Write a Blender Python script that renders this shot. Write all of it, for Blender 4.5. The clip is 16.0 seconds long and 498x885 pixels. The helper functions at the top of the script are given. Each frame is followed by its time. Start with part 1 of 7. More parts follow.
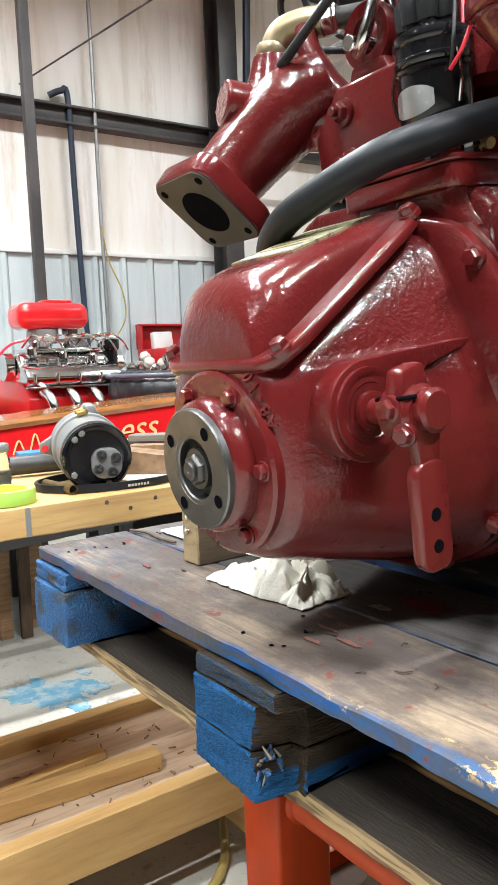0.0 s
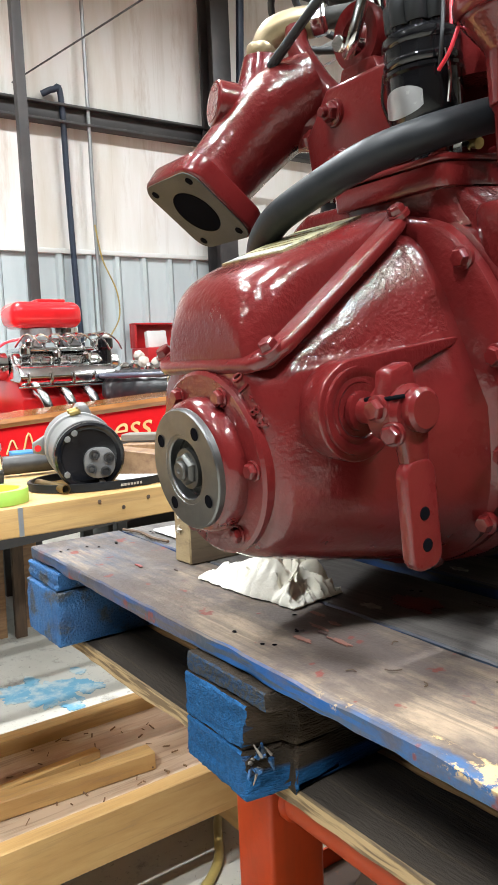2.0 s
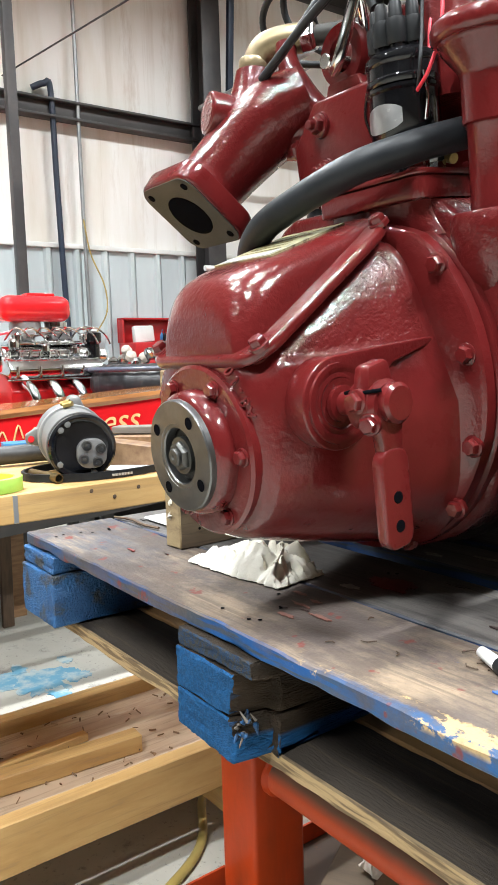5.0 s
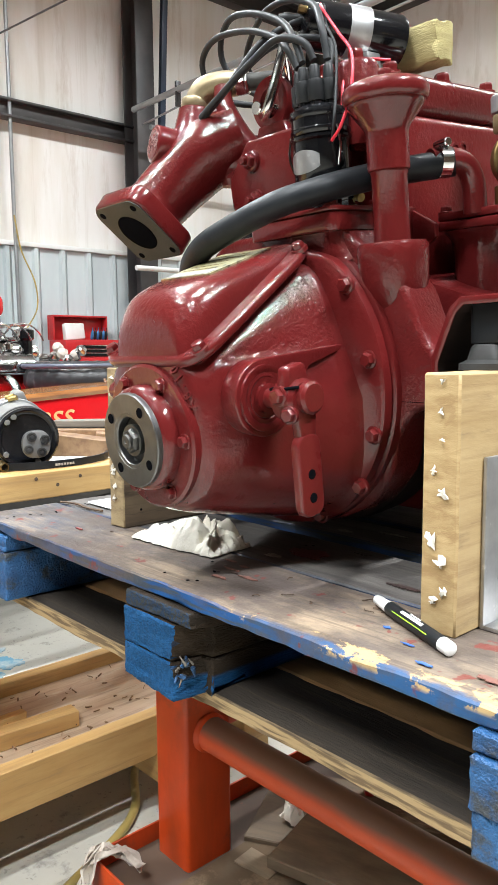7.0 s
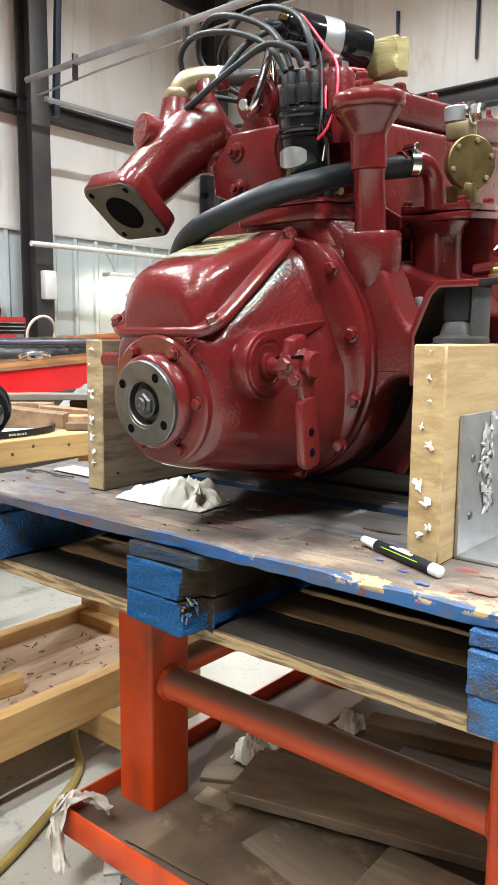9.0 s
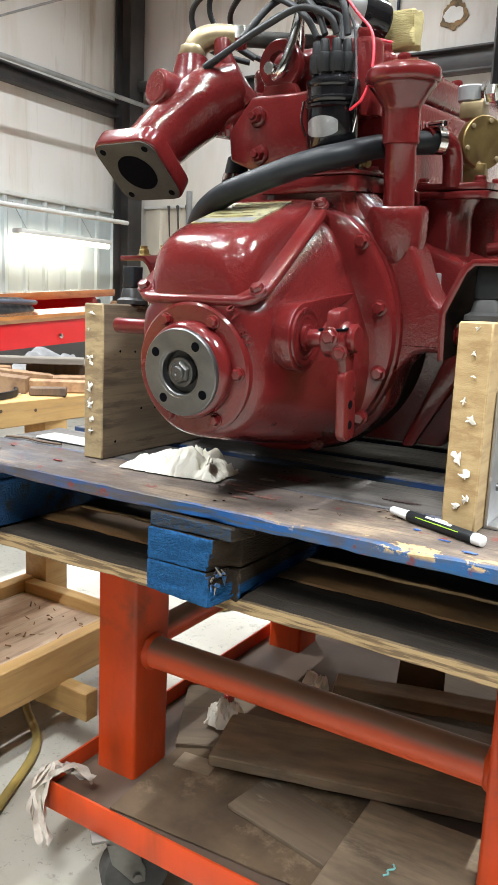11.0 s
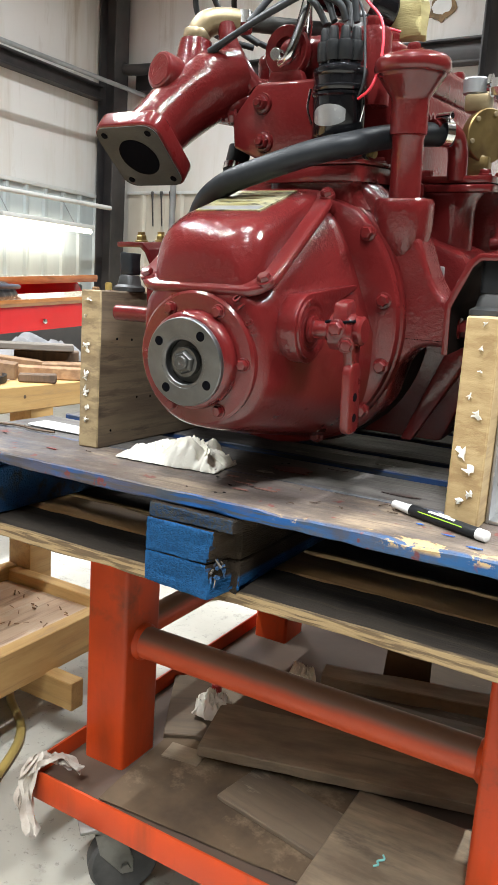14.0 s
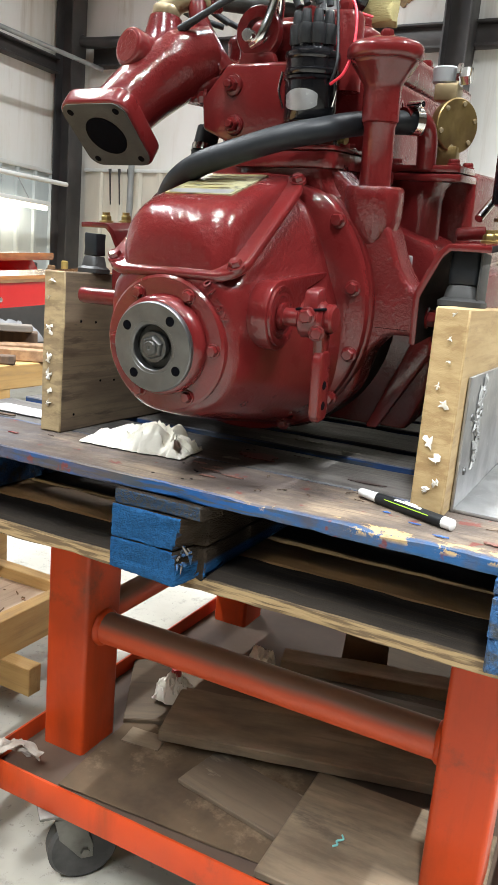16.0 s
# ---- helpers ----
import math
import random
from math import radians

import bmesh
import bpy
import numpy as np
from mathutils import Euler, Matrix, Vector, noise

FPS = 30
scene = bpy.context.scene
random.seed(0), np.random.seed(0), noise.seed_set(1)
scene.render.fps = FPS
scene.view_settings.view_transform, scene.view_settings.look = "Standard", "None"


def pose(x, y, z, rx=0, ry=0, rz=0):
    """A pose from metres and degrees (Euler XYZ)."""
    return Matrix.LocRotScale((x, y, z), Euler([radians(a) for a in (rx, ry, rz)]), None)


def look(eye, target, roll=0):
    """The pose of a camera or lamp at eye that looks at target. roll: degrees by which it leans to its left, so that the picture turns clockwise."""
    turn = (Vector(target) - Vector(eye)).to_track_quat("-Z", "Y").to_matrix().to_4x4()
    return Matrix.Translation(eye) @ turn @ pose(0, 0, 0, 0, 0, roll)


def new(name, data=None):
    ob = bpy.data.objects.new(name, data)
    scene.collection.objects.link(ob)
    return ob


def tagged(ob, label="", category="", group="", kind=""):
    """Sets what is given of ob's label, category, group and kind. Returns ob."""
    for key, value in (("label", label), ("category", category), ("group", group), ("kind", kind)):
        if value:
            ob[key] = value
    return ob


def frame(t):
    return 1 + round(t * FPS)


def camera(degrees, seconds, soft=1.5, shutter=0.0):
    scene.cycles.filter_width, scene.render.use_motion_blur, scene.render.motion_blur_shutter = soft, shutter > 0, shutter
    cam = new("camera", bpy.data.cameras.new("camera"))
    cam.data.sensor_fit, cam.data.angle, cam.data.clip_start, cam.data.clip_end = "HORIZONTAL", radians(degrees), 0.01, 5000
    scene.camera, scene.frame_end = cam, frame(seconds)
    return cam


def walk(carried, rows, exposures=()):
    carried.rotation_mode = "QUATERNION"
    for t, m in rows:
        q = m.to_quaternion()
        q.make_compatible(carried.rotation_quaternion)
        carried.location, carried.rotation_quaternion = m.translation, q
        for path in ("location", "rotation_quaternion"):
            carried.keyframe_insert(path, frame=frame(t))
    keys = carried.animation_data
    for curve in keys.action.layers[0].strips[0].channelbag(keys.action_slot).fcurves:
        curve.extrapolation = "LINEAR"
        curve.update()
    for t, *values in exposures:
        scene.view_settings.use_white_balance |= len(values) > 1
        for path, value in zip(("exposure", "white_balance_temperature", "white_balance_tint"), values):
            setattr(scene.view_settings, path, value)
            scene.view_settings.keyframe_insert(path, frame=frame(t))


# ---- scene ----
from mathutils.bvhtree import BVHTree

cam = camera(36.4, 16.0)
PATH = [
    (0, (0.539, -0.317, 0.25), (-1.097, 0.815, 0.039), -2.3),
    (0.5, (0.532, -0.32, 0.249), (-1.099, 0.816, 0.034), -2.3),
    (1, (0.547, -0.316, 0.249), (-1.082, 0.824, 0.031), -2.3),
    (1.5, (0.545, -0.318, 0.251), (-1.084, 0.823, 0.036), -2.4),
    (2, (0.543, -0.315, 0.251), (-1.084, 0.827, 0.036), -2.4),
    (2.5, (0.548, -0.315, 0.249), (-1.077, 0.83, 0.031), -2.4),
    (3, (0.567, -0.328, 0.25), (-1.054, 0.822, 0.027), -2.3),
    (3.5, (0.57, -0.33, 0.25), (-1.049, 0.822, 0.029), -2.1),
    (6, (0.622, -0.379, 0.251), (-0.945, 0.841, 0.017), -1.0),
    (6.5, (0.654, -0.402, 0.251), (-0.876, 0.864, 0.019), -0.7),
    (7, (0.683, -0.439, 0.253), (-0.801, 0.882, 0.023), -0.5),
    (7.5, (0.688, -0.485, 0.254), (-0.739, 0.897, 0.025), -0.3),
    (8, (0.681, -0.529, 0.253), (-0.697, 0.9, 0.016), -0.1),
    (8.5, (0.669, -0.575, 0.24), (-0.648, 0.908, -0.016), 0.1),
    (9, (0.66, -0.609, 0.242), (-0.595, 0.923, -0.034), 0.5),
    (11.5, (0.502, -0.71, 0.244), (-0.496, 0.984, -0.124), 3.0),
    (12, (0.494, -0.711, 0.245), (-0.497, 0.984, -0.132), 3.4),
    (12.5, (0.494, -0.712, 0.244), (-0.493, 0.985, -0.137), 3.5),
    (13, (0.496, -0.711, 0.243), (-0.491, 0.986, -0.139), 3.6),
    (13.5, (0.496, -0.714, 0.246), (-0.483, 0.988, -0.137), 3.6),
    (14, (0.497, -0.71, 0.243), (-0.474, 0.996, -0.139), 3.7),
    (14.5, (0.499, -0.707, 0.24), (-0.446, 1.014, -0.139), 4.1),
    (15, (0.483, -0.702, 0.236), (-0.451, 1.021, -0.16), 4.5),
    (15.5, (0.482, -0.709, 0.241), (-0.43, 1.024, -0.166), 5.0),
    (16, (0.481, -0.713, 0.246), (-0.38, 1.043, -0.172), 5.0),
]
walk(cam, [(t, look(eye, target, roll)) for t, eye, target, roll in PATH], [(0.0, 0.10), (6.0, 0.11), (9.0, 0.15), (11.5, 0.05), (16.0, 0.03)])

# ---- world and lights ----
FLOOR = -0.81
world = bpy.data.worlds.new("world")
world.use_nodes = True
scene.world = world
world.node_tree.nodes["Background"].inputs[0].default_value = (0.75, 0.82, 1.0, 1)
world.node_tree.nodes["Background"].inputs[1].default_value = 0.01


def area_light(name, m, sx, sy, watts, color=(1, 1, 1), spread=180):
    data = bpy.data.lights.new(name, "AREA")
    data.shape, data.size, data.size_y, data.energy, data.color = "RECTANGLE", sx, sy, watts, color
    data.spread = radians(spread)
    ob = new(name, data)
    ob.matrix_world = m
    return ob


# ceiling tube fixtures, out of view: x, y and watts of each
CEILING = 3.75
# Those at (-1.7, -1.9) and (-0.8, -5.5) are added to brighten the low shelf.
TUBES = [(-2.6, 3.4, 92), (-2.7, 0.3, 175), (0.6, 3.6, 75), (1.1, -2.6, 205), (0.1, -0.5, 90), (-1.7, -1.9, 128), (2.5, 0.4, 280), (-0.8, -5.5, 130)]
for x, y, watts in TUBES:
    area_light("tube_light", pose(x, y, CEILING - 0.14), 0.05, 1.25, watts, (0.95, 1.0, 1.03), 150)
area_light("bench_light", pose(-4.70, 4.4, 0.70, 0, 50, 0), 0.08, 1.05, 4, (1.0, 0.92, 0.78))

# ---- materials ----
def rgb(c):
    return (c[0], c[1], c[2], 1.0)


def material(name, base, rough=0.5, metal=0.0, second=None, scale=8.0, low=0.4, high=0.65, bump=0.0, bscale=120.0,
             coat=0.0, third=None, tscale=40.0, tlow=0.6, thigh=0.7, stretch=(1, 1, 1), rvar=0.0, detail=6.0, vary=0.0, fine=0.0, fscale=300.0, fdepth=0.0007, spec=0.5, streak=None):
    """Two tones mixed by a broad noise, a third by a finer one, relief by a fine one; stretch runs the grain."""
    m = bpy.data.materials.new(name)
    m.use_nodes = True
    nt = m.node_tree
    n, lk = nt.nodes, nt.links
    b = n["Principled BSDF"]
    b.inputs["Roughness"].default_value = rough
    b.inputs["Metallic"].default_value = metal
    b.inputs["Coat Weight"].default_value = coat
    b.inputs["Coat Roughness"].default_value = 0.03
    b.inputs["Coat IOR"].default_value = 1.45
    b.inputs["Specular IOR Level"].default_value = spec
    tc = n.new("ShaderNodeTexCoord")
    mp = n.new("ShaderNodeMapping")
    mp.inputs["Scale"].default_value = stretch
    lk.new(tc.outputs["Object"], mp.inputs["Vector"])
    info = n.new("ShaderNodeObjectInfo")
    off = n.new("ShaderNodeVectorMath")
    off.operation = "MULTIPLY_ADD"
    lk.new(info.outputs["Random"], off.inputs[0])
    off.inputs[1].default_value = (37.0, 53.0, 19.0)
    lk.new(mp.outputs["Vector"], off.inputs[2])

    def noise_tex(sc, det=detail, rg=0.6):
        t = n.new("ShaderNodeTexNoise")
        t.inputs["Scale"].default_value, t.inputs["Detail"].default_value, t.inputs["Roughness"].default_value = sc, det, rg
        lk.new(off.outputs["Vector"], t.inputs["Vector"])
        return t

    def ramp(t, lo, hi):
        r = n.new("ShaderNodeMapRange")
        r.inputs["From Min"].default_value, r.inputs["From Max"].default_value = lo, hi
        lk.new(t.outputs["Fac"], r.inputs["Value"])
        return r.outputs["Result"]

    def mix(a, c, f):
        x = n.new("ShaderNodeMix")
        x.data_type = "RGBA"
        lk.new(f, x.inputs[0])
        for sock, v in ((x.inputs[6], a), (x.inputs[7], c)):
            if isinstance(v, tuple):
                sock.default_value = v
            else:
                lk.new(v, sock)
        return x.outputs[2]

    col = rgb(base)
    if second:
        col = mix(col, rgb(second), ramp(noise_tex(scale), low, high))
    if third:
        col = mix(col, rgb(third), ramp(noise_tex(tscale, 8.0, 0.7), tlow, thigh))
    if streak:
        tone, sc, st, lo, hi, amount = streak
        m2 = n.new("ShaderNodeMapping")
        m2.inputs["Scale"].default_value = st
        lk.new(tc.outputs["Object"], m2.inputs["Vector"])
        t2 = n.new("ShaderNodeTexNoise")
        t2.inputs["Scale"].default_value, t2.inputs["Detail"].default_value, t2.inputs["Roughness"].default_value = sc, 5.0, 0.65
        t2.inputs["Distortion"].default_value = 0.35
        o2 = n.new("ShaderNodeVectorMath")
        o2.operation = "MULTIPLY_ADD"
        lk.new(info.outputs["Random"], o2.inputs[0])
        o2.inputs[1].default_value = (11.0, 23.0, 31.0)
        lk.new(m2.outputs["Vector"], o2.inputs[2])
        lk.new(o2.outputs["Vector"], t2.inputs["Vector"])
        r2 = n.new("ShaderNodeMapRange")
        r2.inputs["From Min"].default_value, r2.inputs["From Max"].default_value, r2.inputs["To Max"].default_value = lo, hi, amount
        lk.new(t2.outputs["Fac"], r2.inputs["Value"])
        col = mix(col, rgb(tone), r2.outputs["Result"])
    if vary:
        hs = n.new("ShaderNodeHueSaturation")
        mr = n.new("ShaderNodeMapRange")
        mr.inputs["To Min"].default_value, mr.inputs["To Max"].default_value = 1 - vary, 1 + vary
        lk.new(info.outputs["Random"], mr.inputs["Value"])
        lk.new(mr.outputs["Result"], hs.inputs["Value"])
        if isinstance(col, tuple):
            hs.inputs["Color"].default_value = col
        else:
            lk.new(col, hs.inputs["Color"])
        col = hs.outputs["Color"]
    if isinstance(col, tuple):
        b.inputs["Base Color"].default_value = col
    else:
        lk.new(col, b.inputs["Base Color"])
    if rvar:
        mr = n.new("ShaderNodeMapRange")
        mr.inputs["From Min"].default_value, mr.inputs["From Max"].default_value = 0.3, 0.7
        mr.inputs["To Min"].default_value, mr.inputs["To Max"].default_value = max(rough - rvar, 0.02), min(rough + rvar, 1)
        lk.new(noise_tex(scale * 2.3).outputs["Fac"], mr.inputs["Value"])
        lk.new(mr.outputs["Result"], b.inputs["Roughness"])
    if bump:
        bp = n.new("ShaderNodeBump")
        bp.inputs["Strength"].default_value = bump
        bp.inputs["Distance"].default_value = 0.002
        lk.new(noise_tex(bscale, 3.0).outputs["Fac"], bp.inputs["Height"])
        if fine:
            b2 = n.new("ShaderNodeBump")
            b2.inputs["Strength"].default_value = fine
            b2.inputs["Distance"].default_value = fdepth
            lk.new(noise_tex(fscale, 2.0).outputs["Fac"], b2.inputs["Height"])
            lk.new(bp.outputs["Normal"], b2.inputs["Normal"])
            bp = b2
        lk.new(bp.outputs["Normal"], b.inputs["Normal"])
        lk.new(bp.outputs["Normal"], b.inputs["Coat Normal"])
    return m


def glow(name, color, strength):
    m = bpy.data.materials.new(name)
    m.use_nodes = True
    b = m.node_tree.nodes["Principled BSDF"]
    b.inputs["Base Color"].default_value = rgb(color)
    b.inputs["Emission Color"].default_value = rgb(color)
    b.inputs["Emission Strength"].default_value = strength
    return m


RED = material("red_engine_enamel", (0.098, 0.0098, 0.0098), 0.30, second=(0.076, 0.0070, 0.0071), scale=9, bump=0.12, bscale=60, coat=1.0, rvar=0.05, fine=1.0, fscale=190, fdepth=0.00044, spec=0.05)
RED_CAST = material("red_enamel_on_rough_casting", (0.098, 0.0098, 0.0098), 0.32, second=(0.076, 0.0070, 0.0071), scale=9, bump=0.16, bscale=60, coat=1.0, rvar=0.06, fine=1.0, fscale=210, fdepth=0.00125, spec=0.05)
RED_MID = material("red_enamel_on_casting", (0.098, 0.0098, 0.0098), 0.30, second=(0.076, 0.0070, 0.0071), scale=9, bump=0.14, bscale=60, coat=1.0, rvar=0.05, fine=1.0, fscale=190, fdepth=0.00072, spec=0.05)
STEEL = material("turned_steel", (0.145, 0.147, 0.146), 0.38, 0.9, second=(0.105, 0.105, 0.104), scale=18, bump=0.03, bscale=300, rvar=0.1)
NUT_STEEL = material("greasy_steel_nut", (0.095, 0.094, 0.090), 0.42, 0.8, second=(0.065, 0.064, 0.060), scale=30, rvar=0.1)
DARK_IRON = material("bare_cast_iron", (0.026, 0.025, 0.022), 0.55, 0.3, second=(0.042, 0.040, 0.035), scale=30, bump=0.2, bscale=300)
# Matt black: grease on the flywheel cover, painted shade inside the mount brackets.
SHADE_GREASE = material("black_shade_and_grease", (0.010, 0.008, 0.008), 0.85, second=(0.018, 0.012, 0.011), scale=30, spec=0.1)
# Flat black pieces in this stand for the shade inside holes and slots.
BORE = material("dark_bore", (0.003, 0.003, 0.004), 0.9)
BORE.node_tree.nodes["Principled BSDF"].inputs["Specular IOR Level"].default_value = 0.02
RUBBER = material("black_rubber_hose", (0.009, 0.0105, 0.0125), 0.45, second=(0.014, 0.016, 0.0185), scale=25, spec=0.22, bump=0.06, bscale=260, rvar=0.08)
RUBBER_MOUNT = material("dusty_rubber", (0.014, 0.014, 0.014), 0.5, second=(0.035, 0.034, 0.033), scale=20, bump=0.1)
BLACK_PLASTIC = material("black_gloss_plastic", (0.005, 0.005, 0.006), 0.12, second=(0.009, 0.009, 0.010), scale=20, spec=0.4)
BLACK_MATTE = material("black_matt_plastic", (0.011, 0.012, 0.013), 0.42, second=(0.017, 0.018, 0.019), scale=30, spec=0.25)
CHROME = material("chrome_plate", (0.72, 0.72, 0.72), 0.13, 1.0, second=(0.55, 0.55, 0.55), scale=20)
ALU = material("bare_aluminium", (0.46, 0.46, 0.46), 0.38, 0.85, second=(0.34, 0.34, 0.34), scale=14, third=(0.60, 0.60, 0.58), tscale=50, bump=0.05, bscale=200, rvar=0.1)
BRASS = material("aged_brass", (0.22, 0.155, 0.06), 0.38, 0.85, second=(0.14, 0.09, 0.04), scale=22, bump=0.08, rvar=0.1)
BRASS_PALE = material("pale_brass", (0.30, 0.24, 0.145), 0.38, 0.6, second=(0.21, 0.16, 0.085), scale=25, rvar=0.1)
ZINC = material("yellow_zinc_nut", (0.34, 0.25, 0.09), 0.35, 0.85, second=(0.22, 0.16, 0.06), scale=60)
PLATE = material("brass_data_plate", (0.33, 0.31, 0.19), 0.36, 0.25, second=(0.22, 0.19, 0.06), scale=15, low=0.42, high=0.6, third=(0.07, 0.065, 0.045), tscale=45, tlow=0.52, thigh=0.60, stretch=(1, 2.2, 1))
PINE = material("pine_board", (0.54, 0.345, 0.135), 0.62, second=(0.45, 0.265, 0.092), scale=5, stretch=(1, 6, 6), bump=0.15, bscale=60, third=(0.33, 0.22, 0.12), tscale=5, tlow=0.60, thigh=0.74, vary=0.1, streak=((0.34, 0.20, 0.085), 7, (0.6, 14, 14), 0.52, 0.66, 0.55))
PINE_Y = material("pine_board_along_y", (0.54, 0.345, 0.135), 0.62, second=(0.45, 0.265, 0.092), scale=5, stretch=(6, 1, 6), bump=0.15, bscale=60, third=(0.33, 0.22, 0.12), tscale=5, tlow=0.60, thigh=0.74, vary=0.1, streak=((0.34, 0.20, 0.085), 7, (14, 0.6, 14), 0.52, 0.66, 0.55))
PINE_WORN = material("worn_pine_plank", (0.43, 0.31, 0.155), 0.65, second=(0.34, 0.23, 0.105), scale=5, stretch=(6, 1, 6), bump=0.2, bscale=60, third=(0.20, 0.135, 0.075), tscale=6, tlow=0.56, thigh=0.70, streak=((0.25, 0.155, 0.07), 7, (14, 0.6, 14), 0.50, 0.66, 0.6))
PINE_END = material("pine_end_grain", (0.42, 0.30, 0.145), 0.7, second=(0.31, 0.205, 0.09), scale=14, stretch=(2, 1, 6), bump=0.25, bscale=160, streak=((0.25, 0.15, 0.06), 26, (1, 1, 2.4), 0.52, 0.62, 0.6), third=(0.22, 0.14, 0.065), tscale=5, tlow=0.60, thigh=0.68)
PINE_END_DARK = material("stained_end_grain", (0.33, 0.245, 0.13), 0.7, second=(0.21, 0.15, 0.08), scale=14, stretch=(2, 1, 6), bump=0.3, bscale=160, streak=((0.13, 0.085, 0.045), 26, (1, 1, 2.4), 0.50, 0.62, 0.6), third=(0.12, 0.085, 0.05), tscale=6, tlow=0.56, thigh=0.68)
BEARER_DARK = material("oil_stained_plank", (0.185, 0.137, 0.086), 0.7, second=(0.12, 0.086, 0.056), scale=5, stretch=(6, 1, 6), bump=0.15, bscale=80, third=(0.06, 0.043, 0.030), tscale=7, tlow=0.56, thigh=0.68, streak=((0.08, 0.056, 0.037), 7, (14, 0.6, 14), 0.50, 0.66, 0.7))
DARK_WOOD = material("dark_rough_wood", (0.10, 0.062, 0.036), 0.75, second=(0.055, 0.034, 0.022), scale=8, stretch=(8, 8, 1), bump=0.2, bscale=60, vary=0.25)
BROWN_BLOCK = material("brown_wood_block", (0.27, 0.16, 0.08), 0.6, second=(0.17, 0.09, 0.045), scale=8, stretch=(7, 1, 7), bump=0.12, bscale=80, vary=0.3)
GREY_WOOD = material("weathered_grey_wood", (0.155, 0.135, 0.112), 0.75, second=(0.10, 0.085, 0.07), scale=7, stretch=(1, 9, 9), bump=0.2, bscale=70, third=(0.27, 0.21, 0.14), tscale=7, tlow=0.6, thigh=0.7)
BLUE = material("chipped_blue_paint", (0.014, 0.092, 0.235), 0.55, second=(0.009, 0.050, 0.14), scale=14, bump=1.0, bscale=150, third=(0.030, 0.036, 0.042), tscale=26, tlow=0.50, thigh=0.60, fine=1.0, fscale=300, fdepth=0.002)
ORANGE = material("orange_enamel", (0.50, 0.054, 0.009), 0.42, second=(0.40, 0.046, 0.010), scale=5, bump=0.05, bscale=150, third=(0.13, 0.045, 0.026), tscale=7, tlow=0.56, thigh=0.74, rvar=0.08, spec=0.25, streak=((0.20, 0.036, 0.012), 4, (3, 3, 0.5), 0.50, 0.70, 0.6))
# Tray, ply and card patches: dust, plus light broken by deck slats, as colour.
TRAY = material("dusty_steel_tray", (0.10, 0.066, 0.044), 0.7, second=(0.075, 0.048, 0.036), scale=5, third=(0.22, 0.065, 0.026), tscale=7, tlow=0.62, thigh=0.7, bump=0.05)
DUST_PLY = material("dusty_plywood", (0.135, 0.097, 0.063), 0.8, second=(0.085, 0.061, 0.041), scale=3, stretch=(1, 3, 3), bump=0.15, bscale=60, third=(0.38, 0.31, 0.22), tscale=3.0, tlow=0.58, thigh=0.72, vary=0.25, streak=((0.08, 0.06, 0.042), 5, (1, 12, 12), 0.50, 0.68, 0.6))
CARD = material("brown_dusty_cardboard", (0.120, 0.082, 0.050), 0.85, second=(0.060, 0.041, 0.027), scale=5, third=(0.23, 0.165, 0.105), tscale=7, tlow=0.54, thigh=0.68, bump=0.1, bscale=80, spec=0.2)
PALE_PLY = material("pale_dusty_plywood", (0.245, 0.183, 0.120), 0.8, second=(0.12, 0.087, 0.056), scale=5, stretch=(1, 3, 3), bump=0.15, bscale=60, streak=((0.12, 0.09, 0.06), 5, (1, 12, 12), 0.52, 0.68, 0.6), third=(0.10, 0.075, 0.05), tscale=4, tlow=0.58, thigh=0.7)
CONCRETE = material("shop_concrete", (0.47, 0.45, 0.395), 0.55, second=(0.36, 0.34, 0.29), scale=1.6, third=(0.24, 0.22, 0.195), tscale=11, tlow=0.57, thigh=0.70, bump=0.08, bscale=60, rvar=0.12, streak=((0.16, 0.145, 0.13), 70, (1, 1, 1), 0.60, 0.68, 0.6))
WALL_VINYL = material("stained_vinyl_insulation", (0.74, 0.73, 0.70), 0.5, second=(0.60, 0.55, 0.46), scale=1.1, low=0.46, high=0.72, stretch=(1, 2.4, 0.35), bump=0.15, bscale=3.5, third=(0.34, 0.25, 0.155), tscale=1.6, tlow=0.56, thigh=0.84, streak=((0.40, 0.34, 0.26), 2.5, (3, 3, 0.15), 0.56, 0.72, 0.45))
WALL_METAL = material("pale_blue_grey_panel", (0.50, 0.555, 0.56), 0.42, second=(0.42, 0.47, 0.48), scale=1.5, stretch=(1, 2, 0.5), bump=0.02)
WALL_CREAM = material("cream_panel", (0.62, 0.58, 0.49), 0.45, second=(0.50, 0.46, 0.38), scale=1.5, stretch=(2, 1, 0.5), bump=0.02)
TRIM_WHITE = material("white_trim_paint", (0.72, 0.73, 0.71), 0.4, second=(0.60, 0.60, 0.57), scale=3)
GIRT = material("dark_structural_steel", (0.028, 0.026, 0.027), 0.5, second=(0.055, 0.050, 0.048), scale=3, bump=0.03)
BLUE_STEEL = material("blue_grey_steel", (0.022, 0.034, 0.060), 0.45, second=(0.015, 0.024, 0.042), scale=3)
GALV = material("galvanised_pipe", (0.36, 0.37, 0.37), 0.4, 0.6, second=(0.26, 0.27, 0.27), scale=5)
CEIL = material("ceiling_sheet", (0.36, 0.355, 0.34), 0.6, second=(0.30, 0.295, 0.28), scale=1)
BOAT_RED = material("red_boat_gelcoat", (0.62, 0.012, 0.016), 0.16, second=(0.54, 0.010, 0.014), scale=3, coat=0.6)
MAHOGANY = material("varnished_mahogany", (0.36, 0.15, 0.045), 0.18, second=(0.22, 0.085, 0.028), scale=6, stretch=(6, 1, 6), coat=0.7)
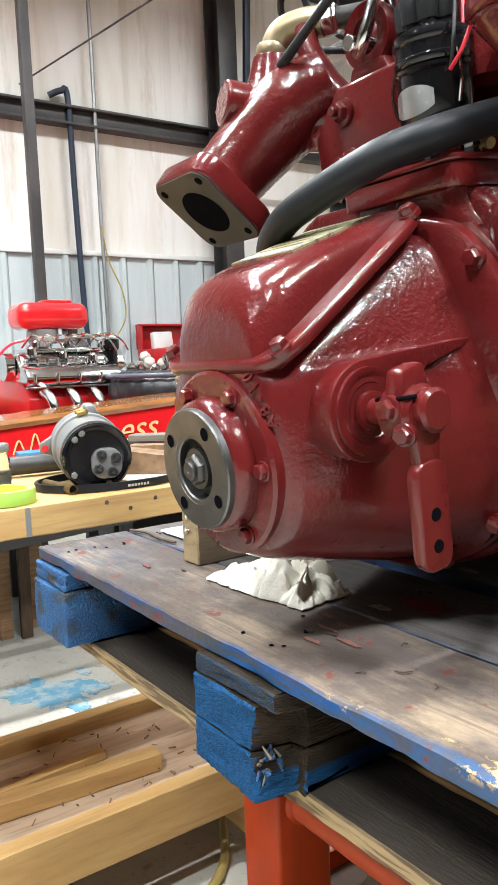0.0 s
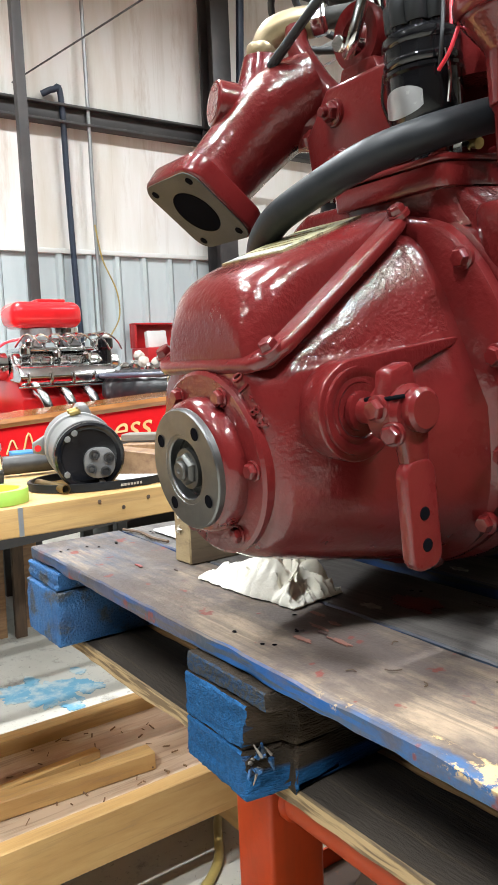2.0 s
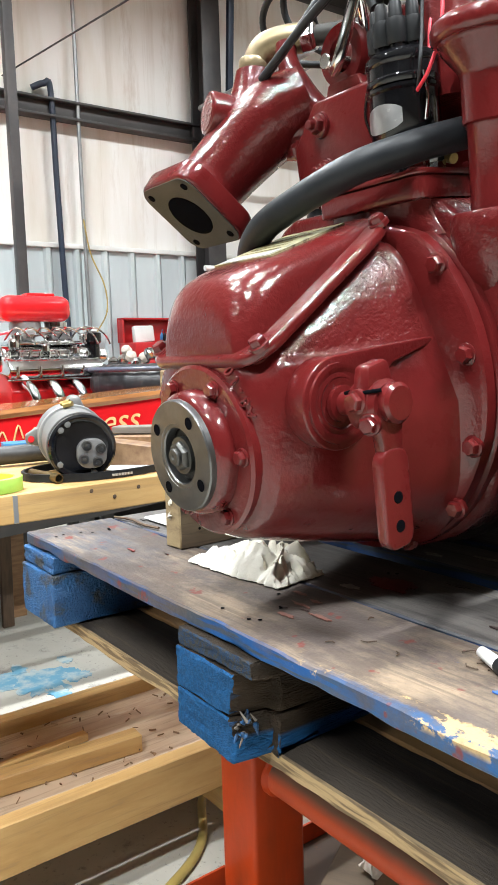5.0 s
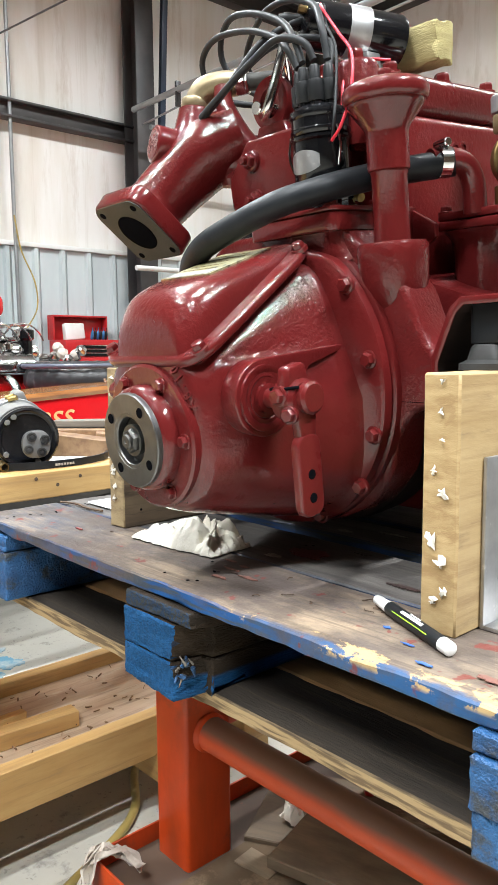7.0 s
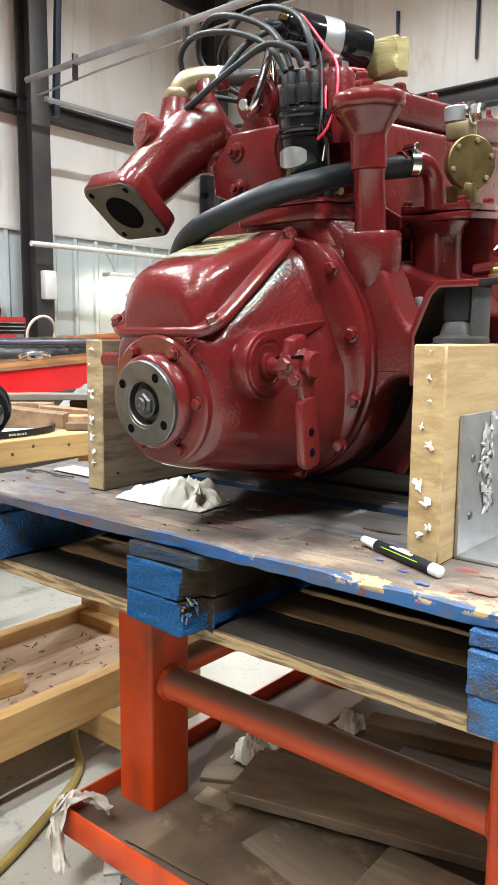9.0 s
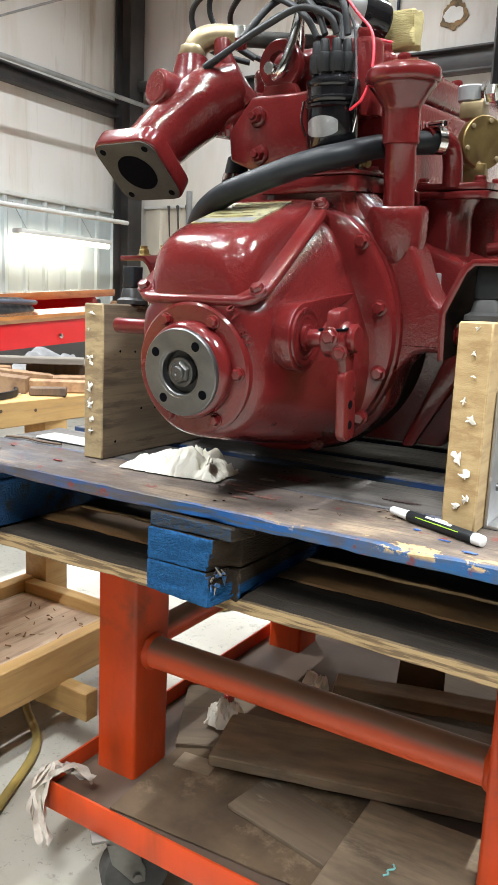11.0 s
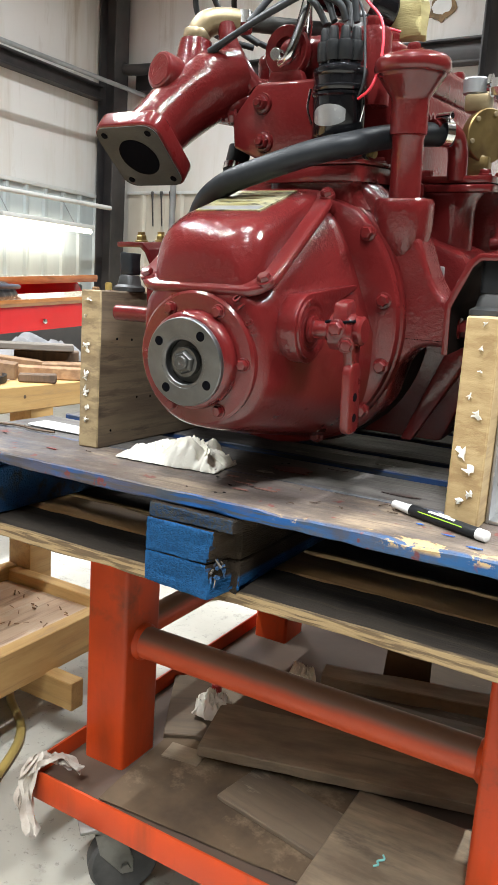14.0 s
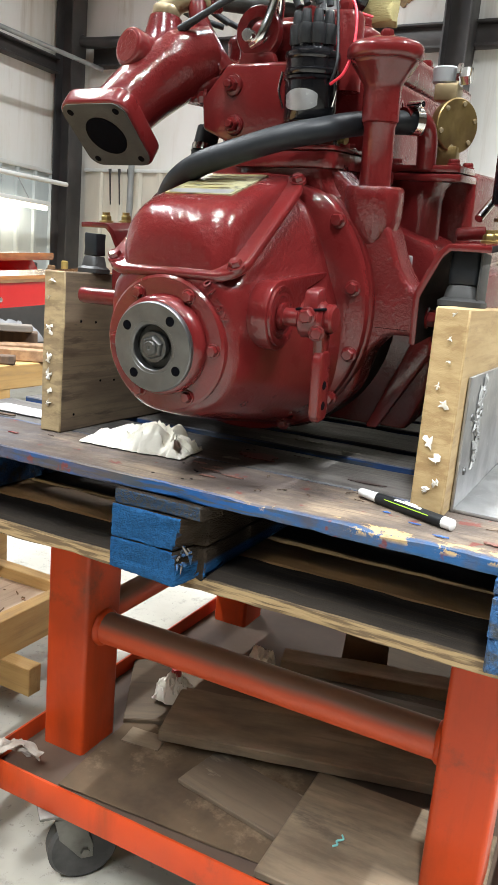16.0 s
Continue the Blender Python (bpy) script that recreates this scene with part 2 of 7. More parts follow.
VINYL_BLACK = material("black_tufted_vinyl", (0.018, 0.018, 0.020), 0.35, second=(0.03, 0.03, 0.033), scale=10)
GREY_BLUE = material("blue_grey_coaming", (0.075, 0.085, 0.115), 0.35, second=(0.05, 0.055, 0.08), scale=6)
GOLD = material("gold_leaf_script", (0.80, 0.50, 0.24), 0.4, 0.1, second=(0.66, 0.36, 0.14), scale=20)
SCOOP_RED = material("red_scoop_gloss", (0.66, 0.02, 0.025), 0.14, second=(0.58, 0.016, 0.02), scale=6, coat=0.6)
TOOL_RED = material("red_tool_chest", (0.46, 0.020, 0.022), 0.3, second=(0.38, 0.016, 0.018), scale=4)
PAPER = material("white_paper_towel", (0.78, 0.76, 0.68), 0.85, second=(0.70, 0.66, 0.55), scale=9, bump=0.35, bscale=330, third=(0.52, 0.47, 0.33), tscale=12, tlow=0.58, thigh=0.74)
RAG = material("dirty_cloth", (0.52, 0.47, 0.41), 0.9, second=(0.30, 0.25, 0.21), scale=14, bump=0.3, bscale=220)
CLOTH = material("grey_shop_cloth", (0.20, 0.20, 0.205), 0.9, second=(0.13, 0.13, 0.135), scale=9, bump=0.3, bscale=200)
GLUE_GREY = material("dried_grey_glue", (0.34, 0.34, 0.33), 0.6, second=(0.22, 0.22, 0.21), scale=60, bump=0.3)
GLUE = material("dried_white_glue", (0.72, 0.70, 0.64), 0.5, second=(0.58, 0.54, 0.46), scale=60, bump=0.2)
GREEN = material("green_masking_tape", (0.36, 0.60, 0.10), 0.5, second=(0.30, 0.52, 0.08), scale=20)
LIME = material("lime_marker_band", (0.40, 0.72, 0.03), 0.4)
WHITE_PLASTIC = material("white_plastic", (0.75, 0.75, 0.73), 0.35, second=(0.66, 0.66, 0.64), scale=20)
YELLOW_HOSE = material("yellow_air_hose", (0.40, 0.29, 0.08), 0.5, second=(0.28, 0.21, 0.07), scale=9)
WIRE_RED = material("red_wire", (0.62, 0.03, 0.05), 0.35)
WIRE_GREY = material("grey_ignition_lead", (0.022, 0.024, 0.026), 0.5, second=(0.016, 0.017, 0.018), scale=30, spec=0.22)
FRICTION = material("yellow_fibre_block", (0.40, 0.34, 0.15), 0.85, second=(0.28, 0.235, 0.10), scale=12, stretch=(1, 1, 6), bump=0.6, bscale=120)
BOX_BLUE = material("blue_carton", (0.03, 0.16, 0.34), 0.5, second=(0.02, 0.12, 0.28), scale=10)
TYRE = material("black_caster_rubber", (0.022, 0.022, 0.022), 0.55, second=(0.06, 0.058, 0.055), scale=14)
MOUNT_STEEL = material("dull_grey_pressed_steel", (0.050, 0.050, 0.049), 0.55, 0.3, second=(0.030, 0.030, 0.029), scale=30, bump=0.1)
CASTER_STEEL = material("greasy_zinc_steel", (0.16, 0.155, 0.14), 0.45, 0.7, second=(0.09, 0.085, 0.075), scale=15)
PAINT_BLUE_FLOOR = material("spilled_blue_paint", (0.12, 0.31, 0.44), 0.5, second=(0.42, 0.48, 0.48), scale=13, low=0.45, high=0.6)
PAINT_SPOT_RED = material("spilled_red_paint", (0.20, 0.02, 0.018), 0.3, second=(0.13, 0.015, 0.014), scale=40, coat=0.4)
TUBE_GLOW = glow("lit_tube", (1.0, 0.96, 0.88), 6.0)
SHOP_TUBE = glow("lit_shop_tube", (1.0, 0.90, 0.70), 8.0)
PEGBOARD = material("pale_pegboard", (0.62, 0.58, 0.48), 0.6, second=(0.54, 0.50, 0.41), scale=3)
SHELF_BROWN = material("dirty_brown_shelf", (0.56, 0.42, 0.295), 0.6, second=(0.42, 0.28, 0.185), scale=3, stretch=(4, 1, 1), third=(0.55, 0.46, 0.34), tscale=7, tlow=0.54, thigh=0.70, bump=0.1, streak=((0.20, 0.12, 0.08), 5, (12, 0.8, 12), 0.52, 0.68, 0.6))
ALU_DULL = material("dull_cast_aluminium", (0.24, 0.24, 0.235), 0.45, 0.6, second=(0.22, 0.22, 0.22), scale=18, bump=0.12, bscale=260)
TEAL = material("teal_thread", (0.20, 0.52, 0.50), 0.7)
YELLOW_CARD = material("yellow_card", (0.72, 0.58, 0.06), 0.6)
TORN = material("torn_insulation", (0.30, 0.20, 0.10), 0.8, second=(0.12, 0.09, 0.06), scale=14, bump=0.4)
GLASS = bpy.data.materials.new("clear_glass")
GLASS.use_nodes = True
GLASS.node_tree.nodes["Principled BSDF"].inputs["Transmission Weight"].default_value = 1.0
GLASS.node_tree.nodes["Principled BSDF"].inputs["Roughness"].default_value = 0.03


def dusted(name, kw, dust):
    """Paint with brown dust settled on whatever looks up."""
    m = material(name, **kw)
    n, lk = m.node_tree.nodes, m.node_tree.links
    b = n["Principled BSDF"]
    old = b.inputs["Base Color"].links[0].from_socket
    geo = n.new("ShaderNodeNewGeometry")
    sep = n.new("ShaderNodeSeparateXYZ")
    lk.new(geo.outputs["Normal"], sep.inputs[0])
    tc = n.new("ShaderNodeTexCoord")
    ns = n.new("ShaderNodeTexNoise")
    ns.inputs["Scale"].default_value, ns.inputs["Detail"].default_value = 6.0, 6.0
    lk.new(tc.outputs["Object"], ns.inputs["Vector"])
    sm = n.new("ShaderNodeMath")
    sm.operation = "MULTIPLY_ADD"
    lk.new(ns.outputs["Fac"], sm.inputs[0])
    sm.inputs[1].default_value = 0.7
    lk.new(sep.outputs["Z"], sm.inputs[2])
    mr = n.new("ShaderNodeMapRange")
    mr.inputs["From Min"].default_value, mr.inputs["From Max"].default_value = 0.62, 1.05
    mr.inputs["To Max"].default_value = 0.92
    lk.new(sm.outputs[0], mr.inputs["Value"])
    mx = n.new("ShaderNodeMix")
    mx.data_type = "RGBA"
    lk.new(mr.outputs["Result"], mx.inputs[0])
    lk.new(old, mx.inputs[6])
    mx.inputs[7].default_value = rgb(dust)
    lk.new(mx.outputs[2], b.inputs["Base Color"])
    return m


ORANGE_DUSTY = dusted("dusty_orange_enamel", dict(base=(0.50, 0.066, 0.016), rough=0.5, second=(0.40, 0.050, 0.013), scale=5, bump=0.05, bscale=150), (0.12, 0.08, 0.056))

# ---- builders ----
def thing(name, m, label, category, group="", kind=""):
    ob = new(name)
    ob.empty_display_size = 0.05
    ob.matrix_world = m
    return tagged(ob, label, category, group, kind)


def finish(bm, mat, angle=38):
    me = bpy.data.meshes.new("mesh")
    bmesh.ops.recalc_face_normals(bm, faces=bm.faces)
    bm.to_mesh(me)
    bm.free()
    me.materials.append(mat)
    me.polygons.foreach_set("use_smooth", [True] * len(me.polygons))
    me.set_sharp_from_angle(angle=radians(angle))
    return me


def part(name, bm, mat, parent, label="", m=None):
    ob = new(name, finish(bm, mat))
    ob.parent = parent
    if m is not None:
        ob.matrix_local = m
    return tagged(ob, label)


def solid(name, bm, mat, label, category, m=None, group="", kind=""):
    ob = new(name, finish(bm, mat))
    if m is not None:
        ob.matrix_world = m
    return tagged(ob, label, category, group, kind)


def bevelled(bm, width, segs=2, edges=None):
    es = [e for e in (edges or bm.edges) if len(e.link_faces) == 2 and e.calc_face_angle(0) > 0.35]
    if es and width > 0:
        bmesh.ops.bevel(bm, geom=es, offset=width, segments=segs, profile=0.5, affect="EDGES", clamp_overlap=True)
    return bm


def box(lo, hi, bevel=0.0, segs=2, bm=None):
    """A box from corner to corner."""
    own = bmesh.new()
    bmesh.ops.create_cube(own, size=1.0)
    lo, hi = Vector(lo), Vector(hi)
    for v in own.verts:
        v.co = Vector((lo[i] + (hi[i] - lo[i]) * (v.co[i] + 0.5) for i in range(3)))
    bevelled(own, bevel, segs)
    return join(bm, own)


def join(bm, own):
    if bm is None:
        return own
    me = bpy.data.meshes.new("tmp")
    own.to_mesh(me)
    own.free()
    bm.from_mesh(me)
    bpy.data.meshes.remove(me)
    return bm


def along(p, q):
    """The pose at p whose z looks to q."""
    d = Vector(q) - Vector(p)
    return Matrix.Translation(p) @ d.to_track_quat("Z", "Y").to_matrix().to_4x4()


def lathe(profile, m=None, segs=32, bm=None, caps=True):
    """Rings of (radius, height) turned about z, then posed by m."""
    own = bmesh.new()
    rings = []
    for r, h in profile:
        rings.append([own.verts.new((r * math.cos(2 * math.pi * i / segs), r * math.sin(2 * math.pi * i / segs), h)) for i in range(segs)])
    for a, b in zip(rings, rings[1:]):
        for i in range(segs):
            own.faces.new((a[i], a[(i + 1) % segs], b[(i + 1) % segs], b[i]))
    if caps:
        own.faces.new(rings[0][::-1])
        own.faces.new(rings[-1])
    if m is not None:
        own.transform(m)
    return join(bm, own)


def rod(p, q, r, r2=None, segs=20, bevel=0.0, bm=None):
    length = (Vector(q) - Vector(p)).length
    r2 = r if r2 is None else r2
    prof = [(r, 0), (r2, length)]
    if bevel:
        prof = [(r - bevel, 0), (r, bevel), (r2, length - bevel), (r2 - bevel, length)]
    return lathe(prof, along(p, q), segs, bm)


def prism(outline, lo, hi, axes="xz", bevel=0.0, segs=2, bm=None):
    """A flat outline in two axes, pulled along the third from lo to hi."""
    own = bmesh.new()
    i, j = "xyz".index(axes[0]), "xyz".index(axes[1])
    k = 3 - i - j
    ends = []
    for h in (lo, hi):
        ring = []
        for a, b in outline:
            co = [0, 0, 0]
            co[i], co[j], co[k] = a, b, h
            ring.append(own.verts.new(co))
        ends.append(ring)
    own.faces.new(ends[0])
    own.faces.new(ends[1][::-1])
    n = len(outline)
    for a in range(n):
        own.faces.new((ends[0][a], ends[1][a], ends[1][(a + 1) % n], ends[0][(a + 1) % n]))
    bmesh.ops.recalc_face_normals(own, faces=own.faces)
    bevelled(own, bevel, segs)
    return join(bm, own)


def loft(sections, bm=None, caps=True):
    """Skins closed rings of points, each of the same count."""
    own = bmesh.new()
    rings = [[own.verts.new(p) for p in s] for s in sections]
    n = len(rings[0])
    for a, b in zip(rings, rings[1:]):
        for i in range(n):
            own.faces.new((a[i], a[(i + 1) % n], b[(i + 1) % n], b[i]))
    if caps:
        own.faces.new(rings[0][::-1])
        own.faces.new(rings[-1])
    return join(bm, own)


def spline(points, steps=8):
    """A smooth run of points through the given ones."""
    ps = [Vector(p) for p in points]
    ps = [2 * ps[0] - ps[1]] + ps + [2 * ps[-1] - ps[-2]]
    out = []
    for a, b, c, d in zip(ps, ps[1:], ps[2:], ps[3:]):
        for s in range(steps):
            t = s / steps
            out.append(0.5 * (2 * b + (c - a) * t + (2 * a - 5 * b + 4 * c - d) * t * t + (3 * b - a - 3 * c + d) * t ** 3))
    return out + [ps[-2]]


def tube(points, r, segs=12, steps=8, bm=None, radii=None, smooth=True):
    """A round section swept along a smooth run of points."""
    run = spline(points, steps) if smooth else [Vector(p) for p in points]
    side = None
    rings = []
    for i, p in enumerate(run):
        d = (run[min(i + 1, len(run) - 1)] - run[max(i - 1, 0)]).normalized()
        if side is None:
            side = d.orthogonal().normalized()
        side = (side - d * side.dot(d)).normalized()
        up = d.cross(side)
        rr = r if radii is None else r * float(np.interp(i / (len(run) - 1), np.linspace(0, 1, len(radii)), radii))
        rings.append([p + rr * (math.cos(2 * math.pi * k / segs) * side + math.sin(2 * math.pi * k / segs) * up) for k in range(segs)])
    return loft(rings, bm)


def hexbolt(p, d, r=0.0085, h=0.008, washer=True, bm=None, turn=0.2):
    """A hexagon head with a chamfer on a washer, standing on p and looking along d."""
    m = along(p, Vector(p) + Vector(d)) @ pose(0, 0, 0, 0, 0, math.degrees(turn))
    if washer:
        bm = lathe([(r * 1.25, -0.003), (r * 1.25, 0.0012), (r * 1.12, 0.002)], m, 18, bm)
    return lathe([(r, 0.0), (r, h * 0.62), (r * 0.95, h * 0.84), (r * 0.80, h), (r * 0.5, h * 1.02)], m, 6, bm)


def rounded(w, h, r, n=5, cx=0.0, cy=0.0):
    """A rounded rectangle as an outline."""
    out = []
    for sx, sy, a0 in ((1, 1, 0), (-1, 1, 90), (-1, -1, 180), (1, -1, 270)):
        for i in range(n + 1):
            a = radians(a0 + 90 * i / n)
            out.append((cx + sx * (w / 2 - r) + r * math.cos(a), cy + sy * (h / 2 - r) + r * math.sin(a)))
    return out


def roughen(bm, amount, scale, seed=0.0, pick=None):
    """Pushes the points about by a smooth noise, for worn and uneven pieces."""
    for v in bm.verts:
        if pick is None or pick(v.co):
            v.co += amount * noise.noise_vector(v.co * scale + Vector((seed, 3 * seed, 7 * seed)))
    return bm


def cut(bm, n):
    bmesh.ops.subdivide_edges(bm, edges=bm.edges[:], cuts=n, use_grid_fill=True)
    return bm


def board(lo, hi, seed=0.0, wear=0.0015, cuts=(10, 3, 1), bow=0.0):
    """A sawn board with slightly uneven faces and worn edges."""
    own = bmesh.new()
    lo, hi = Vector(lo), Vector(hi)
    nx, ny, nz = cuts
    grid = {}

    def vert(i, j, k):
        if (i, j, k) not in grid:
            grid[i, j, k] = own.verts.new((lo.x + (hi.x - lo.x) * i / nx, lo.y + (hi.y - lo.y) * j / ny, lo.z + (hi.z - lo.z) * k / nz))
        return grid[i, j, k]

    for i in range(nx):
        for j in range(ny):
            for k in (0, nz):
                own.faces.new((vert(i, j, k), vert(i + 1, j, k), vert(i + 1, j + 1, k), vert(i, j + 1, k)))
    for i in range(nx):
        for k in range(nz):
            for j in (0, ny):
                own.faces.new((vert(i, j, k), vert(i + 1, j, k), vert(i + 1, j, k + 1), vert(i, j, k + 1)))
    for j in range(ny):
        for k in range(nz):
            for i in (0, nx):
                own.faces.new((vert(i, j, k), vert(i, j + 1, k), vert(i, j + 1, k + 1), vert(i, j, k + 1)))
    bmesh.ops.recalc_face_normals(own, faces=own.faces)
    for v in own.verts:
        n1 = noise.noise(v.co * 9 + Vector((seed, seed, 0)))
        n2 = noise.noise(v.co * 31 + Vector((0, seed, seed)))
        c = (lo + hi) / 2
        out = Vector((0, (v.co.y - c.y) / max(hi.y - lo.y, 1e-6) * 2, (v.co.z - c.z) / max(hi.z - lo.z, 1e-6) * 2))
        v.co += Vector((0, out.y, out.z)) * wear * (n1 + 0.7 * n2)
        if bow:
            v.co.z += bow * (1 - ((v.co.x - c.x) / (hi.x - lo.x) * 2) ** 2)
    bevelled(own, 0.002, 1)
    return own


def crumpled(w, d, h, seed, n=44, fold=5.0):
    """A crumpled sheet: folds in three scales over a ragged footprint."""
    bm = bmesh.new()
    rows = []
    for i in range(n + 1):
        row = []
        for j in range(n + 1):
            a, b = i / n * 2 - 1, j / n * 2 - 1
            p = Vector((a * fold * 0.5 + seed, b * fold * 0.5, seed * 0.3))
            wob = noise.noise_vector(p * 0.9)
            ridge = 1 - abs(noise.noise(p * 0.8)) * 2
            fine = 1 - abs(noise.noise(p * 2.1 + Vector((5, 5, 0)))) * 2
            edge = max(0.0, 1 - max(abs(a), abs(b)) ** 4)
            z = h * (0.18 + edge * (0.42 * max(ridge, 0) + 0.26 * max(fine, 0) + 0.25 * (0.5 + wob.z)))
            row.append(bm.verts.new((a * w / 2 * (0.86 + 0.22 * wob.x) + 0.012 * wob.y, b * d / 2 * (0.84 + 0.25 * wob.y) + 0.010 * wob.z, max(z, 0.0015))))
        rows.append(row)
    for i in range(n):
        for j in range(n):
            bm.faces.new((rows[i][j], rows[i + 1][j], rows[i + 1][j + 1], rows[i][j + 1]))
    back = bmesh.ops.extrude_face_region(bm, geom=bm.faces[:])
    for v in back["geom"]:
        if isinstance(v, bmesh.types.BMVert):
            v.co.z = max(v.co.z - 0.0012, 0.0002)
    return bm



# ---- the building ----
WX, NY, EX, SY = -4.9, 5.6, 6.6, -12.0
solid("floor", box((WX - 0.3, SY - 0.3, FLOOR - 0.2), (EX + 0.3, NY + 0.3, FLOOR)), CONCRETE, "worn grey concrete shop floor with stains", "floor", kind="structure")
solid("ceiling", box((WX - 0.3, SY - 0.3, CEILING), (EX + 0.3, NY + 0.3, CEILING + 0.2)), CEIL, "white metal shop ceiling", "ceiling", kind="structure")
WAINSCOT = 1.09
solid("wall_west", box((WX - 0.3, SY - 0.3, FLOOR), (WX, NY + 0.3, CEILING)), WALL_VINYL, "stained white vinyl insulation wall between steel girts", "wall", kind="structure")
solid("wall_north", box((WX, NY, FLOOR), (EX, NY + 0.3, CEILING)), WALL_VINYL, "stained white vinyl insulation end wall", "wall", kind="structure")
# East and south walls are never in view; dark so the enamel mirrors little.
solid("wall_east", box((EX, SY - 0.3, FLOOR), (EX + 0.3, NY + 0.3, CEILING)), DARK_WOOD, "unseen side wall, kept dark to dim reflections on the engine", "wall", kind="structure")
solid("wall_south", box((WX, SY - 0.3, FLOOR), (EX, SY, CEILING)), DARK_WOOD, "unseen end wall, kept dark to dim reflections on the engine", "wall", kind="structure")


def ribbed_panel(length, height):
    """A sheet with a raised rib down one side, along y, facing +x."""
    prof = [(0.0, 0.0), (0.012, 0.0), (0.012, length - 0.07), (0.034, length - 0.055), (0.034, length - 0.025), (0.012, length - 0.004), (0.0, length - 0.004)]
    return prism(prof, 0.0, height, "xy")


west_panels = thing("wainscot_west", pose(WX, 0, FLOOR), "pale blue-grey ribbed metal wainscot with white cap", "wall panel", kind="structure")
panel_mesh = finish(ribbed_panel(0.231, WAINSCOT - FLOOR), WALL_METAL)
for i in range(40):
    y = 5.36 - 0.231 * (i + 1)
    ob = new("panel", panel_mesh)
    ob.parent = west_panels
    ob.location = (0.002, y, 0)
part("cap", box((0.0, -4.0, WAINSCOT - FLOOR), (0.045, 5.34, WAINSCOT - FLOOR + 0.035), 0.004), TRIM_WHITE, west_panels, "white cap trim")
north_panels = thing("wainscot_north", pose(WX, NY, FLOOR, 0, 0, -90), "cream ribbed metal wainscot panels", "wall panel", kind="structure")
cream_mesh = finish(ribbed_panel(0.231, 1.16 - FLOOR), WALL_CREAM)
for i in range(30):
    ob = new("panel", cream_mesh)
    ob.parent = north_panels
    ob.location = (0.002, 0.22 + 0.231 * i, 0)
part("cap", box((0.0, 0.22, 1.16 - FLOOR), (0.04, 7.1, 1.16 - FLOOR + 0.03), 0.004), TRIM_WHITE, north_panels, "white cap trim")


def girt(name, lo, hi, axis, label):
    """A channel-section rail: web with two flanges."""
    lo, hi = Vector(lo), Vector(hi)
    bm = box(lo, hi, 0.004)
    if axis == "y":
        box((lo.x, lo.y, hi.z), (hi.x + 0.05, hi.y, hi.z + 0.018), 0.003, bm=bm)
        box((lo.x, lo.y, lo.z - 0.018), (hi.x + 0.05, hi.y, lo.z), 0.003, bm=bm)
    else:
        box((lo.x, lo.y - 0.05, hi.z), (hi.x, hi.y, hi.z + 0.018), 0.003, bm=bm)
        box((lo.x, lo.y - 0.05, lo.z - 0.018), (hi.x, hi.y, lo.z), 0.003, bm=bm)
    return solid(name, bm, GIRT, label, "girt", kind="structure")


girt("girt_west_low", (WX, SY, 2.02), (WX + 0.06, 5.3, 2.12), "y", "dark painted steel wall girt")
girt("girt_west_high", (WX, SY, 3.42), (WX + 0.06, 5.3, 3.6), "y", "dark painted steel wall girt")
girt("girt_north_low", (WX + 0.3, NY - 0.06, 2.12), (EX, NY, 2.27), "x", "dark painted steel end wall girt")
girt("girt_north_high", (WX + 0.3, NY - 0.06, 3.42), (EX, NY, 3.6), "x", "dark painted steel end wall girt")


def column(name, x, y, w=0.17, d=0.2):
    """An H-section column."""
    t = thing(name, pose(x, y, FLOOR), "dark painted steel building column", "column", kind="structure")
    h = CEILING - FLOOR
    part("flange", box((-d / 2, -w / 2, 0), (-d / 2 + 0.014, w / 2, h), 0.002), GIRT, t)
    part("flange", box((d / 2 - 0.014, -w / 2, 0), (d / 2, w / 2, h), 0.002), GIRT, t)
    part("web", box((-d / 2 + 0.014, -0.006, 0), (d / 2 - 0.014, 0.006, h)), GIRT, t)
    return t


column("column_west", -4.72, 3.2)
column("column_corner", -4.76, 5.40, 0.2)
column("column_north", -1.08, 5.42, 0.25)
solid("blue_brace", box((-0.02, -0.025, 0), (0.02, 0.025, 2.2), 0.003), BLUE_STEEL, "blue-grey steel brace bar beside the column", "brace", pose(-4.60, 3.33, 1.98, 0, 4, 0), kind="structure")
solid("rack_upright", box((-0.032, -0.032, 0), (0.032, 0.032, CEILING - FLOOR), 0.004), GIRT, "dark square steel upright post", "post", pose(-4.35, 1.46, FLOOR), kind="structure")
for x, y, watts in TUBES:
    fx = thing("ceiling_light", pose(x, y, CEILING - 0.12), "unseen white ceiling fixture with two lit tubes", "ceiling light", "ceiling lights")
    part("housing", box((-0.15, -0.64, 0.02), (0.15, 0.64, 0.12), 0.01), TRIM_WHITE, fx)
    for s in (-0.07, 0.07):
        part("tube", rod((s, -0.6, 0.0), (s, 0.6, 0.0), 0.014, segs=10), TUBE_GLOW, fx)

# ---- pallet: boards run along x, stringers along y ----
DECK_T = 0.018
Y0 = 0.035


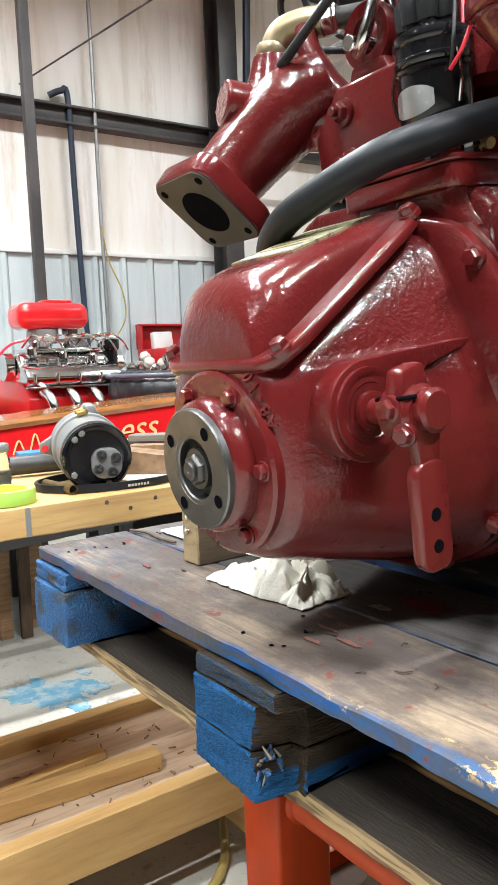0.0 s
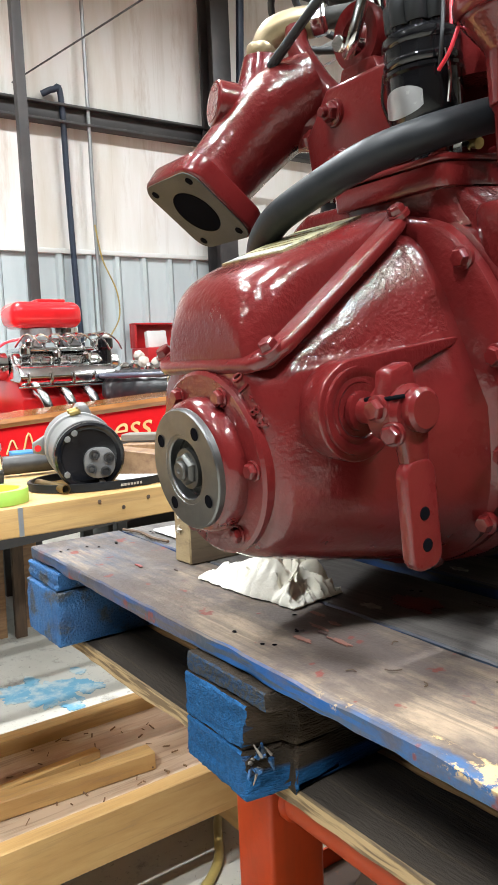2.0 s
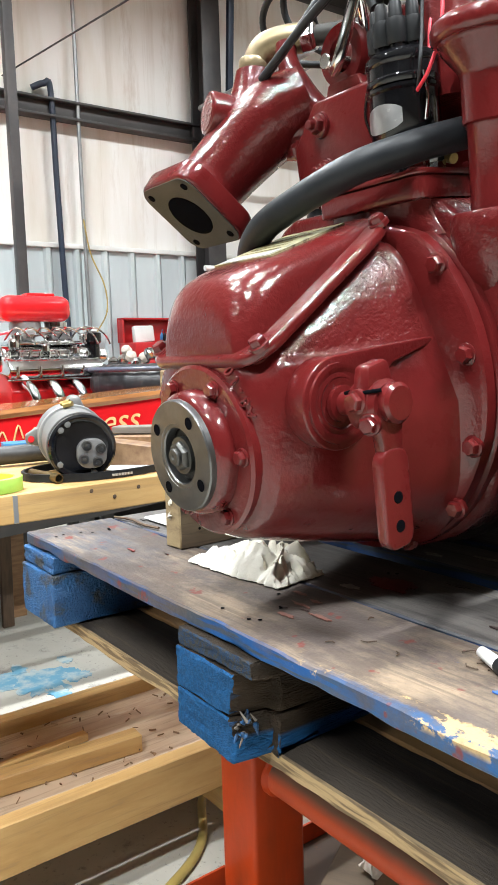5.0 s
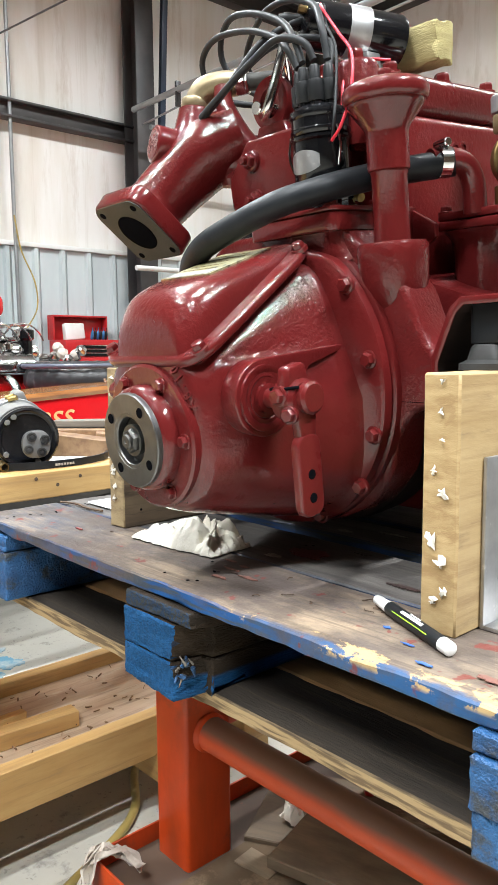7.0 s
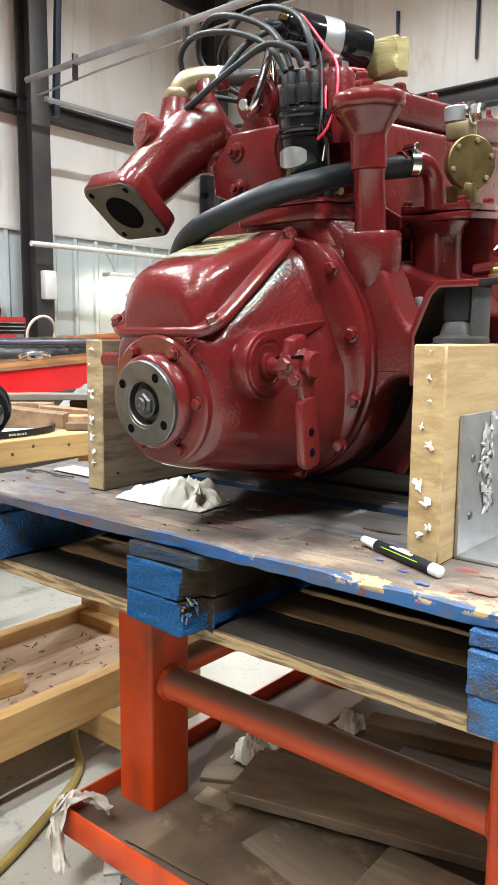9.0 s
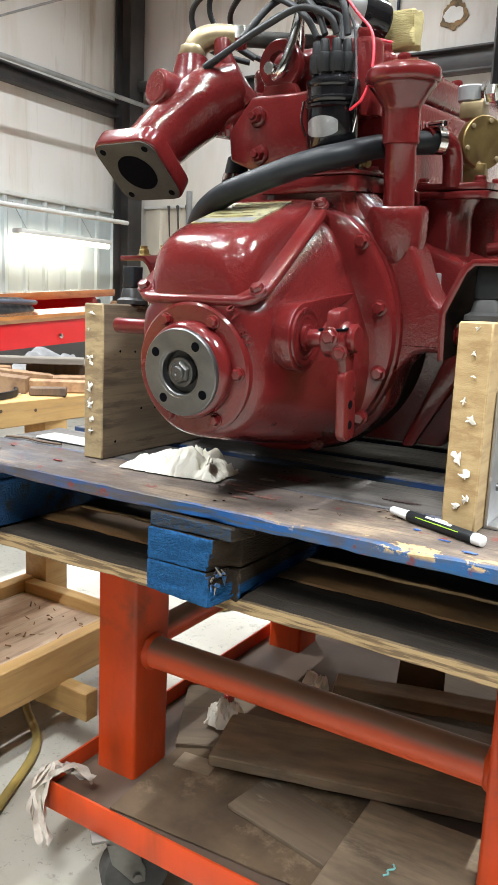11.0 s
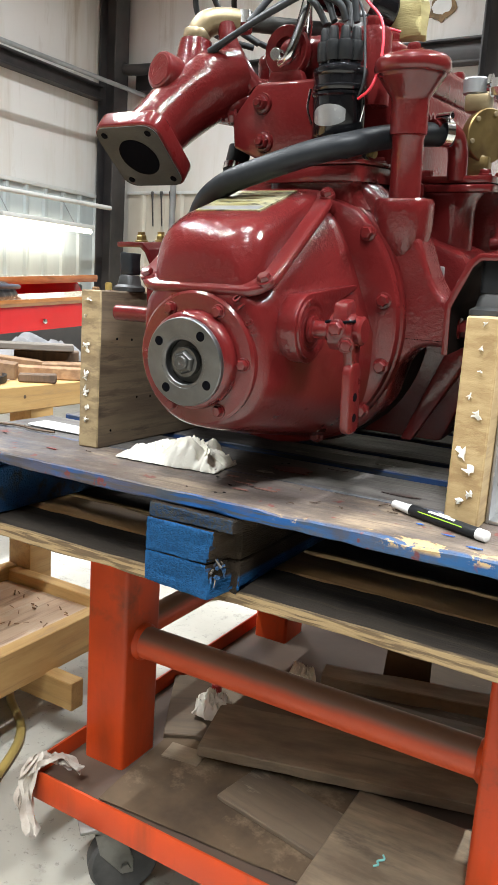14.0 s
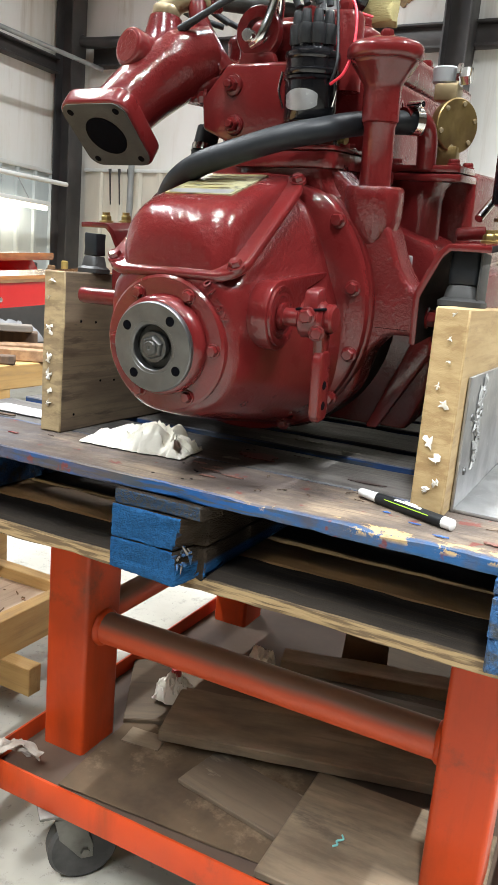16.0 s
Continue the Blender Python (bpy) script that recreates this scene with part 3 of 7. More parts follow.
def two_faced(name, top_kw, side_a, side_b, edge_wear=0.0, facing=False):
    """One look for faces that look up, another for the sawn or painted sides, with a ragged border between."""
    m = material(name, **top_kw)
    nt = m.node_tree
    n, lk = nt.nodes, nt.links
    b = n["Principled BSDF"]
    old = b.inputs["Base Color"].links[0].from_socket
    tc = n.new("ShaderNodeTexCoord")
    geo = n.new("ShaderNodeNewGeometry")
    sep = n.new("ShaderNodeSeparateXYZ")
    lk.new(geo.outputs["True Normal"], sep.inputs[0])
    ns = n.new("ShaderNodeTexNoise")
    ns.inputs["Scale"].default_value, ns.inputs["Detail"].default_value, ns.inputs["Roughness"].default_value = 34.0, 7.0, 0.7
    lk.new(tc.outputs["Object"], ns.inputs["Vector"])
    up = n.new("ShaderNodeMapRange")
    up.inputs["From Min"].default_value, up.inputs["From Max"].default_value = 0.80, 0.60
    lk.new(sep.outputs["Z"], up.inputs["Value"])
    across_grain = (14, 1, 14) if facing else (1.5, 12, 20)
    if facing:
        up.inputs["From Min"].default_value, up.inputs["From Max"].default_value = -0.35, -0.55
        lk.new(sep.outputs["Y"], up.inputs["Value"])
        at = n.new("ShaderNodeSeparateXYZ")
        lk.new(tc.outputs["Object"], at.inputs[0])
    streak = n.new("ShaderNodeTexNoise")
    mp = n.new("ShaderNodeMapping")
    mp.inputs["Scale"].default_value = across_grain
    lk.new(tc.outputs["Object"], mp.inputs["Vector"])
    lk.new(mp.outputs["Vector"], streak.inputs["Vector"])
    streak.inputs["Scale"].default_value, streak.inputs["Detail"].default_value = (24.0 if facing else 9.0), 6.0
    side = n.new("ShaderNodeMix")
    side.data_type = "RGBA"
    sr = n.new("ShaderNodeMapRange")
    sr.inputs["From Min"].default_value, sr.inputs["From Max"].default_value = 0.47, 0.56
    lk.new(streak.outputs["Fac"], sr.inputs["Value"])
    lk.new(sr.outputs["Result"], side.inputs[0])
    side.inputs[6].default_value, side.inputs[7].default_value = rgb(side_a), rgb(side_b)
    fac = up.outputs["Result"]
    if facing:
        # paint only on the sawn end itself and low along the side; torn wood behind stays bare
        def ramp(sock, lo, hi):
            r = n.new("ShaderNodeMapRange")
            r.inputs["From Min"].default_value, r.inputs["From Max"].default_value = lo, hi
            lk.new(sock, r.inputs["Value"])
            return r.outputs["Result"]

        def calc(op, a, c):
            x = n.new("ShaderNodeMath")
            x.operation = op
            lk.new(a, x.inputs[0])
            lk.new(c, x.inputs[1])
            return x.outputs[0]

        end = calc("MULTIPLY", fac, ramp(at.outputs["Y"], Y0 + 0.013, Y0 + 0.007))
        low = calc("MULTIPLY", ramp(at.outputs["Z"], -0.099, -0.104), ramp(sep.outputs["X"], 0.4, 0.6))
        fac = calc("MAXIMUM", end, low)
    if edge_wear:
        patch = n.new("ShaderNodeMapRange")
        patch.inputs["From Min"].default_value, patch.inputs["From Max"].default_value = 0.665, 0.69
        big = n.new("ShaderNodeTexNoise")
        big.inputs["Scale"].default_value, big.inputs["Detail"].default_value, big.inputs["Roughness"].default_value = 11.0, 8.0, 0.65
        lk.new(tc.outputs["Object"], big.inputs["Vector"])
        lk.new(big.outputs["Fac"], patch.inputs["Value"])
        dim = n.new("ShaderNodeMath")
        dim.operation = "MULTIPLY"
        lk.new(patch.outputs["Result"], dim.inputs[0])
        dim.inputs[1].default_value = edge_wear
        mx = n.new("ShaderNodeMath")
        mx.operation = "MAXIMUM"
        lk.new(fac, mx.inputs[0])
        lk.new(dim.outputs[0], mx.inputs[1])
        fac = mx.outputs[0]
    out = n.new("ShaderNodeMix")
    out.data_type = "RGBA"
    lk.new(fac, out.inputs[0])
    lk.new(old, out.inputs[6])
    lk.new(side.outputs[2], out.inputs[7])
    lk.new(out.outputs[2], b.inputs["Base Color"])
    return m


DECK = two_faced("worn_deck_board", dict(base=(0.27, 0.205, 0.142), rough=0.55, second=(0.125, 0.102, 0.087), scale=6, low=0.38, high=0.62, stretch=(1, 1.8, 1.8), bump=0.6, bscale=40, streak=((0.085, 0.066, 0.055), 6, (0.5, 26, 26), 0.48, 0.62, 0.62),
                 third=(0.085, 0.068, 0.062), tscale=3.2, tlow=0.50, thigh=0.62, rvar=0.12, fine=0.5, fscale=160, spec=0.22), (0.010, 0.066, 0.205), (0.045, 0.055, 0.070), 0.8)


def deck_wear(m):
    """Blue paint left along the front edge, chipped to yellow wood towards one end; a blue-grey worn coat at the other."""
    n, lk = m.node_tree.nodes, m.node_tree.links
    b = n["Principled BSDF"]
    col = b.inputs["Base Color"].links[0].from_socket
    tc = n.new("ShaderNodeTexCoord")
    at = n.new("ShaderNodeSeparateXYZ")
    lk.new(tc.outputs["Object"], at.inputs[0])

    def fuzz(scale, stretch, detail=6.0):
        mp = n.new("ShaderNodeMapping")
        mp.inputs["Scale"].default_value = stretch
        lk.new(tc.outputs["Object"], mp.inputs["Vector"])
        t = n.new("ShaderNodeTexNoise")
        t.inputs["Scale"].default_value, t.inputs["Detail"].default_value, t.inputs["Roughness"].default_value = scale, detail, 0.68
        lk.new(mp.outputs["Vector"], t.inputs["Vector"])
        return t.outputs["Fac"]

    def ramp(sock, lo, hi, top=1.0):
        r = n.new("ShaderNodeMapRange")
        r.inputs["From Min"].default_value, r.inputs["From Max"].default_value, r.inputs["To Max"].default_value = lo, hi, top
        lk.new(sock, r.inputs["Value"])
        return r.outputs["Result"]

    def calc(op, a, c):
        x = n.new("ShaderNodeMath")
        x.operation = op
        for sock, q in zip(x.inputs, (a, c)):
            if isinstance(q, float):
                sock.default_value = q
            else:
                lk.new(q, sock)
        return x.outputs[0]

    def over(fac, tone):
        x = n.new("ShaderNodeMix")
        x.data_type = "RGBA"
        lk.new(fac, x.inputs[0])
        lk.new(col, x.inputs[6])
        x.inputs[7].default_value = rgb(tone)
        return x.outputs[2]

    ragged = calc("MULTIPLY_ADD", fuzz(22.0, (1, 1, 1)), -0.045)
    ragged.node.inputs[2].default_value = 0.0225
    yy = calc("ADD", at.outputs["Y"], ragged)
    worn = calc("MULTIPLY_ADD", fuzz(9.0, (1, 1, 1)), 0.30)
    worn.node.inputs[2].default_value = -0.15
    xx = calc("ADD", at.outputs["X"], worn)
    col = over(calc("MULTIPLY", ramp(xx, -0.16, -0.42, 0.85), ramp(fuzz(60.0, (0.3, 2, 2)), 0.30, 0.6)), (0.050, 0.066, 0.092))
    col = over(calc("MULTIPLY", ramp(yy, Y0 + 0.009, Y0 + 0.003, 0.75), ramp(xx, 0.10, 0.22)), (0.022, 0.085, 0.20))
    col = over(calc("MULTIPLY", calc("MULTIPLY", ramp(yy, Y0 + 0.020, Y0 + 0.017), ramp(at.outputs["X"], 0.10, 0.16)), calc("MULTIPLY", ramp(fuzz(17.0, (0.7, 0.8, 0.8), 9.0), 0.52, 0.54), ramp(at.outputs["Z"], -0.010, -0.006))), (0.46, 0.32, 0.155))
    col = over(ramp(fuzz(5.0, (1, 1, 1), 8.0), 0.60, 0.66, 0.5), (0.13, 0.05, 0.04))
    col = over(ramp(fuzz(7.0, (1, 1.6, 1), 9.0), 0.48, 0.57, 0.7), (0.072, 0.056, 0.048))
    col = over(ramp(fuzz(24.0, (1, 1, 1), 3.0), 0.63, 0.66, 0.8), (0.14, 0.030, 0.024))
    lk.new(col, b.inputs["Base Color"])


deck_wear(DECK)
DECK_FAR = two_faced("worn_grey_deck_board", dict(base=(0.15, 0.137, 0.125), rough=0.55, second=(0.08, 0.073, 0.070), scale=3.2, stretch=(1, 4, 4), bump=0.45, bscale=50, streak=((0.05, 0.045, 0.042), 6, (0.7, 22, 22), 0.48, 0.64, 0.7),
                     third=(0.045, 0.04, 0.04), tscale=11, tlow=0.52, thigh=0.74, rvar=0.12), (0.009, 0.040, 0.135), (0.03, 0.042, 0.06), 0.5)
# Bare sides very dark: shadow under the deck is put into the wood.
STRINGER = two_faced("painted_stringer", dict(base=(0.045, 0.031, 0.020), rough=0.75, second=(0.024, 0.018, 0.013), scale=6, stretch=(6, 1, 6), bump=1.0, bscale=34, fine=1.0, fscale=110, fdepth=0.004, spec=0.12), (0.013, 0.080, 0.200), (0.010, 0.058, 0.145), facing=True)
# Upward faces near black: the deck's shadow is put into their colour.
SLAT = two_faced("shaded_bottom_board", dict(base=(0.042, 0.034, 0.027), rough=0.85, second=(0.022, 0.018, 0.015), scale=4, stretch=(1, 5, 5), bump=0.7, bscale=70, spec=0.15, streak=((0.075, 0.055, 0.036), 6, (0.6, 26, 26), 0.54, 0.66, 0.6)), (0.31, 0.22, 0.115), (0.13, 0.09, 0.052))
SLAT_BROWN = material("brown_bottom_board", (0.42, 0.235, 0.09), 0.65, second=(0.30, 0.16, 0.06), scale=5, stretch=(1, 7, 7), bump=0.2, bscale=70)
pallet = thing("pallet", pose(0, 0, 0), "worn wooden shipping pallet with chipped blue edges", "pallet")
DECKS = [(Y0, 0.140), (0.179, 0.135), (0.350, 0.09), (0.470, 0.14), (0.650, 0.09), (0.775, 0.14), (0.955, 0.09), (1.075, 0.14)]
for n, (y, w) in enumerate(DECKS):
    bm = board((-0.512, y, -DECK_T), (0.512, y + w, 0.0), seed=n * 3.1, wear=0.0008 if n == 0 else 0.0012, cuts=(110 if n == 0 else 24, 6, 3))
    if n == 0:
        for v in bm.verts:
            if v.co.y < y + 0.02:
                v.co.y += 0.0030 * max(0, noise.noise(Vector((v.co.x * 34, 1.7, v.co.z * 60)))) + 0.003 * max(0, noise.noise(Vector((v.co.x * 11, 1.7, 0))) - 0.25)
                if v.co.z < -0.004:
                    v.co.z += 0.004 * max(0, noise.noise(Vector((v.co.x * 22, 5.2, 0))))
                if v.co.z > -0.006 and v.co.x > 0.1:
                    v.co.z -= 0.004 * max(0, 0.2 + noise.noise(Vector((v.co.x * 20, 9.2, 0))))
    part("deck_board", bm, DECK if n == 0 else DECK_FAR, pallet)
STR_Z0, STR_Z1 = -0.118, -DECK_T - 0.001


def worn_end(bm, seed, deep=0.0035):
    """Crumbles the sawn end: fine pits and a few deeper bites along the grain."""
    for v in bm.verts:
        if v.co.y < Y0 + 0.012:
            p = v.co + Vector((seed, 0, 0))
            v.co.y += deep * (0.5 * noise.noise(p * 240) + 1.2 * max(0, noise.noise(Vector((p.x * 25, 0, p.z * 160))) - 0.12))
    return bm


def slab(x0, x1, z0, z1, front, seed):
    """One split length of a beam, its end bitten unevenly."""
    return worn_end(board((x0, Y0 + front, z0), (x1, 1.20, z1), seed=seed, wear=0.0012, cuts=(28, 24, 10)), seed)


def torn_corner(bm, seed, edge0=0.036, lean=0.25):
    """Tears the right-hand front corner off, deeper along some layers."""
    for v in bm.verts:
        if v.co.y < Y0 + 0.10:
            edge = edge0 + 0.007 * noise.noise(Vector((seed, v.co.z * 60, 0))) + lean * (v.co.z + 0.062)
            k = min(max((v.co.x - edge) / 0.006, 0), 1)
            v.co.y += k * (0.040 + 0.010 * noise.noise(Vector((v.co.x * 40, seed, v.co.z * 60))))
            if v.co.z < -0.10 and v.co.y < Y0 + 0.03:
                v.co.z -= 0.05 * max(v.co.x + 0.06, 0) + 0.002
    if edge0 > 0.06:
        for v in bm.verts:
            if v.co.y > Y0 + 0.05:
                v.co.x = min(v.co.x, 0.050)
    return bm


def stringer(slabs, seed, torn=False):
    first = None
    for k, row in enumerate(slabs):
        bm = slab(*row, seed + k)
        if torn:
            torn_corner(bm, seed + k, (0.036, 0.064, 0.030)[k], (0.25, 0.0, -0.1)[k])
        ob = part("stringer" if first is None else "split_length", bm, (STRINGER_GREY if k == 1 else STRINGER) if torn else BLUE, first or pallet)
        first = first or ob
    return first


stringer([(-0.515, -0.405, -0.043, STR_Z1, -0.004), (-0.516, -0.400, STR_Z0, -0.0440, -0.008)], 1.0)
# Same shadow-dark sides as STRINGER, with a greyer painted end.
STRINGER_GREY = two_faced("scraped_stringer", dict(base=(0.045, 0.031, 0.020), rough=0.75, second=(0.024, 0.018, 0.013), scale=6, stretch=(6, 1, 6), bump=1.0, bscale=34, fine=1.0, fscale=110, fdepth=0.004, spec=0.12), (0.022, 0.045, 0.085), (0.045, 0.046, 0.046), facing=True)
mid = stringer([(-0.062, 0.055, -0.0798, -0.0372, -0.012), (-0.060, 0.072, -0.0360, STR_Z1, -0.008), (-0.062, 0.055, STR_Z0, -0.0808, -0.012)], 5.0, torn=True)
stringer([(0.398, 0.515, -0.036, STR_Z1, -0.006), (0.399, 0.514, -0.080, -0.037, -0.010), (0.400, 0.515, STR_Z0, -0.0812, -0.007)], 9.0)
rng = random.Random(7)
for k in range(16):
    p0 = Vector((rng.uniform(0.030, 0.052), Y0 + rng.uniform(-0.006, 0.010), rng.uniform(-0.096, -0.082)))
    bmq = rod(p0, p0 + Vector((rng.uniform(-0.008, 0.010), rng.uniform(-0.010, 0.004), rng.uniform(-0.014, 0.018))), rng.uniform(0.0015, 0.0035), rng.uniform(0.0003, 0.001), 5)
    part("splinter", bmq, BLUE if k % 3 else GREY_WOOD, mid)
for k in range(22):
    p0 = Vector((-0.060 + 0.0052 * k + rng.uniform(-0.003, 0.003), Y0 - 0.003, -0.020 - rng.uniform(0, 0.014)))
    part("splinter", box(p0, p0 + Vector((rng.uniform(0.008, 0.022), 0.012, rng.uniform(0.001, 0.003))), 0.0004), BLUE if k % 3 == 0 else STRINGER_GREY, mid, m=pose(0, 0, 0, 0, rng.uniform(-2, 2), 0))
# Boards close behind the brown one are added to hide the bright floor.
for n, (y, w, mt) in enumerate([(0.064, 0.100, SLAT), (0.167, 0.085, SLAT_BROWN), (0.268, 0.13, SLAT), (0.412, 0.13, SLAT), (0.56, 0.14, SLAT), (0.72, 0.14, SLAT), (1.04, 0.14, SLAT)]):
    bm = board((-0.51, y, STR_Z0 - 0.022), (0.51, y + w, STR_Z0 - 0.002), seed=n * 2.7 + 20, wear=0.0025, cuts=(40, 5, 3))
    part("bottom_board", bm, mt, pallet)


def blob(seed, rx, ry, h=0.0008, n=40, rag=0.45):
    """A flat ragged spot of paint or wood."""
    out = []
    for i in range(n):
        a = 2 * math.pi * i / n
        p = Vector((math.cos(a) * 1.6 + seed * 3.7, math.sin(a) * 1.6, seed * 1.3))
        k = 0.72 + rag * (0.9 * noise.noise(p) + 0.6 * noise.noise(p * 2.7) + 0.45 * noise.noise(p * 6.1))
        k = max(0.15, min(k, 1.25))
        out.append((rx * k * math.cos(a), ry * k * math.sin(a)))
    return prism(out, 0.0, h, "xy")


SPOT_DARK = material("old_dark_stain", (0.045, 0.030, 0.028), 0.4, second=(0.07, 0.04, 0.035), scale=30)
SPOT_PINK = material("faded_red_stain", (0.20, 0.085, 0.065), 0.6, second=(0.14, 0.07, 0.055), scale=40)
SPOT_BLUE = material("blue_paint_flake", (0.03, 0.10, 0.36), 0.5, second=(0.05, 0.13, 0.36), scale=30)
SPOT_PALE = material("pale_scuff", (0.42, 0.40, 0.35), 0.6, second=(0.25, 0.23, 0.2), scale=60)
for k, (x, y, rx, ry, mt) in enumerate([(0.035, 0.243, 0.045, 0.022, PAINT_SPOT_RED), (0.006, 0.203, 0.016, 0.007, SPOT_PALE), (-0.012, 0.148, 0.012, 0.004, SPOT_PINK), (0.018, 0.125, 0.016, 0.003, SPOT_PINK), (0.02, 0.142, 0.010, 0.004, SPOT_PINK),
                                        (0.032, 0.094, 0.014, 0.004, SPOT_PINK), (0.06, 0.115, 0.018, 0.004, SPOT_PINK), (0.030, 0.118, 0.008, 0.003, SPOT_DARK), (0.010, 0.108, 0.007, 0.003, SPOT_DARK), (-0.30, 0.10, 0.012, 0.004, PAINT_SPOT_RED), (-0.25, 0.125, 0.006, 0.002, SPOT_DARK),
                                        (0.262, 0.105, 0.006, 0.003, SPOT_BLUE), (0.300, 0.085, 0.008, 0.002, SPOT_BLUE), (0.335, 0.060, 0.010, 0.003, SPOT_BLUE), (0.39, 0.072, 0.020, 0.006, SPOT_PINK), (0.12, 0.375, 0.02, 0.006, SPOT_PALE), (-0.02, 0.37, 0.016, 0.006, SPOT_PALE), (0.04, 0.40, 0.025, 0.005, SPOT_PALE), (0.20, 0.215, 0.03, 0.006, SPOT_DARK), (0.08, 0.29, 0.018, 0.006, SPOT_DARK)]):
    part("paint_spot", blob(k, rx, ry), mt, pallet, m=Matrix.Translation((x, y, 0.0012)))
for k in range(26):
    x, y = rng.choice((-0.46, -0.45, -0.01, 0.01, 0.45, 0.46)) + rng.uniform(-0.02, 0.02), rng.choice((0.06, 0.10, 0.14, 0.21, 0.27)) + rng.uniform(-0.01, 0.01)
    part("nail_head", lathe([(0.0024, 0.0), (0.0018, 0.0003)], pose(x, y, 0.0009), 8), BORE, pallet)

# the coolant hose, from behind the gear cover over to the side of the block
HOSE_RUN = ((-0.130, 0.235, 0.27), (-0.108, 0.175, 0.325), (-0.079, 0.146, 0.357), (-0.038, 0.131, 0.378), (0.009, 0.133, 0.394), (0.069, 0.150, 0.415), (0.102, 0.182, 0.429), (0.117, 0.228, 0.444), (0.140, 0.277, 0.457), (0.187, 0.312, 0.463))

# ---- orange cart under the pallet ----
cart = thing("cart", pose(0, 0, FLOOR), "orange painted steel shop cart on casters", "cart")
CT = -FLOOR
TX, TY0, TY1 = 0.411, 0.157, 1.12
TOPZ = CT + STR_Z0 - 0.024


def post(x0, x1, y0, y1):
    return prism(rounded(x1 - x0, y1 - y0, 0.008, 3, (x0 + x1) / 2, (y0 + y1) / 2), CT - 0.632, TOPZ, "xy")


for x0, x1 in ((-0.383, -0.292), (0.331, 0.416)):
    for y0 in (0.281, 0.93):
        part("post", post(x0, x1, y0, y0 + 0.10), ORANGE, cart)
for y in (0.33, 0.98):
    part("cross_bar", rod((-0.294, y, CT - 0.392), (0.333, y, CT - 0.392), 0.029, segs=32), ORANGE_DUSTY, cart, "round orange cross bar dusty on top")
for x in (-0.337, 0.375):
    part("side_bar", rod((x, 0.38, CT - 0.392), (x, 0.93, CT - 0.392), 0.026, segs=32), ORANGE_DUSTY, cart)
for y in (0.33, 0.98):
    for x, s in ((-0.292, 1), (0.331, -1)):
        part("weld_bead", roughen(lathe([(0.0290, 0.0), (0.0345, 0.0), (0.0335, 0.006), (0.0290, 0.010)], Matrix.Translation((x, y, CT - 0.392)) @ pose(0, 0, 0, 0, 90 * s), 40, caps=False), 0.0015, 90), ORANGE, cart)
part("tray_floor", box((-TX + 0.004, TY0 + 0.004, CT - 0.645), (TX + 0.03, TY1, CT - 0.632)), TRAY, cart, "dusty brown steel tray floor")
RZ0, RZ1 = CT - 0.652, CT - 0.598
part("tray_rail", box((-TX, TY0, RZ0), (TX + 0.034, TY0 + 0.005, RZ1), 0.0012), ORANGE, cart)
part("tray_rail", box((-TX, TY1, RZ0), (TX + 0.034, TY1 + 0.005, RZ1), 0.0012), ORANGE, cart)
part("tray_rail", box((-TX, TY0 + 0.005, RZ0), (-TX + 0.005, TY1, RZ1), 0.0012), ORANGE, cart)
part("tray_rail", box((TX + 0.029, TY0 + 0.005, RZ0), (TX + 0.034, TY1, RZ1), 0.0012), ORANGE, cart)


def caster(x, y, turn):
    m = pose(x, y, 0, 0, 0, turn)
    c = new("caster")
    c.parent = cart
    c.matrix_local = m
    R = 0.062
    part("plate", box((-0.045, -0.05, RZ0 - 0.006), (0.045, 0.05, RZ0), 0.002), CASTER_STEEL, c)
    part("swivel", lathe([(0.03, RZ0 - 0.026), (0.034, RZ0 - 0.018), (0.034, RZ0 - 0.006)], None, 20), CASTER_STEEL, c)
    for s in (-1, 1):
        part("fork", prism([(-0.022, RZ0 - 0.026), (0.024, RZ0 - 0.026), (0.046, R + 0.012), (0.046, R - 0.014), (0.026, R - 0.014), (-0.012, R + 0.03)], s * 0.024 - 0.002, s * 0.024 + 0.002, "yz", 0.001), CASTER_STEEL, c)
    w = pose(0, 0.032, R, 0, 90, 0)
    part("wheel", lathe([(0.03, -0.018), (R - 0.006, -0.018), (R, -0.012), (R, 0.012), (R - 0.006, 0.018), (0.03, 0.018)], w, 36), TYRE, c, "black rubber caster wheel")
    part("axle", rod((-0.032, 0.032, R), (0.032, 0.032, R), 0.008, segs=6), CASTER_STEEL, c)


for x, y, a in ((-0.260, 0.2025, -40), (0.36, 0.235, 20), (-0.33, 1.04, 100), (0.36, 1.04, 60)):
    caster(x, y, a)

# ---- marine engine, in its own frame: x across, y along the crankshaft from the coupling, z up ----
TILT = 6.0
ENGINE = pose(0, 0, 0.163, TILT)
eng = thing("marine_engine", ENGINE, "glossy dark red marine engine with reverse gear, on timber bearers", "engine")
INV = ENGINE.inverted()


def L(p):
    return INV @ Vector(p)


def ring_section(v, a, top, bot, n=40, pw=3.0, x0=0.0, low=None):
    """A squarish closed section at v: half width a, from bot to top, its lower half rounder."""
    c, h = (top + bot) / 2, (top - bot) / 2
    out = []
    for i in range(n):
        t = 2 * math.pi * i / n
        ct, st = math.cos(t), math.sin(t)
        e = 2 / (pw if st > 0 or low is None else low)
        z = h * math.copysign(abs(st) ** e, st)
        taper = 1 - (1 - min(1.0, 0.089 / a)) * max(0.0, z / h)
        out.append((x0 + a * taper * math.copysign(abs(ct) ** e, ct), v, c + z))
    return out


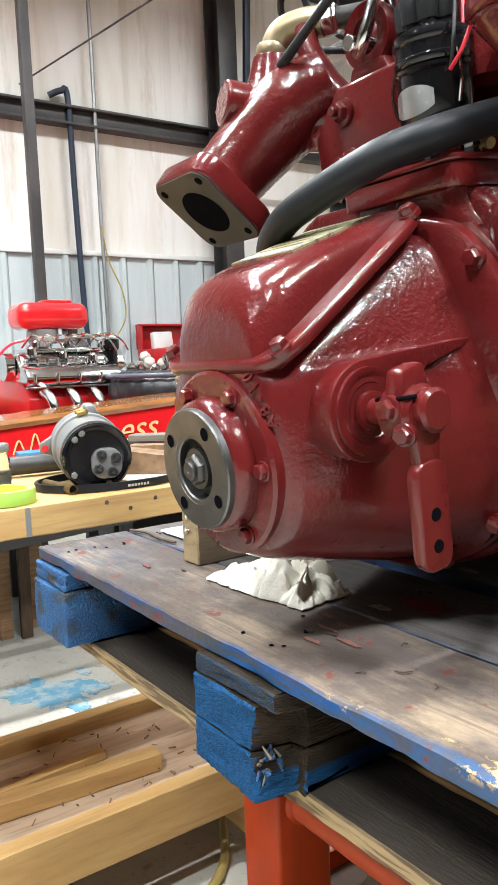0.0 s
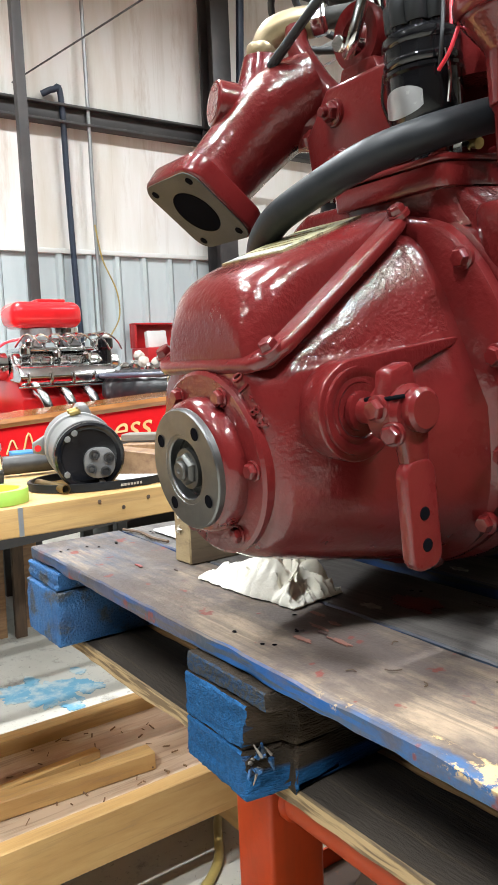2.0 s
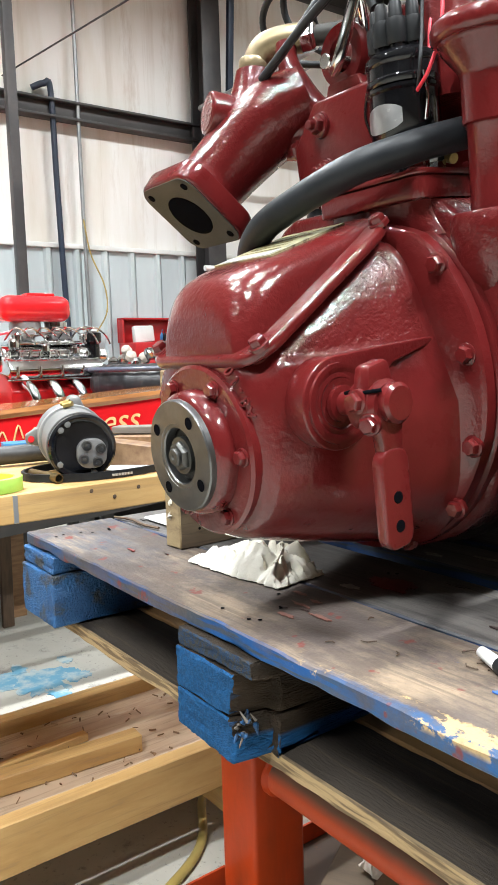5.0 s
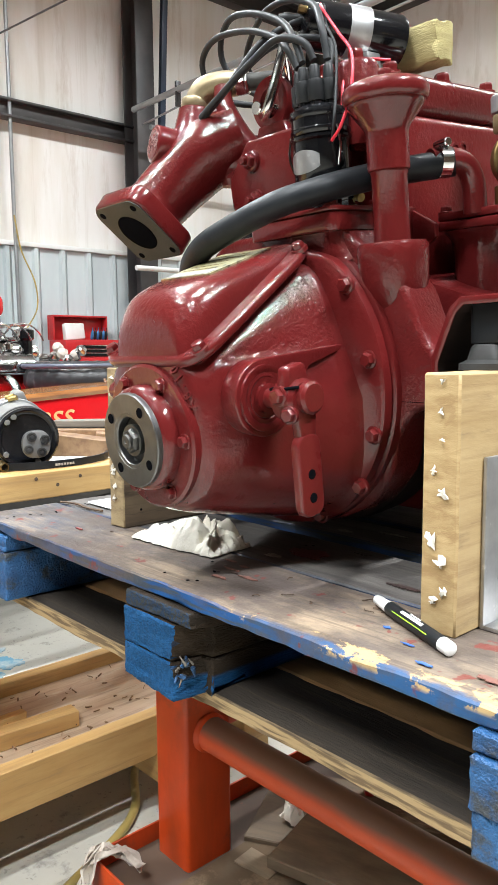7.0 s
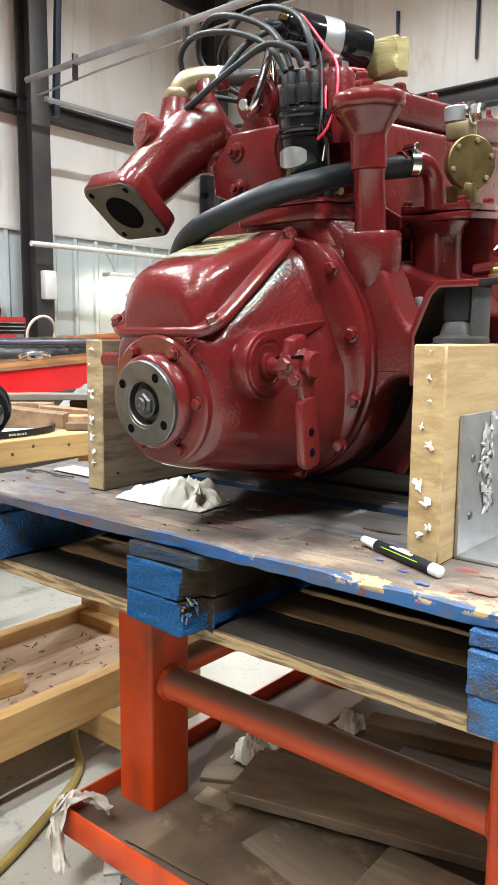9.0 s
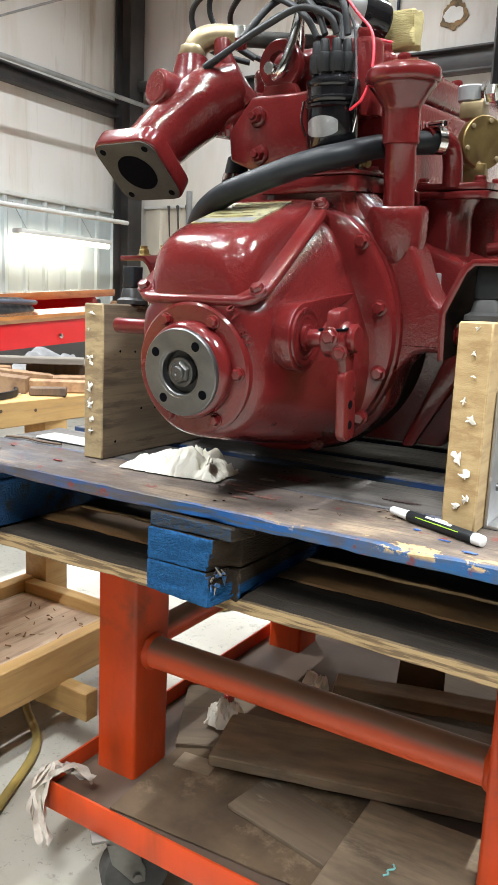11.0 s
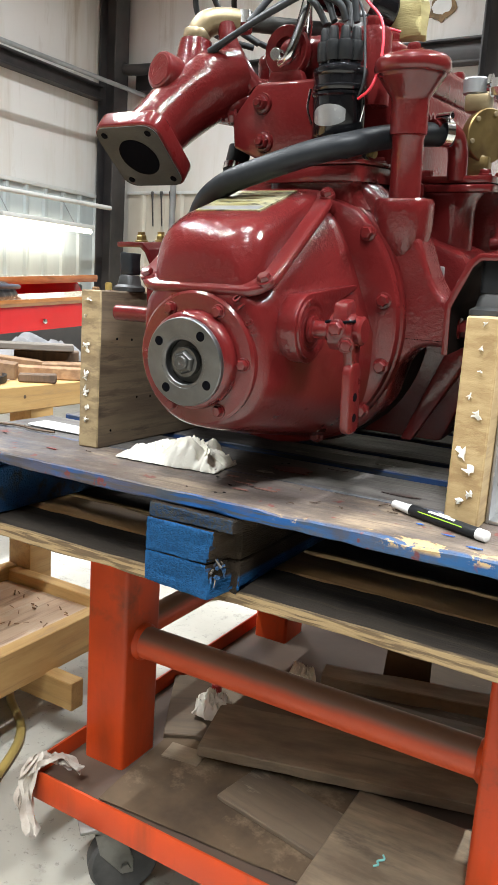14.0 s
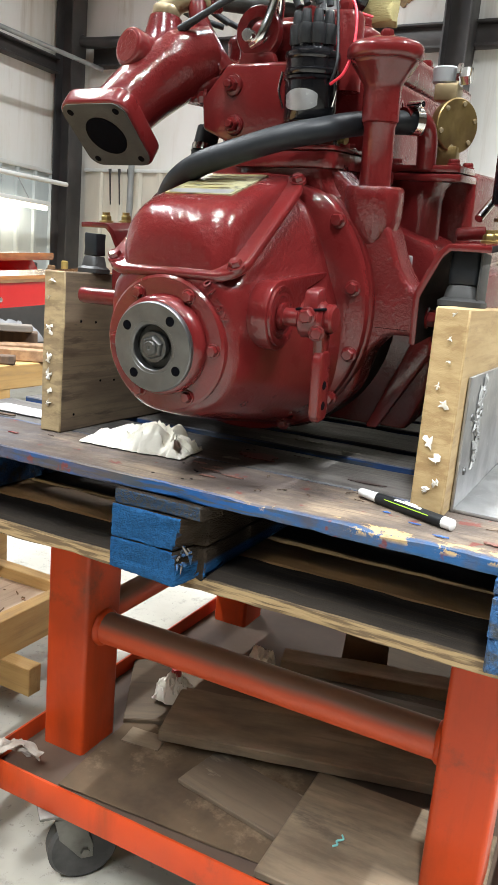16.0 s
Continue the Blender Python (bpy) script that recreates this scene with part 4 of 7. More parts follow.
def across(u, v, w):
    """The pose at a point whose z looks along +x."""
    return Matrix.Translation((u, v, w)) @ pose(0, 0, 0, 0, 90)


def step(x, lo, hi):
    t = min(max((x - lo) / (hi - lo), 0.0), 1.0)
    return t * t * (3 - 2 * t)


def gear_housing():
    """A squarish case, its upper sides sunk a little below a ledge and in front of the joint."""
    sl = lambda v: 0.0815 + (v - 0.048) * 0.635
    keys = ((0.030, 0.070, -0.072, 4.0), (0.034, 0.079, -0.080, 4.5), (0.042, 0.085, -0.086, 5.0), (0.055, 0.089, -0.091, 6.0), (0.10, 0.104, -0.104, 7.0), (0.15, 0.1205, -0.117, 7.5), (0.195, 0.1355, -0.128, 7.5), (0.205, 0.140, -0.131, 7.5), (0.2125, 0.146, -0.134, 7.5))
    vs = [0.030, 0.032, 0.034, 0.038, 0.042, 0.048] + [0.055 + 0.0047 * i for i in range(29)] + [0.190, 0.193, 0.196, 0.199, 0.202, 0.205, 0.208, 0.2125]
    cols = list(zip(*keys))
    secs = []
    for v in vs:
        a, bot, pw = (float(np.interp(v, cols[0], cols[i])) for i in (1, 2, 3))
        ring = ring_section(v, a, min(sl(max(v, 0.05)), 0.174), bot, 168, pw, 0.0, 2.5 + 4 * max(0, v - 0.05))
        out = []
        for x, y, z in ring:
            sunk = 0.0048 * step(z, 0.0740, 0.0775) * step(v, 0.060, 0.080) * (1 - step(v, 0.197, 0.2035)) * step(abs(x), 0.05, 0.07)
            out.append((x - math.copysign(sunk, x), y, z))
        secs.append(out)
    return loft(secs)


case = part("gear_housing", gear_housing(), RED, eng)
case.data.materials.append(RED_CAST)
for face in case.data.polygons:
    if abs(face.normal.x) > 0.6 and face.center.z > 0.079 and 0.06 < face.center.y < 0.201:
        face.material_index = 1
COVER_M = Matrix.Translation((0, 0.048, 0.0885)) @ pose(0, 0, 0, 32)


def cover_rim():
    bm = prism(rounded(0.186, 0.213, 0.034, 6, 0, 0.084), -0.005, 0.007, "xy", 0.0048, 4)
    return bm


part("cover_flange", cover_rim(), RED, eng, m=COVER_M)


def cover_dome():
    """Front rises steeply, the top runs back at a lesser slope, all corners cast round."""
    ridge = spline([(0.0, v, w) for v, w in ((0.0325, 0.108), (0.0345, 0.124), (0.040, 0.138), (0.050, 0.150), (0.066, 0.1585), (0.10, 0.1685), (0.14, 0.179), (0.19, 0.1925), (0.204, 0.1955), (0.212, 0.194))], 4)
    secs = []
    for p in ridge:
        base = 0.0815 + (max(p.y, 0.040) - 0.048) * 0.635 - 0.008
        a = 0.074 - 0.016 * max(0.0, (0.060 - p.y) / 0.0275) ** 2.4
        k = 3.0 + 2.2 * min(1.0, max(0.0, (p.y - 0.04) / 0.05))
        arch = []
        for i in range(33):
            t = math.pi * i / 32
            arch.append((a * math.copysign(abs(math.cos(t)) ** (2 / k), math.cos(t)), p.y, base + (p.z - base) * math.sin(t) ** (2 / k)))
        secs.append(arch)
    return loft(secs)


part("gear_cover", cover_dome(), RED_MID, eng)
plate_m = Matrix.Translation((0.0, 0.140, 0.1794)) @ pose(0, 0, 0, 15.0)
plate_ob = part("data_plate", prism(rounded(0.090, 0.098, 0.002, 2), -0.002, 0.0008, "xy"), PLATE, eng, "worn brass data plate", m=plate_m)
part("plate_border", prism(rounded(0.082, 0.017, 0.002, 2, 0, -0.038), 0.0009, 0.0012, "xy"), ALU, plate_ob, "bare silver strip")
for k in range(5):
    part("plate_line", box((-0.034, -0.022 + 0.014 * k, 0.0009), (0.028 - 0.006 * (k % 3), -0.0205 + 0.014 * k, 0.0011)), BRASS, plate_ob)
for p in ((-0.080, 0.0425, 0.0925), (0.081, 0.0425, 0.0925), (0.083, 0.192, 0.1865), (-0.083, 0.192, 0.1865), (-0.085, 0.115, 0.138)):
    part("cover_bolt", hexbolt(p, (0, -0.53, 0.848), 0.0078, 0.008, turn=p[0] * 20), RED, eng)
# bearing retainer and coupling
AX = pose(0, 0, 0, -90)
part("bearing_retainer", lathe([(0.044, 0.004), (0.052, 0.006), (0.056, 0.010), (0.058, 0.018), (0.058, 0.023), (0.076, 0.0235), (0.079, 0.026), (0.079, 0.035), (0.076, 0.038), (0.076, 0.047)], AX, 64, caps=False), RED, eng)
for k in range(6):
    a = radians(0 + 60 * k)
    part("retainer_bolt", hexbolt((0.066 * math.cos(a), 0.0235, 0.066 * math.sin(a)), (0, -1, 0), 0.0068, 0.0072, turn=k * 0.4), RED, eng)
part("coupling_hub", lathe([(0.0505, 0.0125), (0.0505, 0.016), (0.046, 0.019), (0.045, 0.026)], AX, 48), RED, eng)
part("coupling_flange", lathe([(0.0255, 0.0122), (0.0255, 0.0012), (0.0265, 0.0), (0.0298, -0.0002), (0.0301, -0.0006), (0.0500, -0.0006), (0.0512, 0.0008), (0.0512, 0.0122), (0.0255, 0.0122)], AX, 72, caps=False), STEEL, eng, "bare turned steel output coupling flange")
part("coupling_recess", lathe([(0.0256, 0.0095), (0.0250, 0.0118), (0.001, 0.0118)], AX, 32, caps=False), DARK_IRON, eng)
for k, a in enumerate((52, 146, 232, 324)):
    a = radians(a)
    part("bolt_hole", lathe([(0.0056, -0.0011), (0.0046, -0.0006), (0.0044, 0.006)], Matrix.Translation((0.0397 * math.cos(a), 0, 0.0397 * math.sin(a))) @ AX, 20), BORE, eng)
part("shaft_washer", lathe([(0.0172, 0.002), (0.0172, 0.007), (0.0168, 0.010)], AX, 36), NUT_STEEL, eng)
part("shaft_nut", hexbolt((0, 0.008, 0), (0, -1, 0), 0.0142, 0.011, False, turn=0.35), NUT_STEEL, eng)
part("shaft_end", lathe([(0.0015, -0.0055), (0.0025, -0.0065), (0.0070, -0.0065), (0.0082, -0.0050), (0.0082, 0.004)], AX, 24), NUT_STEEL, eng)
# joint flange and bell housing
CZ = 0.030


def ring_rise(a):
    """The joint is a little taller than round, and flat at its very top."""
    t = math.sin(a)
    return 1.0 if t < 0 else 1.06 - 0.14 * max(0.0, (t - 0.75) / 0.25)


def joint_ring(v0, v1, r0, r1):
    ang = np.linspace(0, 2 * math.pi, 64, endpoint=False)
    return loft([[(r * math.cos(a), v, CZ + r * math.sin(a) * ring_rise(a)) for a in ang] for v, r in ((v0, r0 - 0.004), (v0 + 0.003, r0), (v1 - 0.002, r1), (v1, r1 - 0.003))])


part("joint_flange", joint_ring(0.211, 0.225, 0.174, 0.176), RED, eng)


part("bell_flange", joint_ring(0.2265, 0.242, 0.178, 0.180), RED, eng)
for k, (a, z) in enumerate(((0.131, 0.143), (0.157, 0.062), (0.158, -0.021), (0.135, -0.082), (0.071, -0.125), (-0.131, 0.143), (-0.157, 0.062), (-0.158, -0.021))):
    part("flange_bolt", hexbolt((a, 0.211, z), (0, -1, 0), 0.0082, 0.0085, turn=k * 0.7), RED, eng)


def bell_saddle():
    """The cast saddle that spreads from the joint to the two mount pads."""
    half = [(0.030, 0.214), (0.090, 0.214), (0.112, 0.204), (0.136, 0.184), (0.168, 0.160), (0.190, 0.132), (0.203, 0.098), (0.218, 0.072), (0.238, 0.058), (0.240, 0.004), (0.204, 0.004), (0.184, -0.010), (0.168, -0.034), (0.156, -0.075), (0.115, -0.118), (0.060, -0.142)]
    sweep = [(p.x, p.y) for p in spline([(a, b, 0) for a, b in half[1:9]], 4)]
    under = [(p.x, p.y) for p in spline([(a, b, 0) for a, b in half[9:]], 4)]
    half = half[:1] + sweep + under
    out = half + [(-a, b) for a, b in half[::-1]]
    bm = prism(out, 0.236, 0.296, "xz")
    return bevelled(bm, 0.010, 5, [e for e in bm.edges if abs(e.verts[0].co.y - e.verts[1].co.y) < 0.001])


part("bell_housing", bell_saddle(), RED_CAST, eng)
part("flywheel_cover", lathe([(0.10, 0.288), (0.160, 0.290), (0.174, 0.298), (0.177, 0.308), (0.177, 0.340), (0.10, 0.344)], Matrix.Translation((0, 0, 0.012)) @ AX, 64), SHADE_GREASE, eng, "greasy black flywheel cover")


def top_neck():
    secs = []
    for w, u0, u1, v0, v1 in ((0.170, -0.060, 0.128, 0.228, 0.345), (0.182, -0.034, 0.118, 0.226, 0.345), (0.194, -0.024, 0.112, 0.225, 0.345), (0.206, -0.021, 0.108, 0.224, 0.345)):
        secs.append([(x, y, w) for x, y in rounded(u1 - u0, v1 - v0, 0.02, 4, (u0 + u1) / 2, (v0 + v1) / 2)])
    return loft(secs)


part("housing_neck", top_neck(), RED_MID, eng)
part("neck_flange", prism(rounded(0.140, 0.155, 0.012, 4, 0.046, 0.2925), 0.203, 0.2235, "xy", 0.003), RED, eng)
part("neck_cover", prism(rounded(0.144, 0.158, 0.012, 4, 0.046, 0.2925), 0.2240, 0.2295, "xy", 0.0018), RED, eng)
for u, v in ((-0.013, 0.226), (0.104, 0.226), (0.106, 0.30), (-0.014, 0.30)):
    part("neck_bolt", hexbolt((u, v, 0.2298), (0, 0, 1), 0.0078, 0.0075, turn=u * 9), RED, eng)
part("clamp_bolt", hexbolt((0.098, 0.262, 0.2298), (0, 0, 1), 0.0085, 0.012), CHROME, eng)
# rib and boss of the cross shaft, shift lever
SV, SW = 0.0965, 0.036


def shaft_boss():
    """A raised teardrop rim round the bore with a tail that runs up to the joint."""
    out = []
    for i in range(27):
        a = radians(92 + 255 * i / 26)
        out.append((SV + 0.0405 * math.cos(a), SW + 0.0405 * math.sin(a)))
    out += [(SV + 0.047, SW + 0.006), (0.160, 0.062), (0.195, 0.071), (0.207, 0.0735), (0.2105, 0.0760), (0.2105, 0.0795), (0.200, 0.0800), (0.150, 0.0785)]
    bm = prism(out, 0.082, 0.1125, "yz")
    bevelled(bm, 0.0052, 4)
    for v in bm.verts:
        if v.co.y > 0.11:
            v.co.x += (v.co.y - 0.11) * 0.10
    return bm


part("shaft_boss", shaft_boss(), RED_MID, eng)
part("boss_rim", lathe([(0.036, 0.100), (0.0345, 0.1065), (0.031, 0.1070), (0.0265, 0.1050)], across(0.0085, SV, SW), 40, caps=False), RED, eng)
part("shaft_seal", lathe([(0.0268, 0.1046), (0.0245, 0.1056), (0.0225, 0.1056), (0.0205, 0.1040)], across(0.0085, SV, SW), 36, caps=False), RED, eng)
part("shaft_seal_lip", lathe([(0.0206, 0.1042), (0.0180, 0.1030), (0.0155, 0.1035)], across(0.0085, SV, SW), 32, caps=False), NUT_STEEL, eng, "greasy steel seal lip")
part("shaft_collar", lathe([(0.0160, 0.1056), (0.0155, 0.1100), (0.0120, 0.1110), (0.0104, 0.1112)], across(0.0085, SV, SW), 32, caps=False), RED, eng)
part("cross_shaft", rod((-0.176, SV, SW), (0.150, SV, SW), 0.0105, segs=28, bevel=0.001), RED, eng)


def lever_head():
    bm = lathe([(0.018, 0.140), (0.0215, 0.143), (0.0215, 0.166), (0.018, 0.170)], across(0, SV, SW), 28)
    prism([(SV - 0.020, SW), (SV - 0.013, SW + 0.033), (SV + 0.009, SW + 0.037), (SV + 0.019, SW)], 0.146, 0.164, "yz", 0.004, bm=bm)
    rod((0.157, SV - 0.004, SW + 0.002), (0.157, SV + 0.019, SW + 0.002), 0.0165, segs=28, bevel=0.004, bm=bm)
    return prism([(SV - 0.016, SW), (SV - 0.010, SW - 0.045), (SV + 0.010, SW - 0.045), (SV + 0.015, SW)], 0.159, 0.171, "yz", 0.003, bm=bm)


lever = part("shift_lever", lever_head(), RED, eng)
part("lever_arm", prism(rounded(0.033, 0.084, 0.0125, 5, SV - 0.001, SW - 0.0755), 0.1605, 0.1720, "yz", 0.0028, 3), RED, lever)
# A black thread laid on the clamp in place of its shaded slot.
part("clamp_slot", tube([(0.1392, SV - 0.0172, SW + 0.0118), (0.146, SV - 0.0180, SW + 0.0130), (0.153, SV - 0.0172, SW + 0.0118), (0.160, SV - 0.0180, SW + 0.0128), (0.168, SV - 0.0165, SW + 0.0138), (0.1720, SV - 0.0105, SW + 0.0140)], 0.0016, 8), BORE, lever)
part("pinch_bolt", hexbolt((0.154, SV - 0.020, SW + 0.006), (0, -1, 0), 0.0082, 0.008), RED, lever)
part("clamp_nut", hexbolt((0.166, SV - 0.020, SW - 0.012), (0.3, -1, 0), 0.0074, 0.007), RED, lever)
part("pivot_cap", lathe([(0.0165, 0.170), (0.0165, 0.1765), (0.0135, 0.179)], across(0, SV + 0.003, SW + 0.002), 28), RED, lever)
for w in (-0.038, -0.062):
    part("lever_hole", lathe([(0.0052, -0.0002), (0.0048, 0.0005)], across(0.1721, 0.0955, w), 18), BORE, lever)
# raised casting number beside the retainer, its letters on an arc


def raised_text(words, size, depth):
    cu = bpy.data.curves.new("letters", "FONT")
    cu.body, cu.size, cu.extrude, cu.align_x = words, size, depth, "CENTER"
    cu.bevel_depth = 0.0004
    tmp = bpy.data.objects.new("letters", cu)
    scene.collection.objects.link(tmp)
    me = bpy.data.meshes.new_from_object(tmp.evaluated_get(bpy.context.evaluated_depsgraph_get()))
    bpy.data.objects.remove(tmp)
    me.materials.clear()
    return me


case_skin = BVHTree.FromPolygons([v.co for v in case.data.vertices], [p.vertices for p in case.data.polygons])
for k, ch in enumerate("A8-101"):
    a = radians(22 + 6.2 * k)
    spot, facing, _, _ = case_skin.ray_cast(Vector((0.103 * math.cos(a) * 0.80, -0.1, 0.103 * math.sin(a))), Vector((0, 1, 0)))
    me = raised_text(ch, 0.0135, 0.0014)
    me.materials.append(RED)
    ob = new("cast_letter", me)
    ob.parent = eng
    toward = Vector((-math.cos(a), 0, -math.sin(a)))
    toward = (toward - facing * toward.dot(facing)).normalized()
    ob.matrix_local = Matrix.Translation(spot) @ Matrix((toward.cross(facing), toward, facing)).transposed().to_4x4()
# block, head and pan
part("cylinder_block", box((-0.115, 0.345, -0.06), (0.118, 0.95, 0.336), 0.012, 3), RED_MID, eng)


def block_skirt():
    return prism([(-0.205, -0.149), (0.205, -0.149), (0.234, -0.08), (0.238, 0.075), (0.215, 0.115), (0.118, 0.15), (-0.118, 0.15), (-0.215, 0.115), (-0.238, 0.075), (-0.234, -0.08)], 0.345, 0.92, "xz", 0.01)


part("crankcase", block_skirt(), RED_MID, eng)
part("cylinder_head", box((-0.105, 0.335, 0.338), (0.112, 0.95, 0.385), 0.012, 3), RED_MID, eng)
part("head_ridge", prism([(-0.05, 0.385), (0.085, 0.385), (0.06, 0.402), (-0.03, 0.402)], 0.36, 0.93, "xz", 0.008), RED_MID, eng)
for n in range(6):
    part("head_bolt", hexbolt((0.092, 0.36 + 0.105 * n, 0.3855), (0, 0, 1), 0.0095, 0.012, turn=n * 0.5), RED, eng)
for n in range(5):
    part("head_bolt", hexbolt((-0.02, 0.40 + 0.115 * n, 0.4025), (0, 0, 1), 0.0095, 0.012, turn=n * 0.8), RED, eng)
part("core_hole", lathe([(0.013, 0.0), (0.0125, 0.0012)], across(0.1175, 0.600, 0.279), 24), BORE, eng)
part("core_rim", lathe([(0.0175, -0.001), (0.0165, 0.0025), (0.0135, 0.0025), (0.0130, 0.0)], across(0.1175, 0.600, 0.279), 28, caps=False), RED, eng)
for k, (dv, dw) in enumerate(((0.0, 0.0), (0.02, 0.002), (0.037, 0.004))):
    part("cast_mark", lathe([(0.0085, 0.0), (0.0085, 0.002), (0.005, 0.002), (0.005, 0.0)], across(0.118, 0.43 + dv, 0.298 + dw), 18, caps=False), RED, eng)
part("side_cover", box((0.116, 0.36, 0.04), (0.126, 0.60, 0.20), 0.004), RED_MID, eng)
part("casting_rib", prism([(0.118, 0.225), (0.150, 0.205), (0.150, 0.19), (0.118, 0.17)], 0.352, 0.362, "xz", 0.002), RED, eng)
# filler cup in its socket
CUP = (0.157, 0.262)


def cup_socket():
    secs = []
    for w, r, dx in ((0.098, 0.006, 0.0), (0.103, 0.016, 0.0), (0.112, 0.0245, 0.0), (0.126, 0.0315, 0.0), (0.145, 0.0350, 0.0), (0.168, 0.0362, 0.0), (0.180, 0.0360, 0.0), (0.184, 0.0335, 0.0)):
        secs.append([(CUP[0] + dx + x, CUP[1] + y, w) for x, y in rounded(2 * r, 2 * r, r * 0.8, 8)])
    return loft(secs)


part("filler_socket", cup_socket(), RED_MID, eng)
cup = part("filler_cup", lathe([(0.0200, 0.18), (0.0196, 0.2), (0.0194, 0.2535), (0.0206, 0.2555), (0.0208, 0.2575), (0.0226, 0.259), (0.0229, 0.262), (0.0227, 0.296), (0.0240, 0.301), (0.0390, 0.3215), (0.0402, 0.3235), (0.0405, 0.3262), (0.0430, 0.3264), (0.0452, 0.3285), (0.0460, 0.332), (0.0458, 0.338), (0.0442, 0.342), (0.040, 0.3455), (0.0276, 0.3495), (0.0037, 0.351)], pose(CUP[0], CUP[1], 0), 56), RED, eng)
part("cup_nut", hexbolt((CUP[0], CUP[1], 0.350), (0, 0, 1), 0.008, 0.011), RED, cup)
# distributor
DX, DV = 0.063, 0.262
dist = part("distributor", lathe([(0.017, 0.228), (0.017, 0.250), (0.029, 0.255), (0.0335, 0.262), (0.0335, 0.306), (0.0355, 0.308), (0.0355, 0.311), (0.032, 0.312)], pose(DX, DV, 0), 40), BLACK_PLASTIC, eng, "black distributor")
part("distributor_cap", lathe([(0.0335, 0.3125), (0.0350, 0.3145), (0.0350, 0.3185), (0.0335, 0.3200), (0.0332, 0.3300), (0.0345, 0.3315), (0.0350, 0.3350), (0.0340, 0.3390), (0.028, 0.3435), (0.01, 0.347)], pose(DX, DV, 0), 40), BLACK_PLASTIC, dist)
BADGE_A = radians(-92)
badge = bmesh.new()
grid = [[badge.verts.new((DX + 0.0341 * math.cos(BADGE_A + i * 0.098), DV + 0.0341 * math.sin(BADGE_A + i * 0.098), 0.283 + j * 0.0128 * math.sqrt(max(0, 1 - (i / 8) ** 2)))) for i in range(-8, 9)] for j in (-1, 1)]
for i in range(16):
    if 0 < i < 15:
        badge.faces.new((grid[0][i], grid[0][i + 1], grid[1][i + 1], grid[1][i]))
part("badge", badge, ALU, dist, "oval bare metal badge")
for a in (-18, 200):
    a = radians(a)
    part("cap_clip", tube([(DX + 0.0355 * math.cos(a), DV + 0.0355 * math.sin(a), 0.276), (DX + 0.041 * math.cos(a), DV + 0.041 * math.sin(a), 0.296), (DX + 0.0375 * math.cos(a), DV + 0.0375 * math.sin(a), 0.318)], 0.0016, 8), CHROME, dist)
BOOTS = []
for k, a in enumerate((215, 265, 305, 350, 90)):
    rr = 0.021
    q = (DX + rr * math.cos(radians(a)), DV + rr * math.sin(radians(a)))
    BOOTS.append(q)
    part("cap_tower", lathe([(0.008, 0.340), (0.0075, 0.352)], pose(q[0], q[1], 0), 14), BLACK_PLASTIC, dist)
    part("lead_boot", lathe([(0.0088, 0.347), (0.0096, 0.349), (0.0098, 0.366), (0.0092, 0.369), (0.0066, 0.370), (0.0056, 0.383), (0.0046, 0.385)], pose(q[0], q[1], 0), 18), BLACK_MATTE, dist)
part("vacuum_stub", rod((DX + 0.03, DV + 0.01, 0.245), (DX + 0.050, DV + 0.005, 0.238), 0.005, segs=14), ZINC, dist, "pale yellow fitting")


def lead(name, pts, r, mat, label=""):
    part(name, tube(pts, r, 10, 7), mat, eng, label)


lead("plug_lead", [(*BOOTS[0], 0.39), (0.030, 0.250, 0.415), (-0.008, 0.268, 0.442), (-0.069, 0.280, 0.468), (-0.140, 0.290, 0.480), (-0.181, 0.300, 0.465), (-0.183, 0.310, 0.434), (-0.156, 0.320, 0.409), (-0.113, 0.345, 0.395)], 0.0042, WIRE_GREY)
lead("plug_lead", [(*BOOTS[1], 0.39), (0.045, 0.248, 0.42), (-0.002, 0.277, 0.458), (-0.065, 0.291, 0.489), (-0.123, 0.305, 0.502), (-0.161, 0.319, 0.485), (-0.170, 0.332, 0.458), (-0.146, 0.346, 0.426), (-0.12, 0.37, 0.405)], 0.0042, WIRE_GREY)
lead("plug_lead", [(*BOOTS[2], 0.39), (0.066, 0.240, 0.41), (0.028, 0.238, 0.424), (-0.018, 0.238, 0.412), (-0.062, 0.238, 0.396), (-0.120, 0.238, 0.373)], 0.0042, WIRE_GREY)
lead("plug_lead", [(*BOOTS[3], 0.39), (0.074, 0.262, 0.43), (0.035, 0.294, 0.468), (-0.018, 0.311, 0.493), (-0.081, 0.329, 0.501), (-0.132, 0.346, 0.482), (-0.158, 0.363, 0.460), (-0.150, 0.385, 0.425), (-0.11, 0.42, 0.40)], 0.0042, WIRE_GREY)
lead("coil_lead", [(*BOOTS[4], 0.39), (0.05, 0.30, 0.425), (0.010, 0.262, 0.430), (-0.043, 0.245, 0.408), (-0.118, 0.240, 0.372)], 0.0042, WIRE_GREY)
lead("coil_lead", [(-0.062, 0.244, 0.402), (-0.038, 0.272, 0.441), (-0.020, 0.302, 0.461), (0.000, 0.328, 0.470)], 0.0045, WIRE_GREY)
lead("red_wire", [(0.024, 0.320, 0.476), (0.057, 0.288, 0.452), (0.088, 0.275, 0.418), (0.115, 0.262, 0.388), (0.121, 0.250, 0.346), (0.115, 0.238, 0.313), (0.096, 0.243, 0.301)], 0.0018, WIRE_RED, "bright red primary wire")
